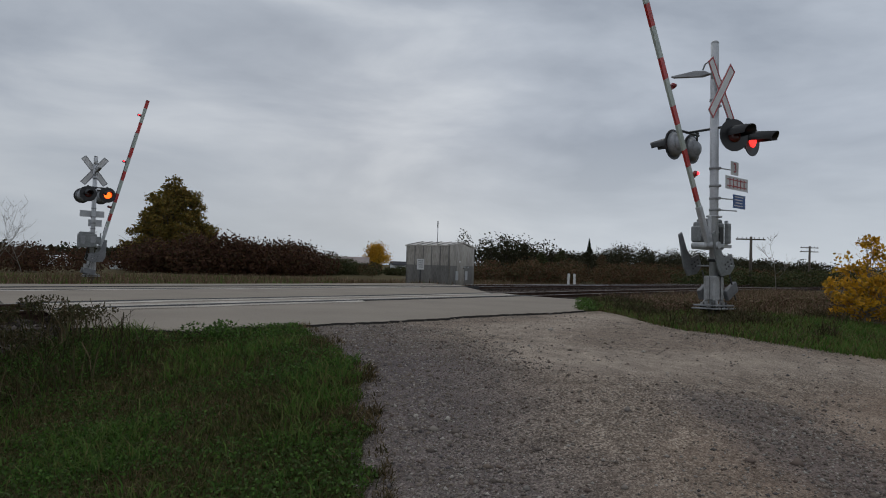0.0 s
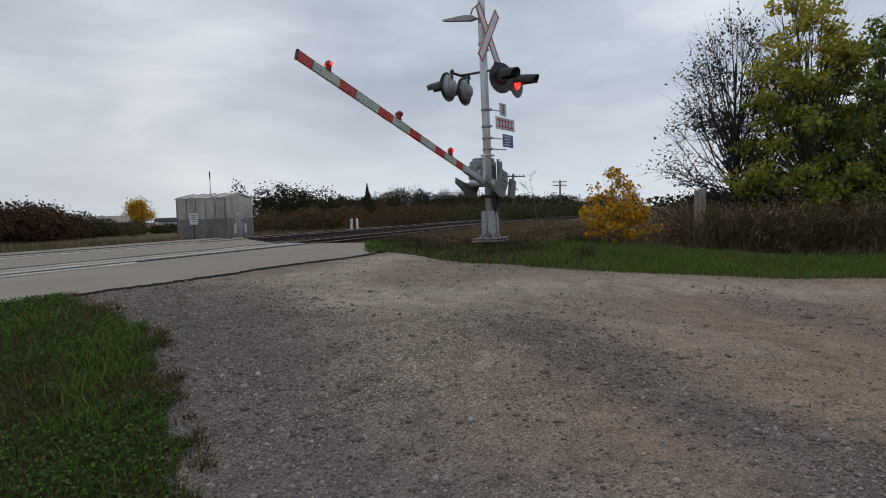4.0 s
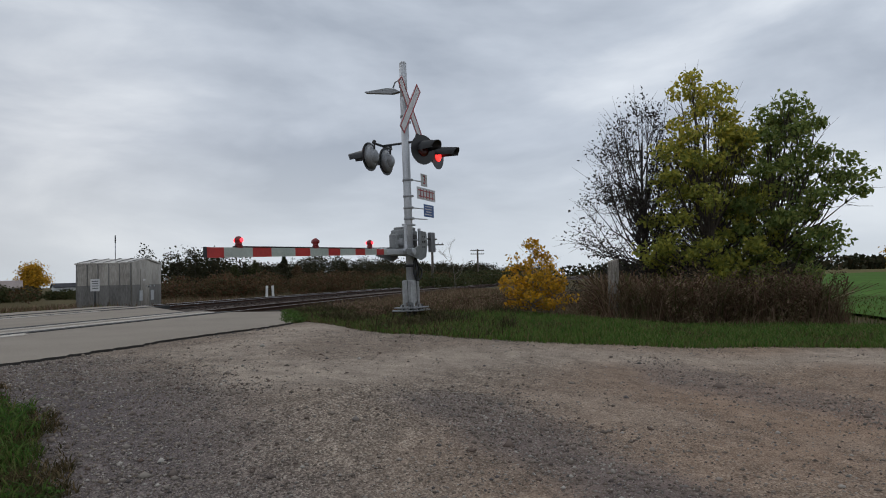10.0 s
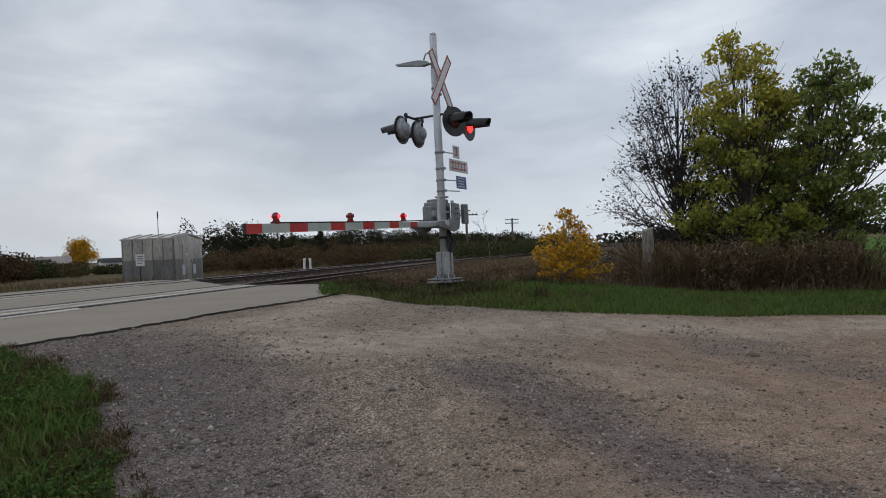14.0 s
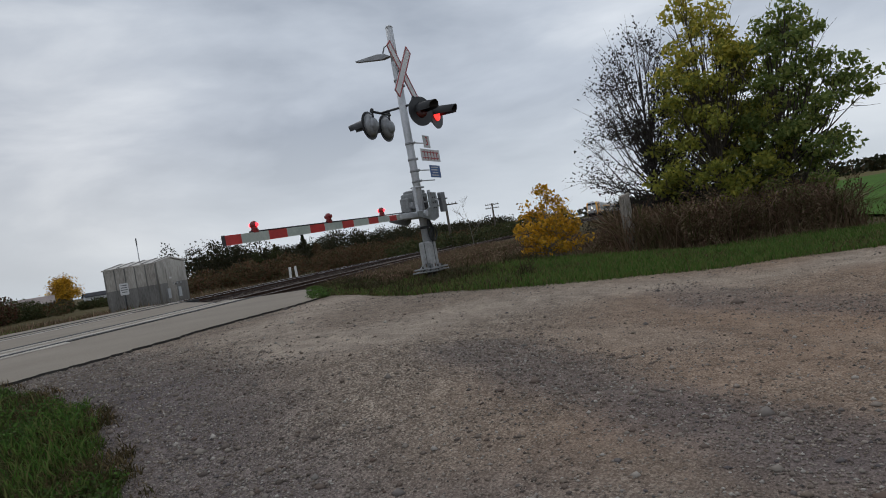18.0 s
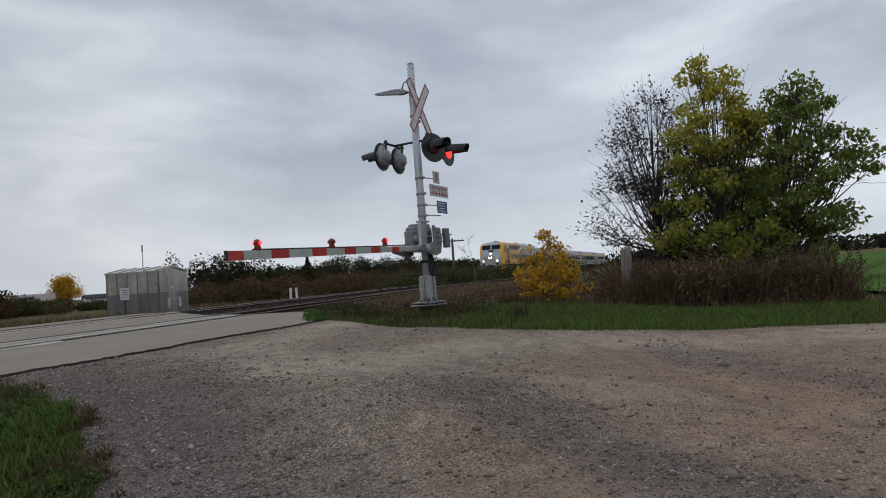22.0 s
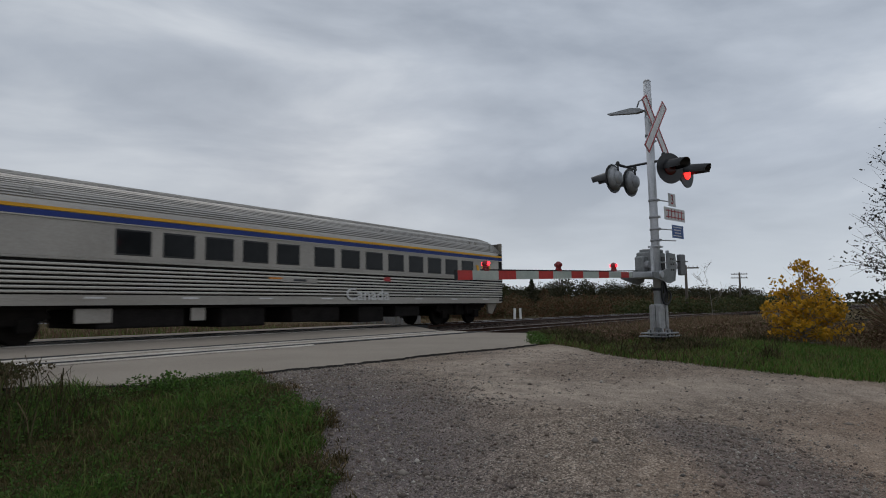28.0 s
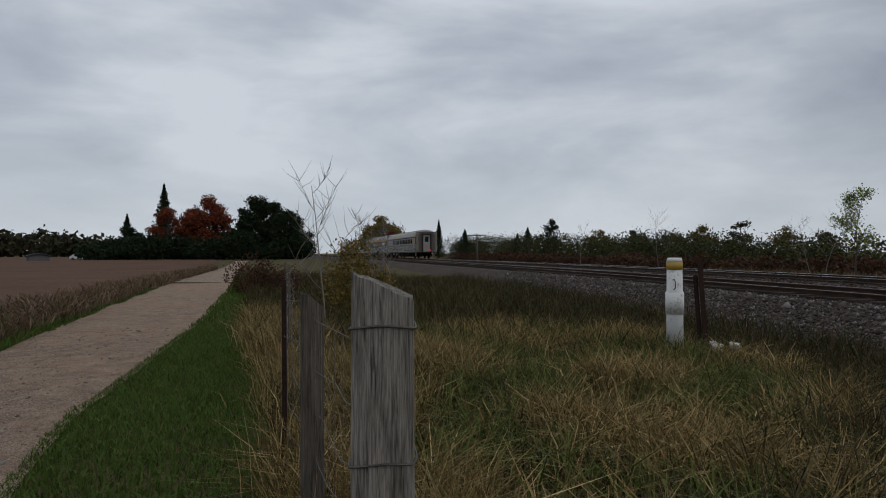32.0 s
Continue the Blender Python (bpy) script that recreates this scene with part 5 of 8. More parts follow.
        part("hatch_rim", boxed(-half + 0.685, s * (hw + 0.006), 2.49, 0.6, 0.01, 0.74, bevel=0.004), M["under"], rdoor)
        plate("number_plate_strip", 1.2, -0.3, 1.62, 1.76, M["carwhite"], "pale strip under the windows with the car's number", 0.06)
        part("writing_bar", boxed(0.45, s * (hw + 0.063), 1.69, 0.55, 0.005, 0.07), M["darkgrey"], car)
        plate("reflector", 1.7, 1.2, 1.7, 1.76, M["orange"], "", 0.06)
        for x in (-half + 2.12, -half + 2.58):
            part("roof_lug", boxed(x, s * 1.33, 3.68, 0.12, 0.06, 0.14), M["stainless"], car)
        part("roof_hatch", boxed(-half + 0.8, s * 1.40, 3.58, 0.36, 0.06, 0.28, bevel=0.02), M["stainless_roof"], car)
        part("roof_hatch", boxed(half - 4.5, s * 1.42, 3.54, 0.24, 0.06, 0.16, bevel=0.02), M["stainless_roof"], car)
    if not last:
        part("diaphragm", boxed(-half - 0.14, 0, 2.4, 0.44, 2.75, 3.0, bevel=0.12), M["rubber"], car, "black folded diaphragm between the coaches")
    # underfloor gear
    part("underframe", boxed(0, 0, 0.93, 2 * half - 0.6, 2.3, 0.2), M["under"], car)
    for x, w, h in ((5.6, 2.4, 0.5), (2.4, 1.6, 0.56), (-0.6, 2.2, 0.5), (-3.4, 1.4, 0.58), (-5.6, 1.6, 0.42)):
        part("equipment_box", boxed(x, 0, 0.83 - h / 2, w, 2.55, h, bevel=0.05), M["under"], car)
    for x, w in ((6.9, 0.9), (4.0, 0.45)):
        for s in (-1, 1):
            part("equipment_door", boxed(x, s * 1.3, 0.66, w, 0.06, 0.36, bevel=0.02), M["carwhite"], car, "pale underfloor equipment door")
    for x in (half - 3.2, -half + 3.2):
        bogie(car, x, 2.6)
    for s in (-1, 1):
        part("end_bracket", prism([(-half + 0.3, 0.95), (-half + 1.25, 0.95), (-half + 1.1, 0.45), (-half + 0.75, 0.4)], 0.08, "y", s * 1.35), M["vestibule"], car, "grimy bracket by the rear truck")
    for e in (-1, 1):
        x = e * (half + 0.03)
        bm = boxed(x, 0, 2.42, 0.1, 2.7, 2.8, bevel=0.02)
        end = part("end_wall", bm, M["gangway"], car, "grimy end wall of the coach")
        part("gangway_frame", boxed(x + e * 0.2, -0.6, 2.2, 0.34, 0.14, 2.5, bevel=0.03), M["rubber"], end)
        part("gangway_frame", boxed(x + e * 0.2, 0.6, 2.2, 0.34, 0.14, 2.5, bevel=0.03), M["rubber"], end)
        part("gangway_frame", boxed(x + e * 0.2, 0, 3.5, 0.34, 1.34, 0.16, bevel=0.03), M["rubber"], end)
        part("end_door", boxed(x + e * 0.07, 0, 2.2, 0.05, 0.95, 2.3), M["carwhite"] if last else M["gangway"], end, "inner end door")
        part("end_door_window", boxed(x + e * 0.1, 0, 2.75, 0.03, 0.5, 0.75), M["glass"], end)
        for s in (-1, 1):
            part("end_rail", bent([(x + e * 0.05, s * 1.2, 1.3), (x + e * 0.16, s * 1.2, 1.4), (x + e * 0.16, s * 1.2, 2.3), (x + e * 0.05, s * 1.2, 2.4)], 0.022, 6), M["galv_dull"], end)
            part("end_hose", bent([(x, s * 0.9, 1.2), (x + e * 0.3, s * 0.95, 0.75), (x + e * 0.35, s * 0.8, 0.5)], 0.04, 6), M["rubber"], end)
            part("corner_post", boxed(x + e * 0.03, s * 1.36, 2.4, 0.12, 0.26, 2.9, bevel=0.04), M["vestibule"], end, "grimy rounded corner post")
            if last and e < 0:
                part("tail_lamp", tubed((x - 0.04, s * 1.12, 3.55), (x - 0.1, s * 1.12, 3.55), 0.09, seg=14), M["carwhite"], end)
        part("coupler", boxed(x + e * 0.3, 0, 0.85, 0.6, 0.25, 0.28, bevel=0.05), M["under"], car)
    if last:
        part("tail_marker", tubed((-half - 0.35, -0.5, 1.2), (-half - 0.42, -0.5, 1.2), 0.075, seg=14), M["taillight"], car, "red tail marker")
    return car


TRAIN = [
    (locomotive(), 10.5, 10.55),
    (coach("stainless coach with a dark teal window band and yellow stripe", teal=True), 12.9, 13.0),
    (coach("silver stainless coach with a blue stripe and wide windows", small_windows=True), 12.9, 13.0),
    (coach("stainless coach with a dark teal window band and yellow stripe", teal=True), 12.9, 13.0),
    (coach("silver fluted coach at the rear with many small windows", last=True), 12.9, 13.0),
]


# ---- growing things ----
M["bark"] = surface("grey_bark", (0.13, 0.11, 0.09), (0.06, 0.05, 0.042), rough=0.9, scale=4, fine=30, stretch=(1, 1, 0.3), bump=0.5)
M["bark_dark"] = surface("dark_grey_twigs", (0.075, 0.066, 0.06), (0.04, 0.035, 0.032), rough=0.9, scale=4, fine=30, bump=0.3)
M["bark_pale"] = surface("pale_bare_twigs", (0.26, 0.235, 0.205), (0.16, 0.145, 0.125), rough=0.9, scale=4, fine=30, bump=0.3)
M["lawn"] = island("lawn_grass", [(0.03, 0.042, 0.011), (0.05, 0.07, 0.016), (0.09, 0.11, 0.026), (0.06, 0.082, 0.02), (0.14, 0.11, 0.05), (0.045, 0.07, 0.016), (0.18, 0.125, 0.068)], 0.75, through=0.12)
M["cover"] = island("leafy_ground_cover", [(0.04, 0.08, 0.016), (0.07, 0.14, 0.028), (0.11, 0.20, 0.04), (0.055, 0.095, 0.024), (0.08, 0.11, 0.04), (0.05, 0.075, 0.018)], 0.7, through=0.22)
M["mown"] = island("mown_green_grass", [(0.042, 0.075, 0.014), (0.065, 0.115, 0.02), (0.10, 0.155, 0.028), (0.055, 0.095, 0.018), (0.13, 0.135, 0.04)], 0.75, through=0.15)
M["drygrass"] = island("dry_matted_grass", [(0.065, 0.047, 0.023), (0.11, 0.076, 0.038), (0.05, 0.045, 0.019), (0.24, 0.165, 0.09), (0.042, 0.046, 0.015), (0.085, 0.054, 0.03)], 0.8, through=0.1)
M["verge"] = island("verge_grass", [(0.045, 0.10, 0.018), (0.07, 0.15, 0.026), (0.11, 0.18, 0.04), (0.17, 0.16, 0.06), (0.09, 0.18, 0.028)], 0.75, through=0.25)
M["wild"] = island("wild_dry_grass", [(0.02, 0.022, 0.008), (0.045, 0.045, 0.014), (0.07, 0.048, 0.025), (0.16, 0.11, 0.055), (0.045, 0.03, 0.017), (0.05, 0.06, 0.017), (0.022, 0.028, 0.009)], 0.85, through=0.06)
M["longgreen"] = island("long_green_grass", [(0.04, 0.062, 0.014), (0.08, 0.115, 0.024), (0.13, 0.155, 0.038), (0.2, 0.17, 0.06), (0.024, 0.034, 0.01)], 0.75, through=0.12)
M["straw"] = island("straw_tuft", [(0.29, 0.19, 0.07), (0.09, 0.062, 0.024), (0.64, 0.46, 0.21), (0.07, 0.08, 0.02), (0.17, 0.11, 0.042), (0.40, 0.28, 0.11), (0.05, 0.036, 0.016)], 0.8, through=0.08)
M["weed"] = island("brown_weeds", [(0.06, 0.038, 0.026), (0.13, 0.075, 0.05), (0.085, 0.07, 0.03), (0.20, 0.125, 0.085), (0.07, 0.08, 0.026), (0.32, 0.225, 0.155), (0.12, 0.064, 0.046)], 0.85, through=0.15)
M["darkweed"] = island("dark_weeds", [(0.028, 0.028, 0.011), (0.05, 0.044, 0.018), (0.075, 0.052, 0.03), (0.036, 0.045, 0.015), (0.15, 0.11, 0.065)], 0.85, through=0.15)
M["leaf_green"] = island("green_leaves", [(0.11, 0.155, 0.05), (0.17, 0.22, 0.065), (0.23, 0.28, 0.08), (0.32, 0.33, 0.09)], 0.6, through=0.5)
M["leaf_olive"] = island("olive_yellow_leaves", [(0.16, 0.185, 0.045), (0.23, 0.25, 0.055), (0.31, 0.31, 0.06), (0.42, 0.38, 0.065)], 0.6, through=0.5)
M["leaf_top"] = island("yellowing_leaves", [(0.22, 0.24, 0.05), (0.40, 0.36, 0.07), (0.60, 0.49, 0.08), (0.28, 0.29, 0.055)], 0.6, through=0.4)
M["leaf_purple"] = island("dull_purple_leaves", [(0.03, 0.026, 0.025), (0.055, 0.045, 0.042), (0.045, 0.05, 0.03)], 0.7, through=0.2)
M["leaf_gold"] = island("golden_leaves", [(0.46, 0.25, 0.025), (0.62, 0.34, 0.03), (0.74, 0.43, 0.04), (0.36, 0.20, 0.03), (0.26, 0.19, 0.03)], 0.6, through=0.4)
M["leaf_autumn"] = island("autumn_mixed_leaves", [(0.08, 0.08, 0.022), (0.15, 0.12, 0.03), (0.24, 0.165, 0.036), (0.12, 0.08, 0.03), (0.30, 0.19, 0.04)], 0.65, through=0.25)
M["leaf_mix"] = island("dull_autumn_scrub", [(0.032, 0.042, 0.016), (0.05, 0.062, 0.022), (0.085, 0.065, 0.03), (0.04, 0.055, 0.02), (0.09, 0.085, 0.032)], 0.75, through=0.15)
M["leaf_dark"] = island("dark_evergreen", [(0.012, 0.02, 0.010), (0.018, 0.03, 0.012), (0.026, 0.038, 0.014)], 0.75, through=0.1)
M["leaf_far"] = island("far_wood", [(0.018, 0.024, 0.012), (0.034, 0.036, 0.018), (0.06, 0.046, 0.024), (0.028, 0.036, 0.016)], 0.8, through=0.1)
M["leaf_rust"] = island("rusty_scrub", [(0.085, 0.05, 0.032), (0.13, 0.062, 0.034), (0.075, 0.06, 0.03), (0.06, 0.062, 0.026), (0.15, 0.085, 0.045)], 0.8, through=0.15)
M["leaf_redbrown"] = island("red_brown_scrub", [(0.045, 0.024, 0.018), (0.075, 0.036, 0.024), (0.10, 0.05, 0.026), (0.05, 0.042, 0.02)], 0.8, through=0.15)
M["leaf_red"] = island("red_maple_leaves", [(0.12, 0.028, 0.018), (0.19, 0.042, 0.022), (0.25, 0.07, 0.025), (0.085, 0.03, 0.018)], 0.7, through=0.2)
M["leaf_pale"] = island("pale_willow_leaves", [(0.09, 0.105, 0.035), (0.15, 0.16, 0.06), (0.21, 0.20, 0.08), (0.06, 0.07, 0.025)], 0.6, through=0.3)


def fast(name, verts, quads, material, parent=None, smoothed=False):
    """A mesh from numpy arrays: verts (n, 3), faces (m, 3 or 4)."""
    me = bpy.data.meshes.new(name)
    verts, quads = np.asarray(verts, np.float32), np.asarray(quads, np.int32)
    m, k = quads.shape
    me.vertices.add(len(verts))
    me.vertices.foreach_set("co", verts.ravel())
    me.loops.add(m * k)
    me.loops.foreach_set("vertex_index", quads.ravel())
    me.polygons.add(m)
    me.polygons.foreach_set("loop_start", np.arange(0, m * k, k, dtype=np.int32))
    me.polygons.foreach_set("loop_total", np.full(m, k, np.int32))
    if smoothed:
        me.polygons.foreach_set("use_smooth", np.ones(m, bool))
    me.update(calc_edges=True)
    me.materials.append(material)
    ob = new(name, me)
    ob.parent = parent
    return ob


def leaf_mesh(centres, size, rng, aspect=0.55, droop=0.3, vary=0.4):
    """One folded leaf (a diamond of four points) at each centre."""
    n = len(centres)
    d = rng.normal(size=(n, 3))
    d[:, 2] -= droop
    d /= np.linalg.norm(d, axis=1)[:, None]
    s = np.cross(d, rng.normal(size=(n, 3)))
    s /= np.linalg.norm(s, axis=1)[:, None] + 1e-9
    L = (size * (1 + vary * rng.uniform(-1, 1, n)))[:, None]
    c = np.asarray(centres)
    v = np.stack([c - d * L * 0.5, c + s * L * aspect * 0.5, c + d * L * 0.5, c - s * L * aspect * 0.5], 1).reshape(-1, 3)
    return v, np.arange(4 * n).reshape(n, 4)


def grow(rng, base, h, spread, levels=3, kids=5, r0=0.12, up=0.25, first=0.25, wander=0.18, lean=(0, 0), taper=0.7):
    """Limbs as polylines with radii, and the points of the outer twigs."""
    limbs, tips = [], []

    def limb(p, d, length, r, lev):
        n = 5 if lev == 0 else 4
        pts, rr = [p.copy()], [r]
        q, e = p.copy(), d / np.linalg.norm(d)
        for i in range(n):
            e = e + rng.normal(size=3) * wander + np.array([0, 0, up * (0.35 if lev else 0.1)])
            if lev == 0:
                e[:2] += np.array(lean) * 0.25
            e /= np.linalg.norm(e)
            q = q + e * length / n
            pts.append(q.copy())
            rr.append(r * (1 - 0.75 * (i + 1) / n))
        limbs.append((np.array(pts), np.array(rr)))
        if lev >= levels - 1:
            tips.extend(pts[1:])
        if lev < levels:
            for k in range(kids if lev < 2 else 3):
                t = first + (1 - first) * (k + rng.uniform(0.2, 0.8)) / kids if lev == 0 else rng.uniform(0.25, 1.0)
                i = min(int(t * n), n - 1)
                f = t * n - i
                s = pts[i] * (1 - f) + pts[i + 1] * f
                a = rng.uniform(0, 2 * math.pi)
                side = np.array([math.cos(a), math.sin(a), rng.uniform(0.1, 0.7)])
                w = 0.75 if lev == 0 else 0.7
                nd = e * (1 - w) + side * w
                ln = (spread * (1.2 - taper * t) if lev == 0 else length * rng.uniform(0.4, 0.65))
                limb(s, nd, ln, max(0.006, rr[i] * rng.uniform(0.4, 0.6)), lev + 1)

    limb(np.array(base, float), np.array([lean[0], lean[1], 1.0]), h * 0.85, r0, 0)
    return limbs, np.array(tips)


def limb_mesh(limbs, sides=5, least=0.0):
    V, F, k = [], [], 0
    ang = np.linspace(0, 2 * math.pi, sides, endpoint=False)
    for pts, rr in limbs:
        if rr[0] < least:
            continue
        d = pts[-1] - pts[0]
        a = np.cross(d, (0.3, 0.9, 0.2))
        a /= np.linalg.norm(a) + 1e-9
        b = np.cross(d, a)
        b /= np.linalg.norm(b) + 1e-9
        for p, r in zip(pts, rr):
            V.append(p + r * (np.cos(ang)[:, None] * a + np.sin(ang)[:, None] * b))
        for i in range(len(pts) - 1):
            for j in range(sides):
                F.append((k + i * sides + j, k + i * sides + (j + 1) % sides, k + (i + 1) * sides + (j + 1) % sides, k + (i + 1) * sides + j))
        k += len(pts) * sides
    return np.concatenate(V), np.array(F)


def tree(name, label, category, base, h, spread, leaves, leaf, mat, seed, bark="bark", group="", around=0.3, tops=None, **kw):
    rng = np.random.default_rng(seed)
    top = thing(name, label, category, Matrix.Translation(base), group)
    limbs, tips = grow(rng, (0, 0, -0.15), h, spread, **kw)
    v, f = limb_mesh(limbs, 5)
    fast("trunk", v, f, M[bark], top, True)
    if leaves:
        c = tips[rng.integers(0, len(tips), leaves)] + rng.normal(size=(leaves, 3)) * around * np.array([1, 1, 0.8])
        c = c[c[:, 2] > 0.12]
        if tops:
            cut = c[:, 2] + 0.15 * c[:, 0] + rng.normal(size=len(c)) * 0.35 > tops[1]
            v, f = leaf_mesh(c[cut], leaf, rng)
            fast("crown_top", v, f, M[tops[0]], top)["label"] = "yellowing leaves at the top of the crown"
            c = c[~cut]
        v, f = leaf_mesh(c, leaf, rng)
        fast("crown", v, f, M[mat], top)
    return top


def crowned(name, label, category, base, h, env, n, rc, per, leaf, mat, seed, bark="bark", group="", r0=0.1, tops=None, extra=(), twigs=4):
    """A tree whose crown is many separate leaf clumps inside an outline env of (height share, radius), each on its own limb."""
    rng = np.random.default_rng(seed)
    top = thing(name, label, category, Matrix.Translation(base), group)
    zs, rs = [e[0] for e in env], [e[1] for e in env]
    zz = np.linspace(zs[0], zs[-1], 200)
    w = np.interp(zz, zs, rs) ** 1.4 + 0.02
    cs = []
    for i in range(n):
        f = rng.choice(zz, p=w / w.sum())
        a, q = rng.uniform(0, 2 * math.pi), math.sqrt(rng.uniform(0.08, 1.0))
        r = max(0.0, np.interp(f, zs, rs) - 0.55 * rc) * q * rng.uniform(0.82, 1.12)
        cs.append((r * math.cos(a), r * math.sin(a), f * (h - 0.5 * rc)))
    for phi, d, z in extra:
        x, y = ray(phi, d)
        cs.append((x - base[0], y - base[1], z - base[2]))
    limbs = [(np.array([(0.05 * math.sin(3 * t + seed), 0.05 * math.cos(2 * t), -0.2 + t * h * 0.8) for t in np.linspace(0, 1, 6)]), r0 * np.linspace(1, 0.25, 6))]
    leaves = []
    for c in np.array(cs):
        z0 = max(0.02 * h, c[2] * rng.uniform(0.35, 0.7))
        s0, mid = np.array([0, 0, z0]), np.array([c[0] * 0.55, c[1] * 0.55, z0 + (c[2] - z0) * 0.4])
        limbs.append((np.array([s0, mid, c]), r0 * np.array([0.34, 0.2, 0.06])))
        for k in range(twigs):
            tip = c + rng.normal(size=3) * rc * 0.75
            knee = (mid * 0.4 + c * 0.6 + tip) / 2 + rng.normal(size=3) * rc * 0.15
            limbs.append((np.array([mid * 0.4 + c * 0.6, knee, tip]), r0 * np.array([0.09, 0.06, 0.03])))
        m = int(per * rng.uniform(0.6, 1.3))
        d = rng.normal(size=(m, 3))
        d /= np.linalg.norm(d, axis=1)[:, None]
        size = rc * rng.uniform(0.7, 1.25)
        leaves.append(c + d * (rng.uniform(0.1, 1.0, m) ** 0.6)[:, None] * size * np.array([1.1, 1.1, 0.7]) + rng.normal(size=(m, 3)) * rc * 0.1)
    v, f = limb_mesh(limbs, 5)
    fast("trunk", v, f, M[bark], top, True)
    c = np.concatenate(leaves)
    c = c[c[:, 2] > 0.1]
    if tops:
        cut = c[:, 2] + rng.normal(size=len(c)) * 0.45 > tops[1]
        v, f = leaf_mesh(c[cut], leaf, rng)
        fast("crown_top", v, f, M[tops[0]], top)["label"] = "yellowing leaves at the top of the crown"
        c = c[~cut]
    v, f = leaf_mesh(c, leaf, rng)
    fast("crown", v, f, M[mat], top)
    return top


def clumps(rng, path, n, rad, tall, per, jitter=1.0, base=None):
    """Leaf places in many rounded clumps set along a line of points; denser towards each clump's outside."""
    path = np.array(path, float)
    seg = np.concatenate([[0], np.cumsum(np.linalg.norm(np.diff(path, axis=0), axis=1))])
    out = []
    for i in range(n):
        t = rng.uniform(0, seg[-1])
        p = np.array([np.interp(t, seg, path[:, k]) for k in range(path.shape[1])])
        x, y = p[0] + rng.normal() * jitter, p[1] + rng.normal() * jitter
        hh = tall * (p[2] if path.shape[1] > 2 else 1.0) * rng.uniform(0.6, 1.12)
        r = rad * rng.uniform(0.6, 1.3)
        d = rng.normal(size=(per, 3))
        d /= np.linalg.norm(d, axis=1)[:, None]
        d *= rng.uniform(0.45, 1.0, per)[:, None] ** 0.5 * (1 + 0.1 * rng.normal(size=(per, 1)))
        z0 = height1(x, y) if base is None else base
        q = np.stack([x + d[:, 0] * r, y + d[:, 1] * r, z0 + hh * (0.5 + 0.5 * d[:, 2])], 1)
        out.append(q[q[:, 2] > z0 - 0.1])
    return np.concatenate(out)


def hedge(name, label, path, n, rad, tall, per, leaf, mat, seed, jitter=1.0, category="bushes", kind="stuff", base=None):
    rng = np.random.default_rng(seed)
    c = clumps(rng, path, n, rad, tall, per, jitter, base)
    v, f = leaf_mesh(c, leaf, rng, aspect=0.75, droop=0.0)
    return tagged(fast(name, v, f, M[mat]), label, category, kind=kind)


def ray(phi, dist):
    a = radians(phi)
    return dist * math.cos(a), dist * math.sin(a)


def arc_path(phis, dist, talls=None):
    return [(*ray(p, d), t) for p, d, t in zip(phis, dist, talls or [1.0] * len(phis))]


def spot(phi, dist):
    x, y = ray(phi, dist)
    return (x, y, height1(x, y))


# trees right of the signal, behind the weeds
crowned("bare_tree", "half-bare grey tree with small dark leaves", "tree", spot(-8.7, 19.4), 6.3, [(0.04, 1.9), (0.18, 2.45), (0.42, 2.35), (0.7, 1.75), (0.9, 1.0), (1.0, 0.4)], 190, 0.42, 58, 0.08, "leaf_purple", 11, r0=0.075, twigs=9, bark="bark_dark")
crowned("box_elder", "leafy green box elder yellowing at the top", "tree", spot(-13.6, 18.0), 6.45, [(0.06, 1.5), (0.25, 1.9), (0.5, 1.55), (0.8, 1.2), (1.0, 0.5)], 150, 0.34, 125, 0.125, "leaf_olive", 23, tops=("leaf_top", 4.3), twigs=5, r0=0.09)
crowned("box_elder", "green box elder with spreading drooping limbs", "tree", spot(-18.4, 18.4), 5.7, [(0.08, 1.3), (0.35, 1.55), (0.62, 1.6), (0.85, 1.1), (1.0, 0.4)], 100, 0.32, 125, 0.13, "leaf_green", 38, twigs=5, r0=0.09, extra=[(-23.0, 18.2, 3.1), (-24.2, 18.0, 2.6), (-22.3, 18.6, 3.6), (-23.7, 18.3, 3.4), (-22.6, 17.9, 2.6), (-21.7, 18.5, 4.4), (-22.3, 18.2, 1.7), (-21.8, 18.0, 1.3), (-19.9, 18.2, 5.0), (-20.6, 18.4, 4.7), (-24.4, 18.2, 3.0), (-23.4, 18.0, 2.9)])
crowned("box_elder", "green box elder at the edge of the field", "tree", spot(-32.4, 25.0), 5.8, [(0.2, 1.2), (0.5, 2.2), (0.8, 1.7), (1.0, 0.6)], 40, 0.62, 260, 0.15, "leaf_green", 41)
crowned("golden_shrub", "golden-leaved shrub at the edge of the grass", "shrub", (15.35, 0.2, height1(15.35, 0.2)), 1.75, [(0.02, 0.75), (0.25, 0.95), (0.5, 0.85), (0.75, 0.6), (0.92, 0.35), (1.0, 0.15)], 95, 0.19, 46, 0.085, "leaf_gold", 53, bark="bark_pale", r0=0.03, twigs=3)
tree("golden_tree", "small golden conical tree far across the field", "tree", spot(-26.8, 150), 9.5, 2.2, 3500, 0.5, "leaf_gold", 59, kids=12, levels=2, r0=0.2, up=0.4, first=0.1, around=0.5)
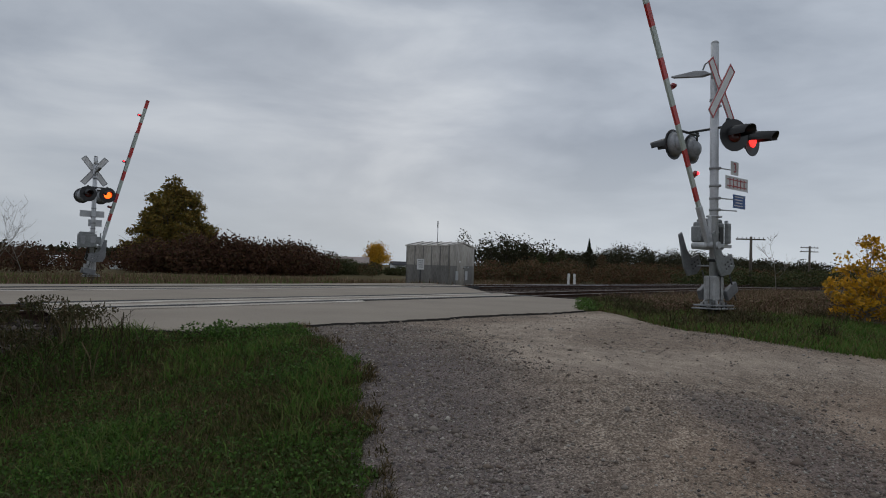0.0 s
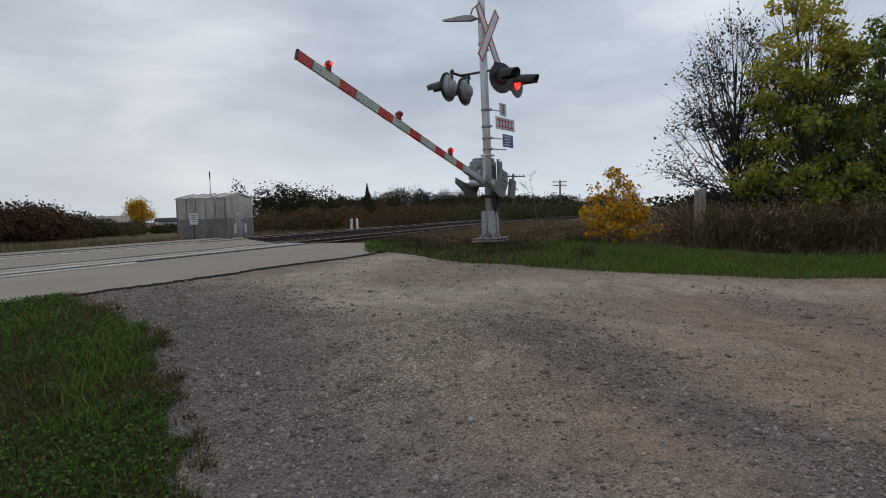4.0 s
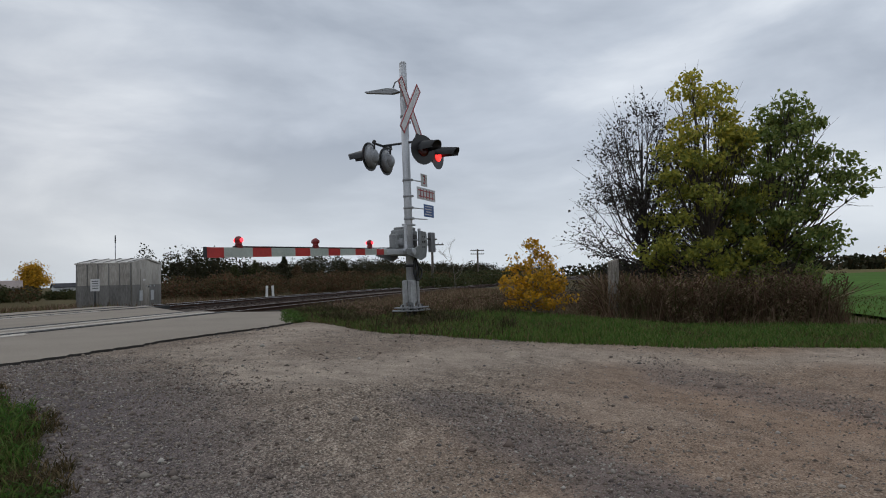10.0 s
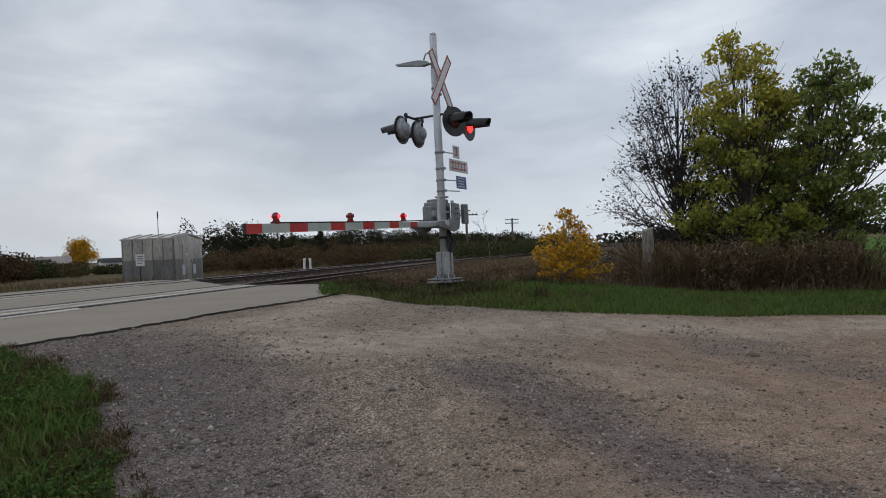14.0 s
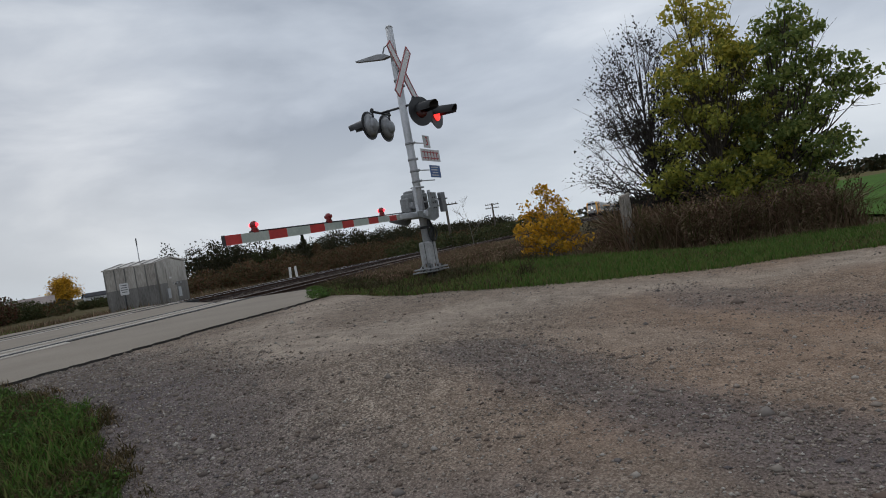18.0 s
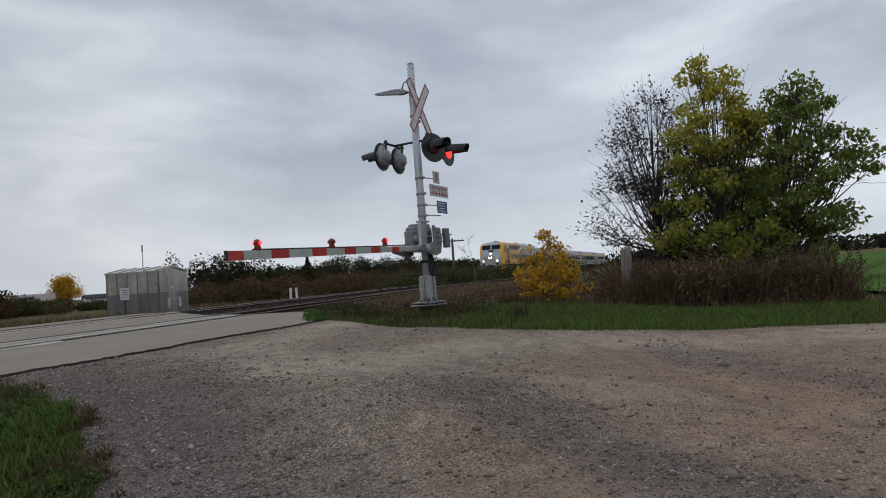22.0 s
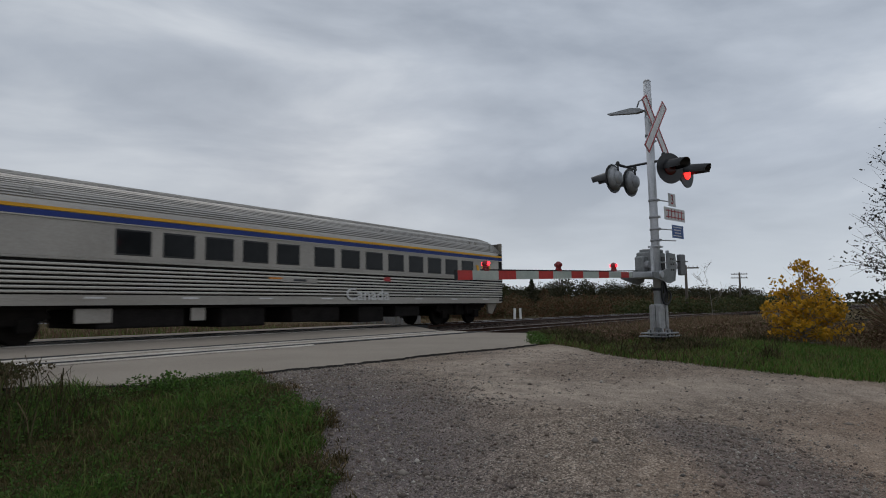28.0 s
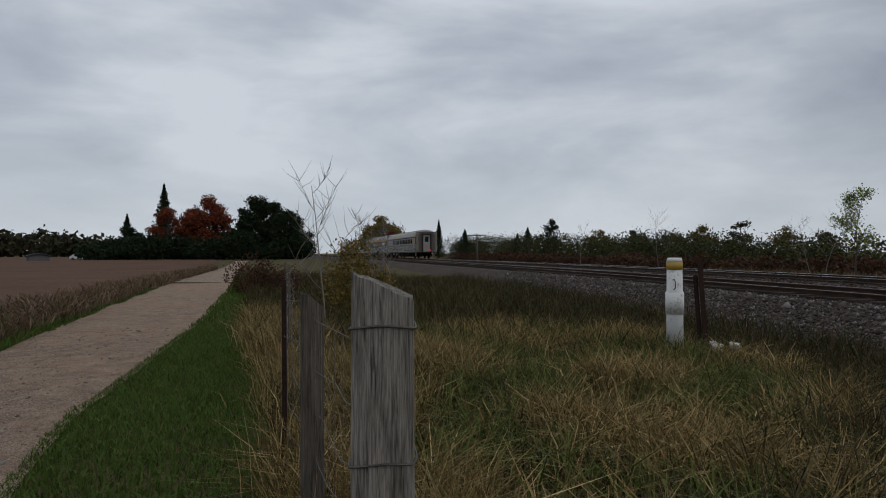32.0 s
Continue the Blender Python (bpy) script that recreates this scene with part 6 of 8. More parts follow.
# trees beyond the crossing
crowned("autumn_tree", "broad autumn tree, dark green turning yellow-brown", "tree", spot(57.3, 92), 12.4, [(0.0, 5.6), (0.15, 6.5), (0.4, 5.8), (0.65, 4.4), (0.85, 2.7), (1.0, 0.9)], 250, 0.95, 170, 0.36, "leaf_autumn", 61, r0=0.3)
tree("yellow_tree", "round yellow tree beside the far farm building", "tree", spot(40.4, 200), 7.6, 3.4, 6000, 0.5, "leaf_gold", 67, kids=10, levels=2, r0=0.3, up=0.2, first=0.05, around=0.9)
tree("slender_tree", "slender tree with pale sparse leaves leaning over the scrub", "tree", spot(94.2, 43), 9.3, 3.0, 6500, 0.2, "leaf_pale", 71, kids=9, levels=3, r0=0.14, up=0.35, first=0.12, around=0.3, lean=(0.05, 0))
tree("umbrella_tree", "small flat-topped tree beyond the scrub", "tree", spot(78.4, 120), 4.6, 3.0, 1800, 0.4, "leaf_dark", 73, kids=7, levels=2, r0=0.15, up=0.0, first=0.6, around=0.45)
tree("birch", "thin birch with sparse leaves above the scrub", "tree", spot(140.3, 46), 6.2, 1.7, 1900, 0.13, "leaf_green", 79, kids=8, levels=3, r0=0.06, up=0.4, first=0.2, around=0.16)
for phi, d, h, s in ((142.3, 45, 5.2, 81), (128.3, 45, 7.4, 82), (126.5, 48, 6.4, 83), (143.2, 47, 4.4, 84), (154.4, 60, 5.8, 85), (-177.9, 13.2, 3.6, 86), (177.6, 14.0, 2.7, 87), (176.4, 16.5, 2.6, 88), (160.8, 70, 5.2, 93), (7.4, 42, 3.5, 89), (69.4, 44, 5.0, 90), (71.2, 43, 4.6, 91), (67.4, 46, 4.2, 92), (70.3, 46, 4.8, 94), (73.0, 44, 4.6, 95)):
    tree("bare_sapling", "leafless pale sapling among the weeds", "sapling", spot(phi, d), h, h * 0.36, 0, 0.1, "leaf_olive", s, bark="bark_pale", group="bare saplings", kids=8, levels=2, r0=0.009 * h ** 0.5 + 0.004, up=0.5, first=0.25, wander=0.12)

# hedgerows, scrub and woods in the distance
hedge("scrub_far_bank", "red-brown scrub on the far side of the tracks", arc_path([130, 112, 98, 84, 72, 64], [60, 52, 50, 56, 66, 72], [1.0, 0.9, 0.8, 0.9, 1.25, 1.2]), 190, 1.9, 2.1, 420, 0.17, "leaf_redbrown", 101, 2.2)
hedge("dark_hedge", "dark red-brown hedgerow beside the autumn tree", arc_path([59, 54, 50, 46.5], [80, 78, 80, 90], [0.95, 1.05, 1.0, 0.85]), 110, 2.2, 4.3, 480, 0.26, "leaf_redbrown", 103, 2.0)
hedge("far_wood", "dark wood along the horizon beyond the crossing", arc_path([32.6, 30, 28, 26.6, 24, 21.5, 19.5, 15, 11, 6], [150, 150, 155, 162, 182, 200, 210, 215, 190, 150], [1.15, 1.15, 1.12, 0.72, 0.8, 0.85, 1.22, 1.1, 0.8, 0.5]), 360, 3.4, 7.9, 420, 0.42, "leaf_far", 105, 4)
hedge("far_wood_left", "dark treeline behind the white house", arc_path([74, 66, 60, 46, 43], [210, 205, 205, 200, 230], [0.9, 0.8, 0.7, 0.7, 0.5]), 90, 5, 6.0, 200, 0.9, "leaf_far", 106, 4)
hedge("rust_scrub", "rust-coloured scrub beyond the tracks", arc_path([32, 27, 22, 17, 12, 8], [75, 78, 82, 90, 95, 95], [0.8, 1.1, 0.85, 1.15, 1.0, 0.9]), 150, 1.7, 2.6, 420, 0.2, "leaf_rust", 107, 4)
hedge("field_scrub", "low dark scrub before the barn and the yellow tree", arc_path([47, 44.5, 43, 40, 36, 33], [92, 96, 104, 108, 104, 96], [1.8, 1.35, 0.62, 0.62, 0.7, 0.6]), 90, 1.5, 2.0, 360, 0.24, "leaf_mix", 108, 2.0)
for k, (phi, d, h, r, mat) in enumerate(((27.5, 140, 7.2, 1.6, "leaf_far"), (26.1, 132, 5.6, 1.7, "leaf_mix"), (25.3, 140, 6.0, 1.3, "leaf_far"), (24.5, 135, 6.6, 1.5, "leaf_mix"), (23.4, 138, 5.4, 1.8, "leaf_far"), (22.2, 150, 8.2, 1.2, "leaf_far"), (21.0, 140, 5.2, 1.9, "leaf_rust"), (30.6, 140, 7.9, 1.9, "leaf_far"), (29.2, 140, 8.0, 1.6, "leaf_far"))):
    crowned("field_tree", "small tree standing above the far scrub" if mat != "leaf_far" else "small dark tree standing above the far scrub", "tree", spot(phi, d), h, [(0.25, 0.5 * r), (0.5, r), (0.75, 0.8 * r), (1.0, 0.25 * r)], 26, 0.36 * r, 110, 0.24, mat, 140 + k, r0=0.1)
hedge("green_scrub", "green and rusty bushes beside the right-hand track", arc_path([13, 9, 6, 3, 0], [62, 66, 72, 82, 90], [0.7, 0.8, 0.8, 0.9, 0.9]), 46, 1.7, 2.5, 420, 0.2, "leaf_mix", 109, 3)
hedge("horizon_wood_right", "thin treeline on the horizon across the green field", arc_path([-4, -12, -20, -30, -45, -60], [380, 380, 390, 380, 380, 380]), 150, 8, 7.5, 90, 2.2, "leaf_far", 111, 6)
hedge("hedge_left", "dark leafy hedgerow along the tracks", arc_path([138, 146, 152, 158, 163, 168, 172], [62, 66, 76, 92, 105, 130, 150], [0.85, 1.0, 1.15, 1.15, 1.35, 1.5, 1.5]), 200, 2.3, 3.5, 440, 0.22, "leaf_mix", 113, 2.2)
hedge("hedge_left_scrub", "low rusty scrub in front of the hedgerow", arc_path([132, 140, 150, 158, 166, 171], [52, 54, 62, 74, 92, 115], [0.8, 0.8, 0.9, 0.9, 1, 1]), 90, 1.5, 1.7, 200, 0.3, "leaf_redbrown", 115, 1.4)
hedge("farm_wood", "dark trees round the farm at the end of the lane", arc_path([-158.5, -162, -166, -170, -174], [185, 185, 180, 175, 170], [0.6, 0.8, 0.8, 1.0, 0.9]), 90, 4.0, 7.5, 420, 0.6, "leaf_dark", 117, 3)
hedge("horizon_wood_left", "low wood on the horizon beyond the ploughed field", arc_path([-120, -135, -148, -156, -160], [420, 420, 400, 380, 360], [0.9, 0.9, 1.0, 1.0, 0.8]), 170, 10, 13.0, 110, 2.4, "leaf_far", 119, 8)
hedge("lane_bush", "reddish-brown bush beside the lane", arc_path([-170.9, -172.4, -174.0], [27, 25, 24], [0.9, 1.1, 0.9]), 16, 0.5, 1.35, 420, 0.07, "leaf_redbrown", 121, 0.35)
hedge("fence_bush", "low green-brown bush on the fence line", arc_path([-179.6, 178.6], [14.5, 15]), 9, 0.5, 1.75, 620, 0.06, "leaf_autumn", 123, 0.4)
for phi, d, h, r, n, mat, sd, lab in ((-167.0, 190, 18.0, 7.0, 80, "leaf_red", 131, "big red maple by the farm"), (-164.2, 186, 14.5, 4.3, 46, "leaf_red", 133, "russet maple by the farm"), (-171.3, 178, 18.2, 6.2, 80, "leaf_dark", 134, "broad dark pine by the farm"), (-173.6, 172, 13.0, 5.6, 60, "leaf_dark", 135, "lower dark pine by the farm"), (-161.4, 190, 9.5, 4.0, 40, "leaf_dark", 136, "low dark tree by the farm"), (178.3, 150, 10.4, 4.6, 60, "leaf_autumn", 137, "dark autumn tree at the end of the line"), (177.4, 140, 6.6, 2.6, 30, "leaf_red", 138, "small orange-red tree by the line")):
    crowned("maple" if "maple" in lab else "field_tree", lab, "tree", spot(phi, d), h, [(0.05, 0.8 * r), (0.3, 1.2 * r), (0.6, 1.1 * r), (0.85, 0.75 * r), (1.0, 0.25 * r)], int(1.3 * n), 0.3 * r, 190, 0.085 * r + 0.1, mat, sd, r0=0.3)
for k, (phi, d, h, r, mat) in enumerate(((163.4, 105, 5.6, 2.2, "leaf_dark"), (159.4, 100, 4.6, 2.4, "leaf_autumn"), (156.1, 96, 4.3, 2.0, "leaf_dark"), (151.2, 90, 4.0, 2.4, "leaf_autumn"), (148.2, 86, 4.7, 2.0, "leaf_far"), (145.0, 82, 3.6, 2.2, "leaf_autumn"), (142.4, 80, 3.4, 1.8, "leaf_far"), (153.3, 95, 3.8, 2.0, "leaf_autumn"))):
    crowned("hedgerow_tree", "small dark tree standing out of the hedgerow", "tree", spot(phi, d), h * 1.3, [(0.1, 0.8 * r), (0.4, r), (0.75, 0.7 * r), (1.0, 0.2 * r)], 34, 0.3 * r, 120, 0.26, mat, 160 + k, r0=0.12)


def conifer(label, base, h, r, seed, mat="leaf_dark"):
    rng = np.random.default_rng(seed)
    top = thing("conifer", label, "conifer", Matrix.Translation(base), "conifers")
    part("trunk", tubed((0, 0, -0.2), (0, 0, h), 0.018 * h, 0.02, seg=7), M["bark"], top)
    n = 5200
    t = rng.uniform(0.05, 1.0, n) ** 0.8
    tier = np.round(t * 24) / 24 + rng.normal(size=n) * 0.012
    a = rng.uniform(0, 2 * math.pi, n)
    rad = r * np.clip(1.02 - tier, 0.02, 1) * rng.uniform(0.2, 1.0, n) * (0.8 + 0.3 * np.sin(a * 3 + np.round(t * 24) * 2.4))
    c = np.stack([rad * np.cos(a), rad * np.sin(a), h * tier - 0.18 * rad + rng.normal(size=n) * 0.12 * h / 13], 1)
    v, f = leaf_mesh(c, 0.032 * h, rng, 0.45, 0.2)
    fast("foliage", v, f, M[mat], top)


for phi, d, h, r, s in ((-163.9, 200, 20.5, 6.5, 141), (-161.2, 195, 12.0, 4.5, 144), (166.3, 118, 5.0, 3.0, 145), (165.4, 116, 6.0, 3.2, 146), (164.6, 118, 4.6, 3.0, 147), (170.9, 125, 6.0, 3.6, 148), (22.1, 190, 10.5, 2.6, 149), (173.2, 130, 8.0, 2.0, 150)):
    conifer("dark spruce standing above the other trees", spot(phi, d), h, r, s)


# ---- grass, weeds, stones ----
def blades(name, label, pts, tall, wide, mat, seed, bend=0.35, vary=0.5, category="grass", heads=0.0):
    """Two-piece blades, each bending its own way."""
    rng = np.random.default_rng(seed)
    n = len(pts)
    p = np.asarray(pts)
    z = height(p[:, 0], p[:, 1]) - 0.02
    base = np.stack([p[:, 0], p[:, 1], z], 1)
    a = rng.uniform(0, 2 * math.pi, n)
    d = np.stack([np.cos(a), np.sin(a), np.zeros(n)], 1)
    b = rng.uniform(0, 2 * math.pi, n)
    s = np.stack([np.cos(b), np.sin(b), np.zeros(n)], 1)
    L = (np.asarray(tall) * (1 + vary * rng.uniform(-1, 1, n)))[:, None]
    w = (wide * (1 + 0.4 * rng.uniform(-1, 1, n)))[:, None]
    k = (bend * rng.uniform(0.2, 1.4, n))[:, None]
    mid = base + d * L * k * 0.3 + np.array([0, 0, 1]) * L * 0.55
    tip = base + d * L * k + np.array([0, 0, 1]) * L * (1 - 0.3 * k)
    v = np.stack([base - s * w, base + s * w, mid + s * w * 0.8, mid - s * w * 0.8, tip + s * w * (0.12 + heads), tip - s * w * (0.12 + heads)], 1).reshape(-1, 3)
    i = np.arange(n)[:, None] * 6
    f = np.concatenate([i + np.array([0, 1, 2, 3]), i + np.array([3, 2, 4, 5])], 0)
    return tagged(fast(name, v, f, M[mat]), label, category, kind="stuff")


def scatter(rng, n, x0, x1, y0, y1, keep):
    out = []
    while sum(len(o) for o in out) < n:
        p = np.stack([rng.uniform(x0, x1, n * 2), rng.uniform(y0, y1, n * 2)], 1)
        out.append(p[keep(p[:, 0], p[:, 1])])
    return np.concatenate(out)[:n]


def off_line(x, y):
    return y - np.interp(x, _us, _ns)


PAVED = [(4.2, 8.2), (4.6, 7.8), (4.9, 7.25), (5.25, 6.85), (6.05, 6.42), (7.2, 6.25), (8.7, 6.1), (11.4, 5.65), (13.2, 5.4), (14.2, 5.45), (18.0, 7.3), (24.5, 14), (25.4, 19.6), (16.5, 21.2), (7.6, 19.6), (6.1, 16.3), (5.0, 11.8)]


def open_ground(x, y, edge=0.0):
    d, _, _ = edge_near(GRAVEL, x, y)
    return ~(inside(GRAVEL, x, y) & (d > edge)) & ~inside(PAVED, x, y) & (off_line(x, y) < -8.3)


rng = np.random.default_rng(7)
def wave(x, y, k=1.0, p=0.0):
    """A slow uneven field between about -1 and 1, for patches and ragged edges."""
    return (np.sin(1.9 * k * x + 1.3 * np.sin(1.1 * k * y + p)) + np.sin(2.3 * k * y + 1.7 * np.sin(0.9 * k * x + 2 * p)) + np.sin(5.1 * k * x + 4.3 * k * y + p) * 0.6) / 2.6


def patch_edge(x, y):
    d, _, _ = edge_near(GRAVEL, x, y)
    ins = inside(GRAVEL, x, y)
    return ~(ins & (d > 0.06 + 0.16 * wave(x, y, 2.1) ** 2)) & ~inside(PAVED, x, y) & (off_line(x, y) < -8.3) & (x > 0.3 + 0.35 * (y - 2))


def some(rng, keep, share):
    """Keeps more of the points where share(x, y) is high."""
    return lambda x, y: keep(x, y) & (rng.uniform(size=x.shape) < share(x, y))


dryness = lambda x, y: np.clip(0.5 + 0.55 * wave(x, y, 0.8, 1.0) + 0.42 * (4.1 - x) + 0.16 * (y - 4) + 0.18, 0.08, 1.0)
blades("lawn", "short green grass on the corner by the gravel", scatter(rng, 60000, 0.2, 7.2, 0.9, 8.0, some(rng, patch_edge, lambda x, y: 1.1 - 0.8 * dryness(x, y))), 0.065, 0.0042, "lawn", 201, 0.9)
blades("dry_grass", "matted brown dry grass in the corner", scatter(rng, 46000, 0.2, 7.2, 0.9, 8.0, some(rng, patch_edge, dryness)), 0.06, 0.0036, "drygrass", 231, 1.1)
blades("lawn_tufts", "coarser green tufts in the corner grass", scatter(rng, 7000, 0.8, 7.0, 1.5, 8.3, some(rng, patch_edge, lambda x, y: np.clip(wave(x, y, 1.6, 2.0), 0.03, 1))), 0.14, 0.0055, "verge", 202, 0.8)
cp = scatter(rng, 34000, 0.6, 7.2, 0.9, 8.0, some(rng, patch_edge, lambda x, y: np.clip(0.25 + 0.9 * wave(x, y, 1.3, 0.4), 0.04, 1.0)))
cz = height(cp[:, 0], cp[:, 1]) + rng.uniform(0.005, 0.075, len(cp))
v, f = leaf_mesh(np.column_stack([cp, cz]), 0.024, rng, aspect=0.8, droop=0.0)
tagged(fast("ground_cover", v, f, M["cover"]), "small round-leaved weeds among the grass", "weeds", kind="stuff")
eg = lambda x, y: (edge_near(GRAVEL, x, y)[0] < 0.28) & ~inside(PAVED, x, y) & (x > 0.8) & (y > 0.8)
blades("edge_weeds", "brownish straggling weeds along the edge of the gravel", scatter(rng, 5500, 0.8, 7.2, 0.9, 7.6, some(rng, eg, lambda x, y: np.clip(wave(x, y, 2.7, 0.7), 0.03, 1))), 0.085, 0.005, "drygrass", 232, 0.9)
vg = lambda x, y: open_ground(x, y, 0.12) & (x > 9.5) & (x < 14.9 + 0.25 * np.abs(np.sin(y * 2.1)) + np.where(y > 1.5, (y - 1.5) * 0.9, 0))
weedy = lambda x, y: np.clip(0.10 + 0.5 * smooth(0.3, 2.4, y + 0.4 * wave(x, y, 0.9)) + 0.5 * np.maximum(0, wave(x, y, 1.1, 0.8)), 0, 0.75)
blades("verge", "green grass verge along the gravel", scatter(rng, 64000, 9.8, 20, -14, 7.5, some(rng, vg, lambda x, y: 1.08 - weedy(x, y))), 0.10, 0.007, "verge", 203, 0.7)
blades("verge_weeds", "brown and dull green weeds round the foot of the signal", scatter(rng, 26000, 9.8, 20, -6, 7.5, some(rng, vg, lambda x, y: 0.7 * weedy(x, y))), 0.09, 0.006, "drygrass", 235, 0.8, 0.6)
blades("verge_weeds", "taller dark weeds on the verge by the signal", scatter(rng, 4600, 10.5, 20, 0.5, 7.5, some(rng, vg, lambda x, y: weedy(x, y) * np.clip(wave(x, y, 1.4, 1.9), 0.02, 1))), 0.17, 0.007, "darkweed", 236, 0.7, 0.6, heads=0.7)


def tufts(rng, n, per, x0, x1, y0, y1, keep, r):
    c = scatter(rng, n, x0, x1, y0, y1, keep)
    return np.repeat(c, per, 0) + rng.normal(size=(n * per, 2)) * r


def verge_edge(x):
    """Where the mown strip beside the lane ends and the wild grass begins."""
    return np.interp(x, [-48, -32, -13.4, -7.6, -4.6, -2.0], [-7.6, -5.1, -2.1, -0.75, -0.35, 0.05])


lv = lambda x, y: open_ground(x, y, 0.10) & (y < verge_edge(x) + 0.12 * wave(x, y, 2.0))
blades("lane_verge", "mown green grass between the lane and the fence", scatter(rng, 42000, -14, -1.6, -3.2, 0.1, lv), 0.06, 0.0048, "mown", 204, 0.8)
blades("lane_verge", "green grass running on beside the lane", scatter(rng, 16000, -48, -14, -9, -0.5, lambda x, y: open_ground(x, y, 0.1) & (y < verge_edge(x))), 0.09, 0.012, "mown", 205, 0.6)
wildz = lambda x, y: open_ground(x, y, -0.2) & ((off_line(x, y) < -9.1) | (x > -2.5)) & (x < 0.3 + 0.35 * (y - 2)) & (y > np.where(x < -2, verge_edge(x), 0.35))
blades("wild_grass", "tall mixed wild grass by the fence", scatter(rng, 44000, -10, 2.0, -1.2, 8.2, wildz), 0.27, 0.0062, "wild", 206, 0.75, 0.6)
blades("wild_grass", "tall mixed wild grass along the track", scatter(rng, 30000, -40, -9, -6, 8.2, wildz), 0.46, 0.009, "wild", 207, 0.8, 0.6)
blades("straw_tufts", "bleached dry grass along the old fence", tufts(rng, 170, 70, -15, -2.1, -2.3, 0.9, lambda x, y: wildz(x, y) & (y < verge_edge(x) + 1.1), 0.12), 0.46, 0.0036, "straw", 234, 0.9, 0.4)
blades("dark_weeds", "dark seed-headed weeds at the foot of the ballast", scatter(rng, 20000, -30, 6.5, 4.5, 9.0, lambda x, y: wildz(x, y) & (off_line(x, y) > -12.6) | open_ground(x, y, -0.5) & (x > 0) & (x < 4.4) & (y > 6.6)), 0.3, 0.006, "darkweed", 208, 0.6, 0.6, heads=0.8)


blades("straw_tufts", "arching tufts of dry straw-coloured grass", tufts(rng, 390, 44, -13, 1.2, 0.3, 7.4, lambda x, y: wildz(x, y) & (rng.uniform(size=x.shape) < np.clip(1.6 * wave(x, y, 1.15, 0.3) + 0.05, 0.03, 1)) & (off_line(x, y) < -11.0) & (y < 0.2 - 0.84 * x), 0.085), 0.5, 0.0062, "straw", 209, 0.95, 0.35)
blades("straw_tufts", "bleached straw heads before the marker post", tufts(rng, 80, 40, -6.0, -1.6, 1.8, 4.6, wildz, 0.10), 0.46, 0.0066, "straw", 233, 1.0, 0.35)
blades("green_tuft", "arching tufts of long green grass", tufts(rng, 190, 46, -12, 0.8, 0.3, 6.8, lambda x, y: wildz(x, y) & (wave(x, y, 1.15, 0.3) < -0.05) & (off_line(x, y) < -11.4) & (y < 0.2 - 0.84 * x), 0.085), 0.46, 0.0078, "longgreen", 210, 0.95, 0.35)
blades("dark_weeds", "dark brown and green weeds between the gravel and the track", scatter(rng, 30000, -7, 2.6, 1.6, 8.6, lambda x, y: wildz(x, y) & (y > -0.6 - 0.84 * x)), 0.38, 0.0055, "darkweed", 238, 0.7, 0.6, heads=0.5)
blades("tan_stems", "tan seed stalks among the dark weeds", tufts(rng, 70, 18, -2.5, 2.4, 3.2, 7.4, wildz, 0.2), 0.42, 0.002, "straw", 239, 0.5, 0.5, heads=0.9)
bank = lambda x, y: (off_line(x, y) < -8.4) & ~inside(PAVED, x, y) & (x > 14.6 + np.where(y > 1.5, (y - 1.5) * 0.8, 0)) & ~((y < -8) & (x > 24)) & (y > -6.6)
blades("bank_weeds", "brown weeds and goldenrod on the bank", scatter(rng, 40000, 14.5, 42, -6.8, 9, bank), 0.17, 0.006, "weed", 211, 0.8, 0.7, heads=1.0)
blades("tall_weeds", "tall brown weeds below the trees", scatter(rng, 12000, 15.2, 19.5, -6.5, -1.4, bank), 0.75, 0.008, "weed", 212, 0.75, 0.65, heads=1.4)
hedge("weed_thicket", "thicket of brown seed heads below the trees", [(16.9, -1.2, 0.3), (16.6, -2.2, 0.75), (16.2, -3.4, 1.05), (16.6, -6.0, 0.95)], 84, 0.36, 1.25, 420, 0.045, "weed", 213, 0.55)
hedge("weed_thicket", "thicket of rusty weeds behind the signal", [(17.5, 4.8, 0.6), (19, 2.5, 0.9), (20, 0, 1.0)], 40, 0.4, 0.34, 300, 0.05, "weed", 214, 0.7)
blades("far_verge", "green grass beyond the crossing", scatter(rng, 12000, 4, 34, 18, 46, lambda x, y: (off_line(x, y) > 2.9) & ~inside(PAVED, x, y)), 0.2, 0.014, "verge", 237, 0.6)
farw = lambda x, y: (off_line(x, y) > 3.4) & ~inside(PAVED, x, y)
blades("far_bank_grass", "dry brown grass beyond the far track", scatter(rng, 34000, -50, 60, 14, 46, lambda x, y: farw(x, y) & (off_line(x, y) < 24)), 0.36, 0.014, "weed", 215, 0.4, 0.6)
blades("field_edge_weeds", "rusty weeds between the lane and the ploughed field", scatter(rng, 8000, -70, -8, -20, -5.2, lambda x, y: (y < -6.35 + 0.125 * (x + 15)) & (y > -8.6 + 0.125 * (x + 15)) & ~inside(GRAVEL, x, y) & (wave(x, y, 0.35, 0.5) > -0.45)), 0.42, 0.012, "weed", 216, 0.9, 0.6, heads=0.9)
blades("lane_far_verge", "green strip on the field side of the lane", scatter(rng, 15000, -50, -8, -15, -5.2, lambda x, y: (y > -6.5 + 0.125 * (x + 15)) & ~inside(GRAVEL, x, y)), 0.13, 0.012, "mown", 217, 0.5)
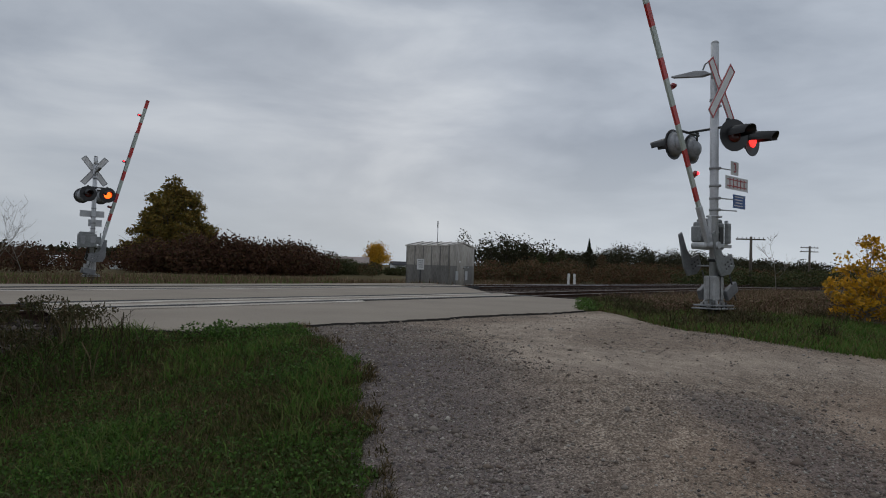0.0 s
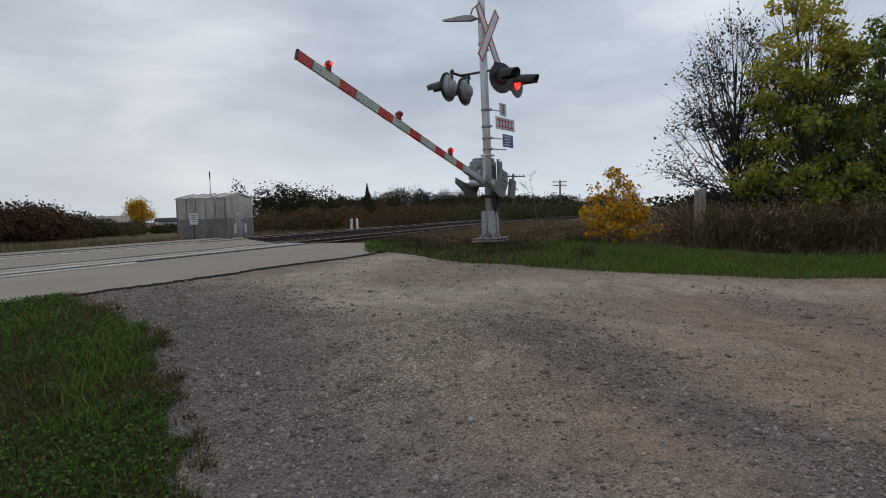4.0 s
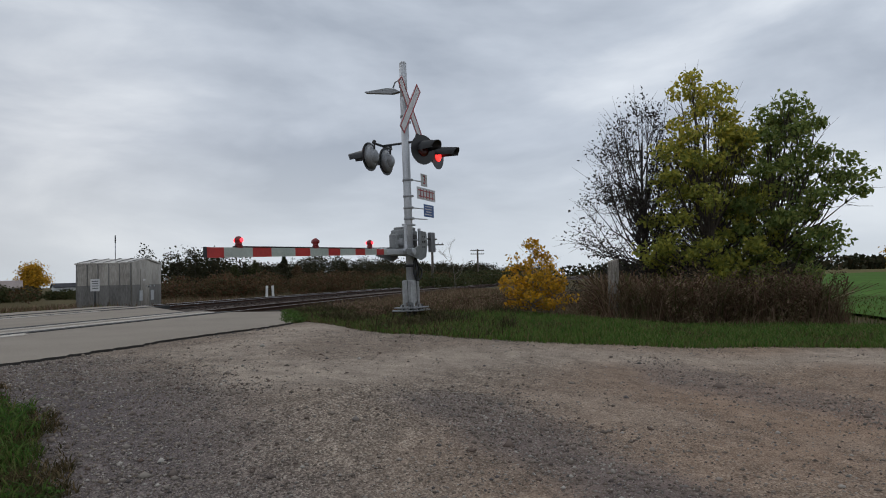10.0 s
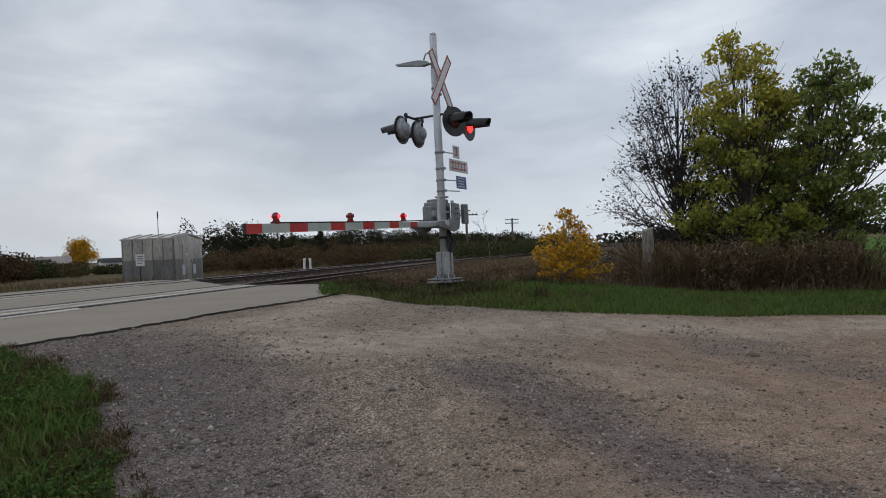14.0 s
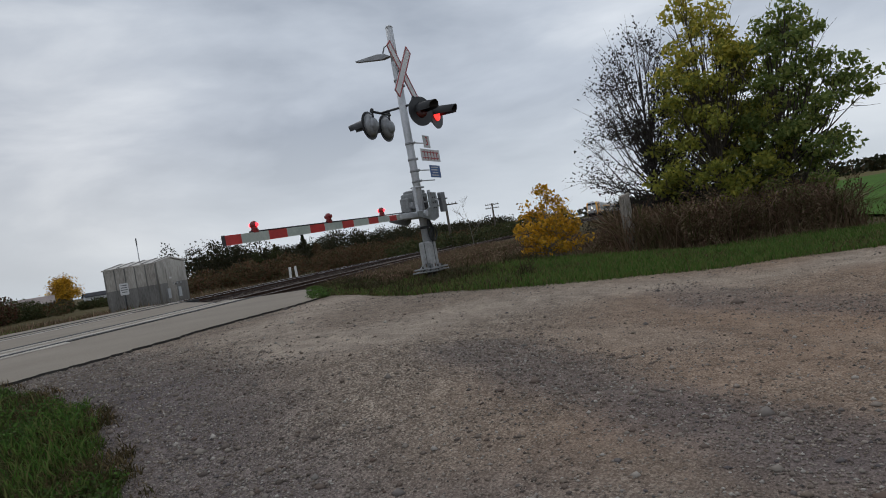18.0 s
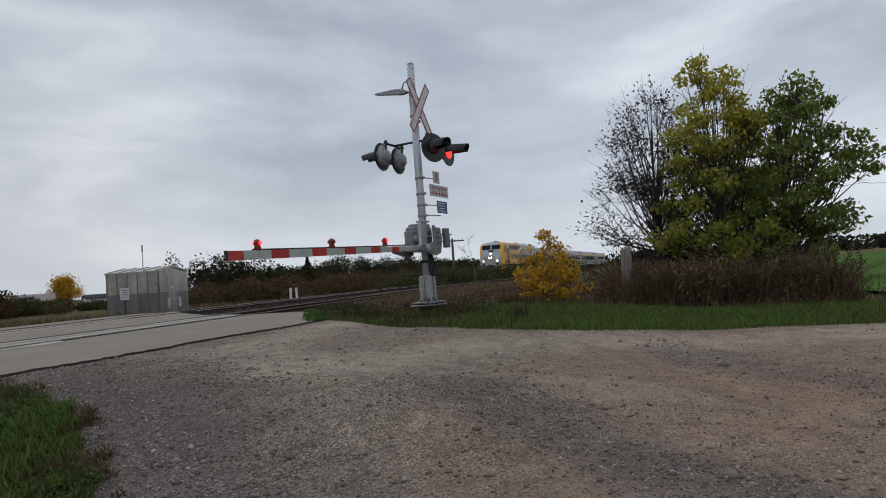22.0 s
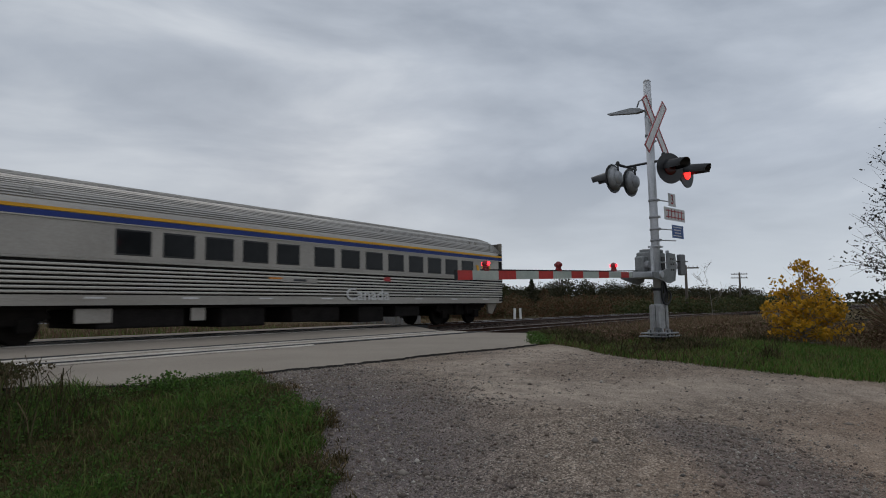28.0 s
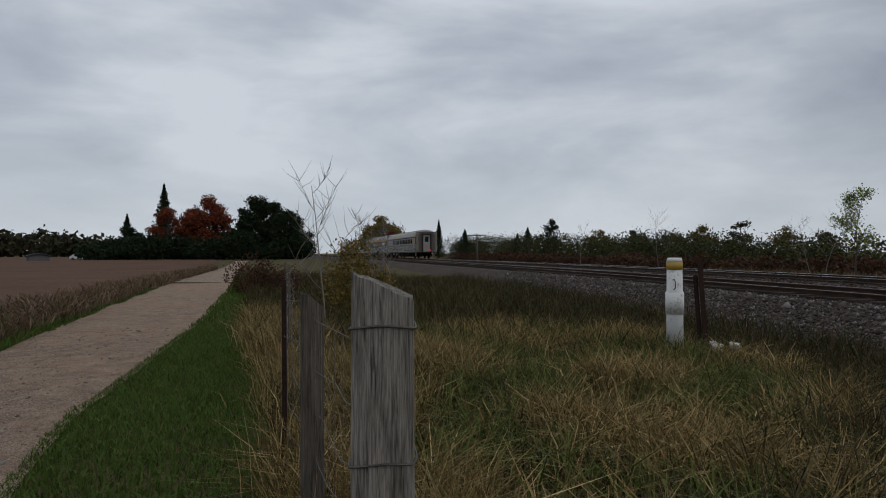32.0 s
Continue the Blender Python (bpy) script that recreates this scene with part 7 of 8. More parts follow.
for k, (x, y) in enumerate(((4.0, 8.3), (3.7, 9.2), (4.3, 9.9), (3.4, 8.0), (4.4, 8.7), (5.1, 6.72), (14.2, 5.62), (14.9, 5.9), (13.7, 5.3), (15.8, 6.2))):
    hedge("weed_clump", "leafy dark weed at the edge of the asphalt", [(x, y), (x + 0.3, y + 0.2)], 4, 0.2, 0.26 if k < 5 else 0.2, 150, 0.035, "darkweed" if k < 5 else "cover", 220 + k, 0.12, category="weeds")

M["stone"] = island("loose_stones", [(0.11, 0.09, 0.075), (0.22, 0.18, 0.145), (0.33, 0.28, 0.235), (0.17, 0.13, 0.10), (0.44, 0.40, 0.35), (0.08, 0.07, 0.065)], 0.85)
M["stone_mid"] = island("walnut_stones", [(0.10, 0.08, 0.07), (0.19, 0.155, 0.13), (0.14, 0.10, 0.08), (0.26, 0.225, 0.19), (0.12, 0.105, 0.105)], 0.85)
M["ballast_dark"] = island("rusty_ballast_stones", [(0.028, 0.02, 0.016), (0.05, 0.034, 0.026), (0.075, 0.052, 0.042), (0.036, 0.024, 0.019), (0.12, 0.095, 0.08)], 0.9)
M["ballast_stone"] = island("ballast_stones", [(0.035, 0.028, 0.024), (0.065, 0.052, 0.045), (0.115, 0.098, 0.087), (0.05, 0.036, 0.03), (0.27, 0.24, 0.22)], 0.9)


def pebbles(name, label, pts, size, mat, seed, zf, flat=0.65):
    rng = np.random.default_rng(seed)
    n = len(pts)
    p = np.asarray(pts)
    octa = np.array([(1, 0, 0), (0, 1, 0), (-1, 0, 0), (0, -1, 0), (0, 0, 1), (0, 0, -1)], float)
    tri = np.array([(0, 1, 4), (1, 2, 4), (2, 3, 4), (3, 0, 4), (1, 0, 5), (2, 1, 5), (3, 2, 5), (0, 3, 5)])
    s = (np.asarray(size) * rng.lognormal(0, 0.45, n))[:, None, None]
    v = octa[None] * s * (1 + 0.35 * rng.uniform(-1, 1, (n, 6, 3))) * np.array([1, 1, flat])
    a = rng.uniform(0, 6.28, n)
    c, q = np.cos(a)[:, None], np.sin(a)[:, None]
    v = np.stack([v[..., 0] * c - v[..., 1] * q, v[..., 0] * q + v[..., 1] * c, v[..., 2]], -1)
    v += np.stack([p[:, 0], p[:, 1], zf(p[:, 0], p[:, 1])], 1)[:, None, :]
    f = (np.arange(n)[:, None, None] * 6 + tri[None]).reshape(-1, 3)
    return tagged(fast(name, v.reshape(-1, 3), f, M[mat]), label, "stones", kind="stuff")


drive = lambda x, y: inside(GRAVEL, x, y)
drift = lambda x, y: np.clip(0.12 + 0.9 * gravel_tone(x, y)[:, 1] + 0.35 * np.maximum(0, wave(x, y, 0.7, 2.0))  - 0.2 * gravel_tone(x, y)[:, 2] - 0.2 * (x > 8), 0.05, 1)
pebbles("loose_gravel", "loose crushed stones on the driveway", scatter(rng, 62000, 1.5, 12, -6, 6.8, some(rng, drive, drift)), 0.0068, "stone", 301, lambda x, y: height(x, y) + 0.003)
pebbles("loose_gravel", "walnut-sized grey and brown stones on the driveway", scatter(rng, 5200, 1.5, 13, -9, 6.4, some(rng, drive, drift)), 0.0125, "stone_mid", 307, lambda x, y: height(x, y) + 0.005)
pebbles("loose_gravel", "larger pale stones lying on the driveway", scatter(rng, 420, 1.5, 13, -8, 6.4, drive), 0.017, "stone", 302, lambda x, y: height(x, y) + 0.008)
pebbles("lane_gravel", "small stones on the lane", scatter(rng, 4000, -14, 0, -7, -1.2, drive), 0.011, "stone", 303, lambda x, y: height(x, y) + 0.003)


def bed_z(x, y):
    return np.interp(off_line(x, y), [b[0] for b in bed], [b[1] for b in bed]) + 0.01


on_bed = lambda x, y: (off_line(x, y) > -9.4) & (off_line(x, y) < -7.3) & ~inside(PAVED, x, y)
pebbles("ballast_stones", "coarse grey ballast stones on the shoulder", scatter(rng, 42000, -34, 30, 1, 10.5, on_bed), 0.025, "ballast_stone", 304, bed_z, 0.8)
mid_bed = lambda x, y: (off_line(x, y) > -7.3) & (off_line(x, y) < 2.8) & ~inside(PAVED, x, y)
pebbles("ballast_stones", "rust-stained ballast stones between the ties", scatter(rng, 30000, -34, 40, 6, 20, mid_bed), 0.03, "ballast_dark", 305, bed_z, 0.8)


# ---- fields ----
M["plough"] = surface("ploughed_soil", (0.15, 0.085, 0.055), (0.095, 0.052, 0.035), rough=0.95, scale=0.15, fine=3, bump=0.8, dist=0.08)
M["greenfield"] = surface("green_crop", (0.075, 0.15, 0.022), (0.045, 0.095, 0.014), rough=0.9, scale=0.12, fine=6, bump=0.6, dist=0.06)
M["drystubble"] = surface("dry_field", (0.15, 0.12, 0.05), (0.085, 0.075, 0.03), rough=0.95, scale=0.1, fine=4, bump=0.6, dist=0.06)
PLOUGH = [(-8.5, -8.6), (-30, -10.5), (-78, -17.5), (-160, -34), (-340, -90), (-340, -260), (-8, -120)]
tagged(grid("ploughed_field", np.arange(-340, 0, 4.0), np.arange(-262, -4, 4.0), lambda X, Y: height(X, Y) + 0.05, M["plough"], snap=PLOUGH), "bare reddish-brown ploughed field", "field", kind="structure")
CROP = [(12.6, -9), (14.6, -6.9), (19.5, -6.5), (30, -7.6), (60, -16), (150, -42), (190, -110), (60, -130), (16, -60)]
tagged(grid("green_field", np.arange(12, 192, 2.0), np.arange(-132, -6, 2.0), lambda X, Y: height(X, Y) + 0.06, M["greenfield"], snap=CROP), "bright green crop field", "field", kind="structure")
DRY = [(30, -8), (60, -15), (150, -41), (190, -109), (420, -240), (420, -60)]
tagged(grid("dry_field", np.arange(28, 424, 4.0), np.arange(-244, -6, 4.0), lambda X, Y: height(X, Y) + 0.04, M["drystubble"], snap=DRY), "dry tan field beyond the crop", "field", kind="structure")
blades("crop_grass", "bright green growth along the near edge of the field", scatter(rng, 16000, 13.5, 34, -26, -7, lambda x, y: inside(CROP, x, y)), 0.14, 0.012, "lawn", 218, 0.5)


# ---- small built things ----
M["alu"] = surface("dull_aluminium", (0.46, 0.43, 0.39), (0.22, 0.2, 0.18), rough=0.3, metal=0.85, scale=1.6, fine=14, stretch=(1.4, 1.4, 0.25), bump=0.06)
# darker aluminium; on the lower walls it paints in the dimmer reflection
M["alu_lo"] = surface("darkened_aluminium", (0.25, 0.24, 0.228), (0.12, 0.114, 0.108), rough=0.38, metal=0.8, scale=1.6, fine=14, stretch=(1.4, 1.4, 0.3), bump=0.06)
M["wood"] = surface("weathered_grey_wood", (0.36, 0.325, 0.28), (0.07, 0.06, 0.05), rough=0.95, scale=22, fine=95, stretch=(2.4, 2.4, 0.16), bump=1.0, spread=(0.36, 0.60))
M["wood_dark"] = surface("dark_weathered_wood", (0.17, 0.145, 0.12), (0.05, 0.042, 0.036), rough=0.95, scale=26, fine=110, stretch=(1.6, 1.6, 0.10), bump=0.8)
M["wire"] = surface("old_fence_wire", (0.17, 0.155, 0.14), (0.09, 0.08, 0.07), rough=0.55, metal=0.8, scale=20, fine=80, bump=0.1)
M["postwhite"] = surface("chipped_white_paint", (0.70, 0.69, 0.66), (0.36, 0.33, 0.29), rough=0.7, scale=5, fine=25, bump=0.3, spread=(0.33, 0.46))
M["bandyellow"] = surface("dirty_yellow_band", (0.50, 0.32, 0.05), (0.34, 0.2, 0.03), rough=0.6)
M["rustmetal"] = surface("dark_rusted_steel", (0.05, 0.028, 0.022), (0.025, 0.016, 0.014), rough=0.85, scale=8, fine=40, bump=0.4)
M["housewhite"] = surface("white_siding", (0.62, 0.63, 0.64), (0.52, 0.53, 0.54), rough=0.7, scale=1, fine=10, bump=0.05)
M["roofdark"] = surface("dark_shingles", (0.07, 0.07, 0.075), (0.045, 0.045, 0.05), rough=0.9, scale=1, fine=10)
M["barnroof"] = surface("rusted_barn_roof", (0.28, 0.23, 0.21), (0.17, 0.13, 0.12), rough=0.7, scale=0.3, fine=3)
M["barnwall"] = surface("grey_barn_boards", (0.16, 0.15, 0.15), (0.10, 0.095, 0.095), rough=0.9, scale=0.5, fine=4)


def bungalow():
    """Aluminium signal bungalow with seamed sides, doors, low gable roof and a mast."""
    m = pose(33.23, 23.0, -0.42, 0, 0, -84)
    top = thing("signal_bungalow", "dull aluminium signal bungalow beside the tracks", "equipment shelter", m)
    lx, ly, h = 2.95, 3.3, 2.36
    part("plinth", boxed(0, 0, 0.02, lx + 0.1, ly + 0.1, 0.16), M["panel"], top)
    for nm, cx, cy, sx, sy in (("side_wall", 0, -ly / 2, lx, 0.05), ("side_wall", 0, ly / 2, lx, 0.05), ("end_wall", -lx / 2, 0, 0.05, ly - 0.06), ("end_wall", lx / 2, 0, 0.05, ly - 0.06)):
        w = part(nm, boxed(cx, cy, h / 2 + 0.1, sx, sy, h), M["alu"], top)
        if sx > 1:
            for k in range(6):
                x = -lx / 2 + 0.02 + k * (lx - 0.04) / 5
                part("seam", boxed(x, cy + math.copysign(0.035, cy), h / 2 + 0.1, 0.05, 0.025, h), M["alu_lo"], w)
            part("lower_panel", boxed(0, cy + math.copysign(0.028, cy), 0.72, lx - 0.08, 0.008, 1.15), M["alu_lo"], w, "lower panels coloured darker for the dimmer reflection low on the wall")
            for k in range(5):
                part("eave_vent", boxed(-lx / 2 + 0.3 + 0.56 * k, cy + math.copysign(0.04, cy), h - 0.02, 0.26, 0.03, 0.1, bevel=0.01), M["alu"], w)
        else:
            part("lower_panel", boxed(cx + math.copysign(0.028, cx), 0, 0.72, 0.008, ly - 0.12, 1.15), M["alu_lo"], w)
            d = part("door", boxed(cx + math.copysign(0.03, cx), -0.25, 1.15, 0.03, 0.95, 2.0, bevel=0.006), M["alu"], w, "flush aluminium door")
            part("door_handle", boxed(cx + math.copysign(0.07, cx), 0.12, 1.15, 0.04, 0.1, 0.05), M["black"], d)
            part("door_plate", boxed(cx + math.copysign(0.05, cx), -0.35, 1.55, 0.008, 0.24, 0.1), M["white"], d)
            for y in (-0.7, 0.55):
                part("louvre_vent", boxed(cx + math.copysign(0.045, cx), y, 0.7, 0.02, 0.32, 0.55), M["galv"], w)
            for y in (-0.1, 0.3, 0.75):
                part("padlock", boxed(cx + math.copysign(0.06, cx), y, 1.22, 0.04, 0.07, 0.09), M["galv"], w)
    roof = prism([(-ly / 2 - 0.08, h + 0.06), (0, h + 0.32), (ly / 2 + 0.08, h + 0.06), (ly / 2 + 0.08, h + 0.13), (0, h + 0.39), (-ly / 2 - 0.08, h + 0.13)], lx + 0.16, "x")
    r = part("roof", roof, M["alu"], top, "low gabled aluminium roof")
    gable = prism([(-ly / 2, h + 0.08), (ly / 2, h + 0.08), (0, h + 0.33)], lx, "x")
    part("gable", gable, M["alu"], top)
    for k in range(5):
        x = -lx / 2 + 0.1 + k * (lx - 0.2) / 4
        part("roof_rib", prism([(-ly / 2 - 0.06, h + 0.14), (0, h + 0.4), (ly / 2 + 0.06, h + 0.14), (ly / 2 + 0.06, h + 0.17), (0, h + 0.43), (-ly / 2 - 0.06, h + 0.17)], 0.04, "x", x), M["alu_lo"], r)
    part("antenna", tubed((0.1, -0.68, h + 0.2), (0.1, -0.68, h + 1.25), 0.025, seg=8), M["galv"], top, "thin antenna above the roof")
    part("antenna_cap", tubed((0.1, -0.68, h + 1.25), (0.1, -0.68, h + 1.65), 0.035, seg=8), M["black"], top)


bungalow()
note = thing("notice_post", "white notice on a dark post by the bungalow", "notice", pose(30.6, 22.6, -0.45, 0, 0, -50))
part("post", tubed((0, 0, 0), (0, 0, 1.1), 0.04, seg=8), M["black"], note)
plate = part("board", boxed(0, -0.05, 1.35, 0.42, 0.02, 0.62), M["white"], note)
for k in range(4):
    part("writing_line", boxed(0, -0.063, 1.55 - 0.12 * k, 0.3 - 0.04 * (k % 2), 0.004, 0.035), M["darkgrey"], plate)

for k, (x, y, lean) in enumerate(((38.4, 16.75, 2), (38.75, 16.45, -2))):
    b = thing("marker_post", "short white lineside marker post with dark marks", "marker post", pose(x, y, -0.5, lean, 0, 20), "marker posts by the far track")
    part("post", boxed(0, 0, 0.55, 0.3, 0.14, 1.1, bevel=0.02), M["postwhite"], b)
    part("mark", boxed(0, -0.074, 0.62, 0.1, 0.005, 0.2), M["darkgrey"], b)
    part("mark", boxed(0, -0.074, 0.92, 0.14, 0.005, 0.05), M["rust"], b)
b = thing("cable_box", "small white cable box beyond the far track", "cable box", pose(-11.3, 20.9, -0.62, 0, 0, 5))
part("box", boxed(0, 0, 0.38, 0.5, 0.3, 0.62, bevel=0.03), M["postwhite"], b)
part("lid", boxed(0, 0, 0.71, 0.54, 0.34, 0.05, bevel=0.01), M["bandyellow"], b)
part("post", boxed(0.22, -0.2, 0.5, 0.07, 0.07, 0.9), M["postwhite"], b)

wp = thing("marker_post", "leaning white marker post with a dirty yellow band", "marker post", pose(-9.85, 5.18, -0.92, 0, 2.5, -30))
part("post", tubed((0, 0, 0), (0, 0, 1.48), 0.135, 0.118, seg=20), M["postwhite"], wp)
part("cap_band", tubed((0, 0, 1.48), (0, 0, 1.60), 0.124, seg=20), M["bandyellow"], wp, "dirty yellow band")
part("cap", tubed((0, 0, 1.60), (0, 0, 1.66), 0.122, 0.11, seg=20), M["postwhite"], wp)
part("collar", tubed((0, 0, 0.78), (0, 0, 1.12), 0.14, seg=20), M["postwhite"], wp)
part("hook_mark", bent([(0.13, -0.02, 1.32), (0.135, 0.0, 1.34), (0.133, 0.02, 1.3), (0.136, 0.02, 1.2), (0.14, -0.01, 1.17)], 0.008, 6), M["darkgrey"], wp)
rp = thing("steel_stake", "dark rusted steel stake leaning by the track", "stake", pose(-10.35, 5.95, -0.85, 3, -2, 10))
bm = boxed(0.05, 0, 0.8, 0.012, 0.09, 1.55)
box(bm, 0, 0.04, 0.78, 0.1, 0.012, 1.5)
box(bm, -0.03, -0.05, 0.7, 0.08, 0.03, 1.2)
part("stake", bm, M["rustmetal"], rp)
for k in range(3):
    x, y = -10.2 + 0.28 * k, 6.0 + 0.25 * math.sin(k * 2.1)
    st = thing("painted_stub", "stub of white-painted concrete by the stake", "stub", pose(x, y, -0.98, 14 * math.sin(k), 12 * math.cos(k), 40 * k), "white stubs")
    part("stub", boxed(0, 0, 0.16, 0.16, 0.1, 0.36 + 0.05 * (k % 3), bevel=0.02), M["postwhite"], st)
cb = thing("cable_bundle", "pale flexible conduit looped over the ballast", "cable", pose(-15.9, 9.9, -0.38, 0, 0, 40))
for k in range(3):
    pts = [(-0.9 + 0.3 * i, 0.18 * k + 0.25 * math.sin(i * 0.9 + k), 0.03 + 0.16 * math.sin(math.pi * i / 10.0) - 0.02 * i + 0.03 * k) for i in range(9)]
    part("conduit", bent(pts, 0.014, 8), M["postwhite"], cb)
rk = thing("old_tie_stack", "pile of broken old timber beside the track", "timber", pose(-7.6, 8.6, -0.28, 0, 0, 20))
for k in range(4):
    part("timber", boxed(0.15 * k, 0.1 * (k % 2), 0.03 + 0.06 * (k % 3), 0.9 - 0.1 * k, 0.16, 0.1, pose(0, 0, 0, 4 * k, 3 * k, 17 * k), bevel=0.015), M["tie"], rk)


# fence on the corner: two old posts, woven wire and a brace
def old_post(label, m, h, w, mat, seed, drop=0.085):
    """Square weathered post with a slanting top, splits and nails."""
    rnd = random.Random(seed)
    top = thing("fence_post", label, "fence post", m, "old fence posts")
    n, rings = 20, 16
    verts, faces = [], []
    for j in range(rings + 1):
        t = j / rings
        for i in range(n):
            a = 2 * math.pi * i / n
            sq = 1 / max(abs(math.cos(a)), abs(math.sin(a))) ** 0.72
            r = w / 2 * sq * (1 - 0.06 * t) + 0.005 * noise.noise((math.cos(a) * 3, math.sin(a) * 3, t * 2 + seed)) - 0.011 * max(0, noise.noise((i * 0.9, seed, t * 1.1)) - 0.05)
            z = h * t
            if j == rings:
                z = h - drop * (0.5 + 0.5 * math.cos(a - 1.71)) + 0.008 * rnd.uniform(-1, 1)
            verts.append((r * math.cos(a), r * math.sin(a), z))
    for j in range(rings):
        for i in range(n):
            faces.append((j * n + i, j * n + (i + 1) % n, (j + 1) * n + (i + 1) % n, (j + 1) * n + i))
    faces.append(tuple(range(rings * n, rings * n + n)))
    raw("post", verts, faces, mat, top)
    return top


fp = old_post("split weathered grey fence post wrapped with wire", pose(-1.97, 0.325, -0.78, 0, 1.0, -8), 1.555, 0.188, M["wood"], 3)
for z in (0.42, 0.78, 1.02, 1.4):
    hug = lambda a: (0.094 / max(abs(math.cos(a)), abs(math.sin(a))) ** 0.72) * (1 - 0.039 * z) + 0.005
    pts = [(hug(a) * math.cos(a), hug(a) * math.sin(a), z + 0.008 * math.sin(a * 2 + z)) for a in np.linspace(0, 2 * math.pi, 33)]
    part("wire_wrap", bent(pts, 0.0035, 5), M["wire"], fp)
part("knot_hole", tubed((0.075, -0.06, 0.36), (0.1, -0.075, 0.36), 0.014, seg=8), M["black"], fp)
fp2 = old_post("darker weathered fence post behind the first", pose(-3.29, 0.02, -0.8, 0, -1.0, 10), 1.44, 0.118, M["wood_dark"], 9)
fp3 = thing("fence_stake", "thin old steel fence stake in the weeds", "fence post", pose(-4.57, -0.26, -0.85, 0, 2, 0), "old fence posts")
part("stake", boxed(0, 0, 0.7, 0.03, 0.03, 1.6), M["rustmetal"], fp3)
br = thing("fence_brace", "sloping timber brace between the fence posts", "brace", pose(0, 0, 0))
bm = tubed((-2.88, 0.16, -0.62), (-2.05, 0.34, 0.02), 0.055, 0.05, seg=10)
part("brace", bm, M["wood_dark"], br)
fence = thing("woven_wire_fence", "sagging woven wire fence between old posts", "wire fence")
line = [(-1.97, 0.33), (-3.29, 0.02), (-4.57, -0.26), (-9.0, -0.75), (-16, -1.35), (-26, -2.75)]


def along_fence(s):
    for (x0, y0), (x1, y1) in zip(line, line[1:]):
        d = math.hypot(x1 - x0, y1 - y0)
        if s <= d:
            return x0 + (x1 - x0) * s / d, y0 + (y1 - y0) * s / d
        s -= d
    return line[-1]


for z in (-0.62, -0.45, -0.28, -0.1, 0.1, 0.32, 0.56):
    pts = []
    for i in range(34):
        s = 0.1 + 0.22 * i * (1 + 0.05 * i)
        x, y = along_fence(s)
        pts.append((x, y + 0.02 * math.sin(i * 1.7 + z * 9), z - 0.05 * abs(math.sin(s * 1.6)) + 0.012 * math.sin(i * 2.3)))
    part("line_wire", bent(pts, 0.0022, 4), M["wire"], fence)
for i in range(40):
    x, y = along_fence(0.14 + 0.16 * i)
    bm = bent([(x, y + 0.02 * math.sin(i * 1.3), -0.68), (x + 0.015 * math.sin(i * 2), y, -0.1), (x + 0.01, y, 0.52 - 0.05 * abs(math.sin(i)))], 0.002, 4)
    part("stay_wire", bm, M["wire"], fence)
for x, y in ((-9.0, -0.75), (-16, -1.5), (-26, -2.75)):
    s = thing("fence_stake", "old wooden fence stake in the weeds", "fence post", pose(x, y, -0.9, 0, 2, 0), "old fence posts")
    part("stake", tubed((0, 0, 0), (0, 0, 1.35), 0.05, 0.045, seg=8), M["wood_dark"], s)
old_post("grey fence post standing in the weeds by the shrub", pose(15.75, -1.66, -0.45, 0, 0, 15), 1.62, 0.24, M["wood"], 17)


def utility_pole(label, base, h, turn, scale=1.0):
    p = thing("utility_pole", label, "utility pole", pose(*base, 0, 0, turn), "lineside poles")
    part("pole", tubed((0, 0, -0.3), (0, 0, h), 0.13 * scale, 0.09 * scale, seg=10), M["wood_dark"], p)
    for k, z in enumerate((h - 0.25, h - 0.85)[: 2 if h > 5.5 else 1]):
        arm = part("crossarm", boxed(0, 0.1, z, 2.6, 0.11, 0.12), M["wood_dark"], p)
        for x in (-1.15, -0.75, -0.35, 0.35, 0.75, 1.15):
            part("insulator", tubed((x, 0.1, z + 0.06), (x, 0.1, z + 0.22), 0.045, 0.03, seg=8), M["galv_dull"], arm)


utility_pole("old wooden line pole with a crossarm", spot(5.3, 113), 6.3, -60, 1.5)
utility_pole("old wooden line pole with two crossarms", spot(9.3, 66), 4.9, -60, 1.2)
utility_pole("old wooden line pole with a crossarm beyond the tracks", spot(169.8, 92), 4.3, 70, 1.4)


def house(label, phi, d, w, dep, h, roof_h, turn, wall, roof, doors=2, name="house"):
    b = spot(phi, d)
    top = thing(name, label, name.replace("_", " "), pose(*b, 0, 0, turn))
    part("wall", boxed(0, 0, h / 2, w, dep, h), wall, top)
    part("roof", prism([(-dep / 2 - 0.4, h), (0, h + roof_h), (dep / 2 + 0.4, h), (dep / 2 + 0.4, h + 0.2), (0, h + roof_h + 0.2), (-dep / 2 - 0.4, h + 0.2)], w + 0.8, "x"), roof, top)
    part("gable", prism([(-dep / 2, h), (dep / 2, h), (0, h + roof_h)], w - 0.05, "x"), wall, top)
    for k in range(doors):
        x = -w / 2 + w * (k + 0.7) / (doors + 0.4)
        for s in (-1, 1):
            win = part("window", boxed(x, s * (dep / 2 + 0.03), h * 0.55, w * 0.1, 0.08, h * 0.35), M["roofdark"], top)
            part("sill", boxed(x, s * (dep / 2 + 0.08), h * 0.36, w * 0.12, 0.1, 0.08), wall, win)


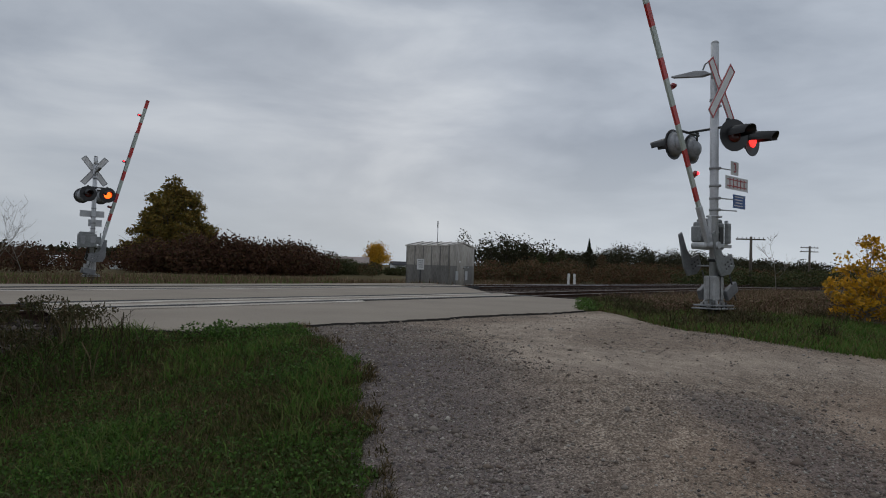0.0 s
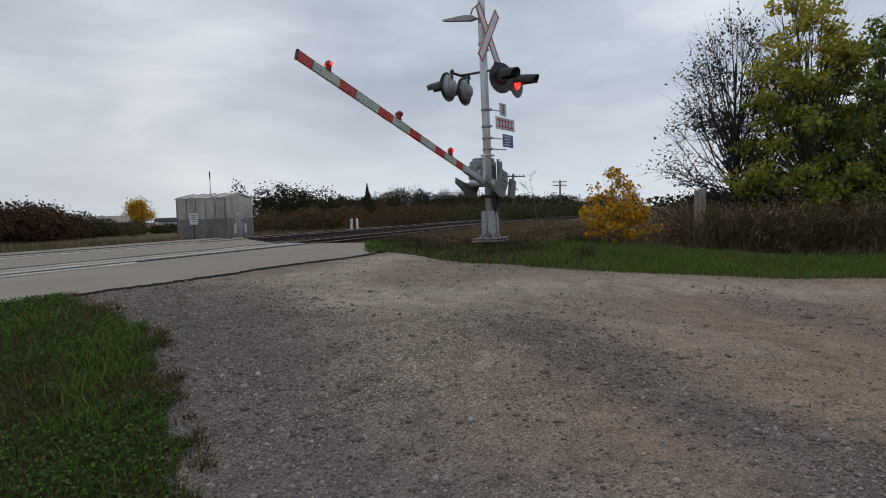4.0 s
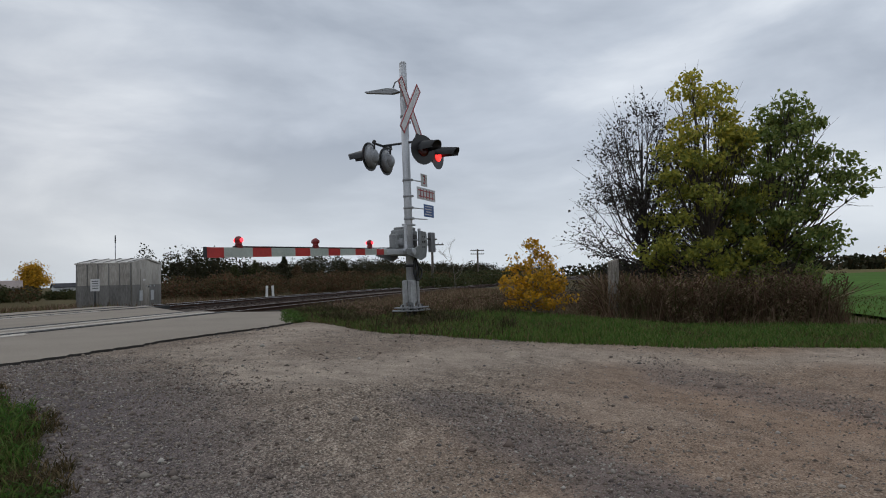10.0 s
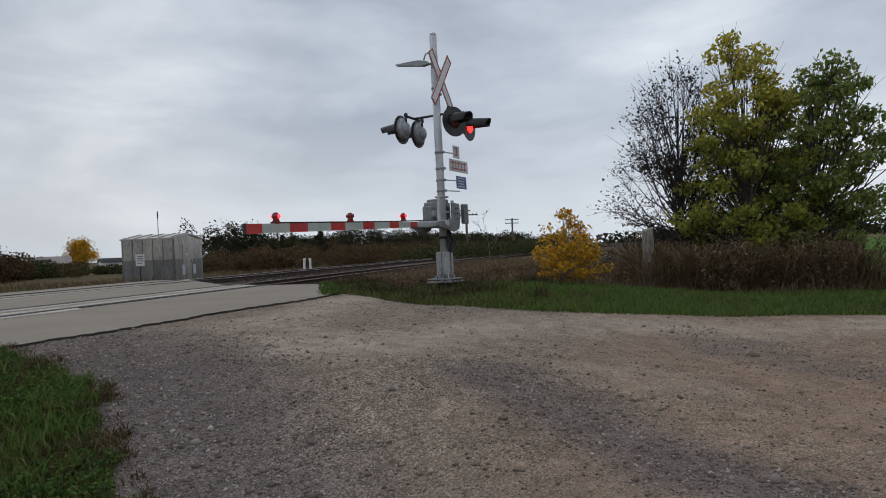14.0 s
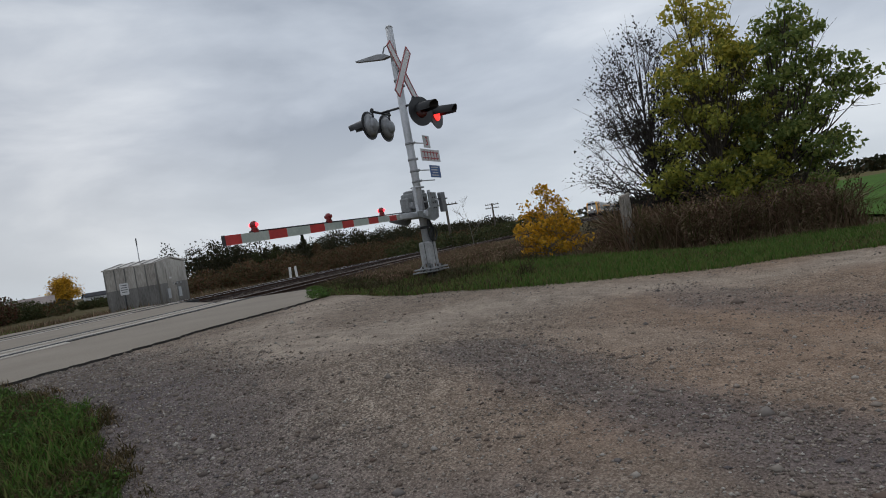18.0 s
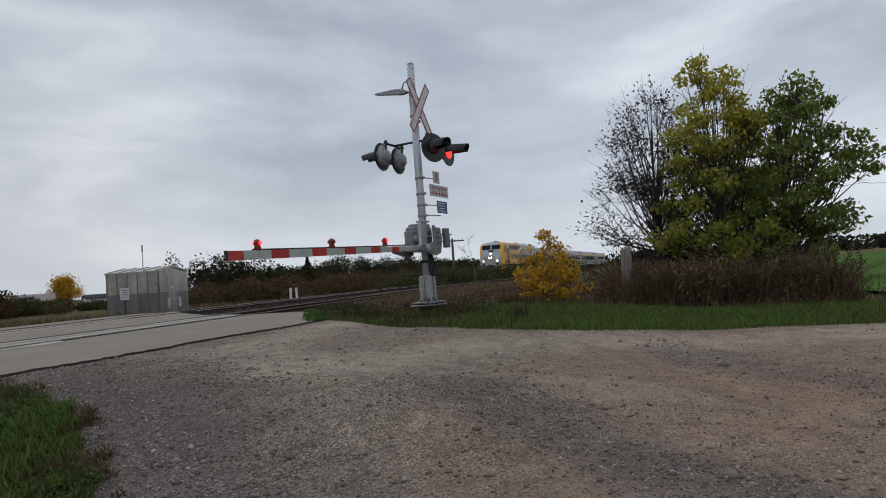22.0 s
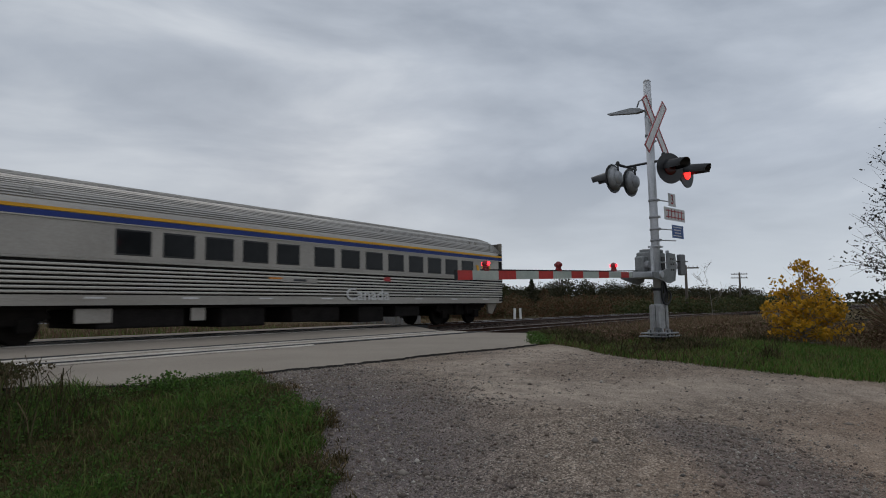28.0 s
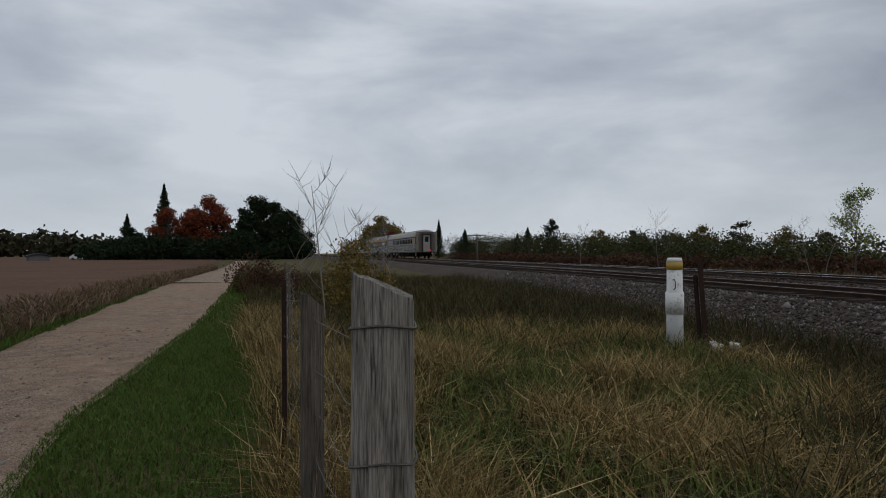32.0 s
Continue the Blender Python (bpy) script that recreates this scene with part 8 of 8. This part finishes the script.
house("small white shed with a low roof behind the trees", 65.5, 122, 3.4, 3, 1.0, 0.5, 20, M["housewhite"], M["housewhite"], 1, "shed")
house("tiny pale shed half hidden by grass", 61.2, 100, 1.7, 1.6, 0.5, 0.35, 20, M["housewhite"], M["barnroof"], 1, "shed")
house("long grey barn with a rust-streaked roof", 42.8, 185, 9.4, 6, 1.7, 1.7, -48, M["barnwall"], M["barnroof"], 4, "barn")
house("low white shed beyond the yellow tree", 38.6, 240, 6, 5, 1.6, 1.2, -40, M["housewhite"], M["roofdark"], 1, "shed")
for k, (phi, d) in enumerate(((-159.7, 190), (-158.9, 192), (-160.6, 188), (-157.9, 195))):
    v = thing("parked_car", "parked pale car at the far farm" if k % 2 else "parked dark car at the far farm", "car", pose(*spot(phi, d), 0, 0, 70 + 10 * k))
    body = prism([(-2.2, 0.3), (2.2, 0.3), (2.2, 0.8), (1.4, 0.9), (0.8, 1.4), (-1.2, 1.45), (-2.0, 0.95), (-2.2, 0.85)], 1.7, "y")
    part("body", body, M["housewhite"] if k % 2 else M["roofdark"], v)
    part("side_window", prism([(-1.1, 0.95), (1.0, 0.95), (0.7, 1.35), (-1.05, 1.38)], 1.74, "y"), M["glass"], v)
    for x in (-1.4, 1.4):
        part("wheel", tubed((x, -0.88, 0.32), (x, 0.88, 0.32), 0.32, seg=14), M["rubber"], v)
house("small dark shed in the ploughed field", -155.2, 170, 5, 4, 1.0, 0.6, 30, M["barnwall"], M["roofdark"], 1, "shed")


def mound():
    x0, y0 = ray(-31.6, 27)
    rng = np.random.default_rng(9)
    V, F, n, k = [], [], 36, 10
    for j in range(k + 1):
        t = j / k
        for i in range(n):
            a = 2 * math.pi * i / n
            r = 1.8 * t * (1 + 0.12 * math.sin(3 * a) + 0.05 * rng.normal())
            x, y = x0 + r * math.cos(a) * 1.3, y0 + r * math.sin(a)
            V.append((x, y, height1(x, y) + 0.05 + 0.75 * max(0, 1 - t) ** 0.9 + 0.04 * rng.normal() * (t < 1)))
    for j in range(k):
        for i in range(n):
            F.append((j * n + i, j * n + (i + 1) % n, (j + 1) * n + (i + 1) % n, (j + 1) * n + i))
    tagged(raw("spoil_mound", V, F, M["ballast"], None, True), "mound of dark grey gravel in the green field", "mound")


mound()


# ---- what moves ----
def motions():
    # nose of the train along the line, second by second
    t_k = np.array([0, 9, 14, 17, 20, 22, 23, 24, 24.5, 26.5, 27, 28, 29, 30, 31, 32.0])
    x_k = np.array([733, 463, 315.5, 227.5, 138.5, 79.8, 49.9, 20.2, 5.5, -51.8, -66.1, -95.2, -123.8, -153.4, -184.5, -215.8])
    times = np.arange(0, 32.01, 0.5)
    arcs = np.interp(np.interp(times, t_k, x_k), _us, _arc)
    behind = 0.0
    for car, a, b in TRAIN:
        rows = []
        for t, s in zip(times, arcs):
            x = float(np.interp(s + behind + a, _arc, _us))
            p = on_line(x, 0.0)
            sl = slope_at(x)
            rows.append((float(t), pose(p[0], p[1], 0.0, 0, 0, math.degrees(math.atan2(-sl, -1)))))
        behind += a + b + 0.15
        walk(car, rows)
    for arm, rows in ((arm_near, [(0, 62.6), (1, 53.3), (2, 42.6), (3, 30.2), (4, 17.2), (4.5, 11), (5.3, 1.5), (6, -1.2), (7, -1.5), (32, -1.5)]),
                      (arm_far, [(0, 76), (1, 64.5), (2, 54), (3, 44), (4, 31), (4.5, 25), (5.5, 10), (6.5, 0.5), (7.5, 0), (32, 0)])):
        x, y, z = arm.location
        walk(arm, [(t, pose(x, y, z, 0, a, 0)) for t, a in rows])


motions()
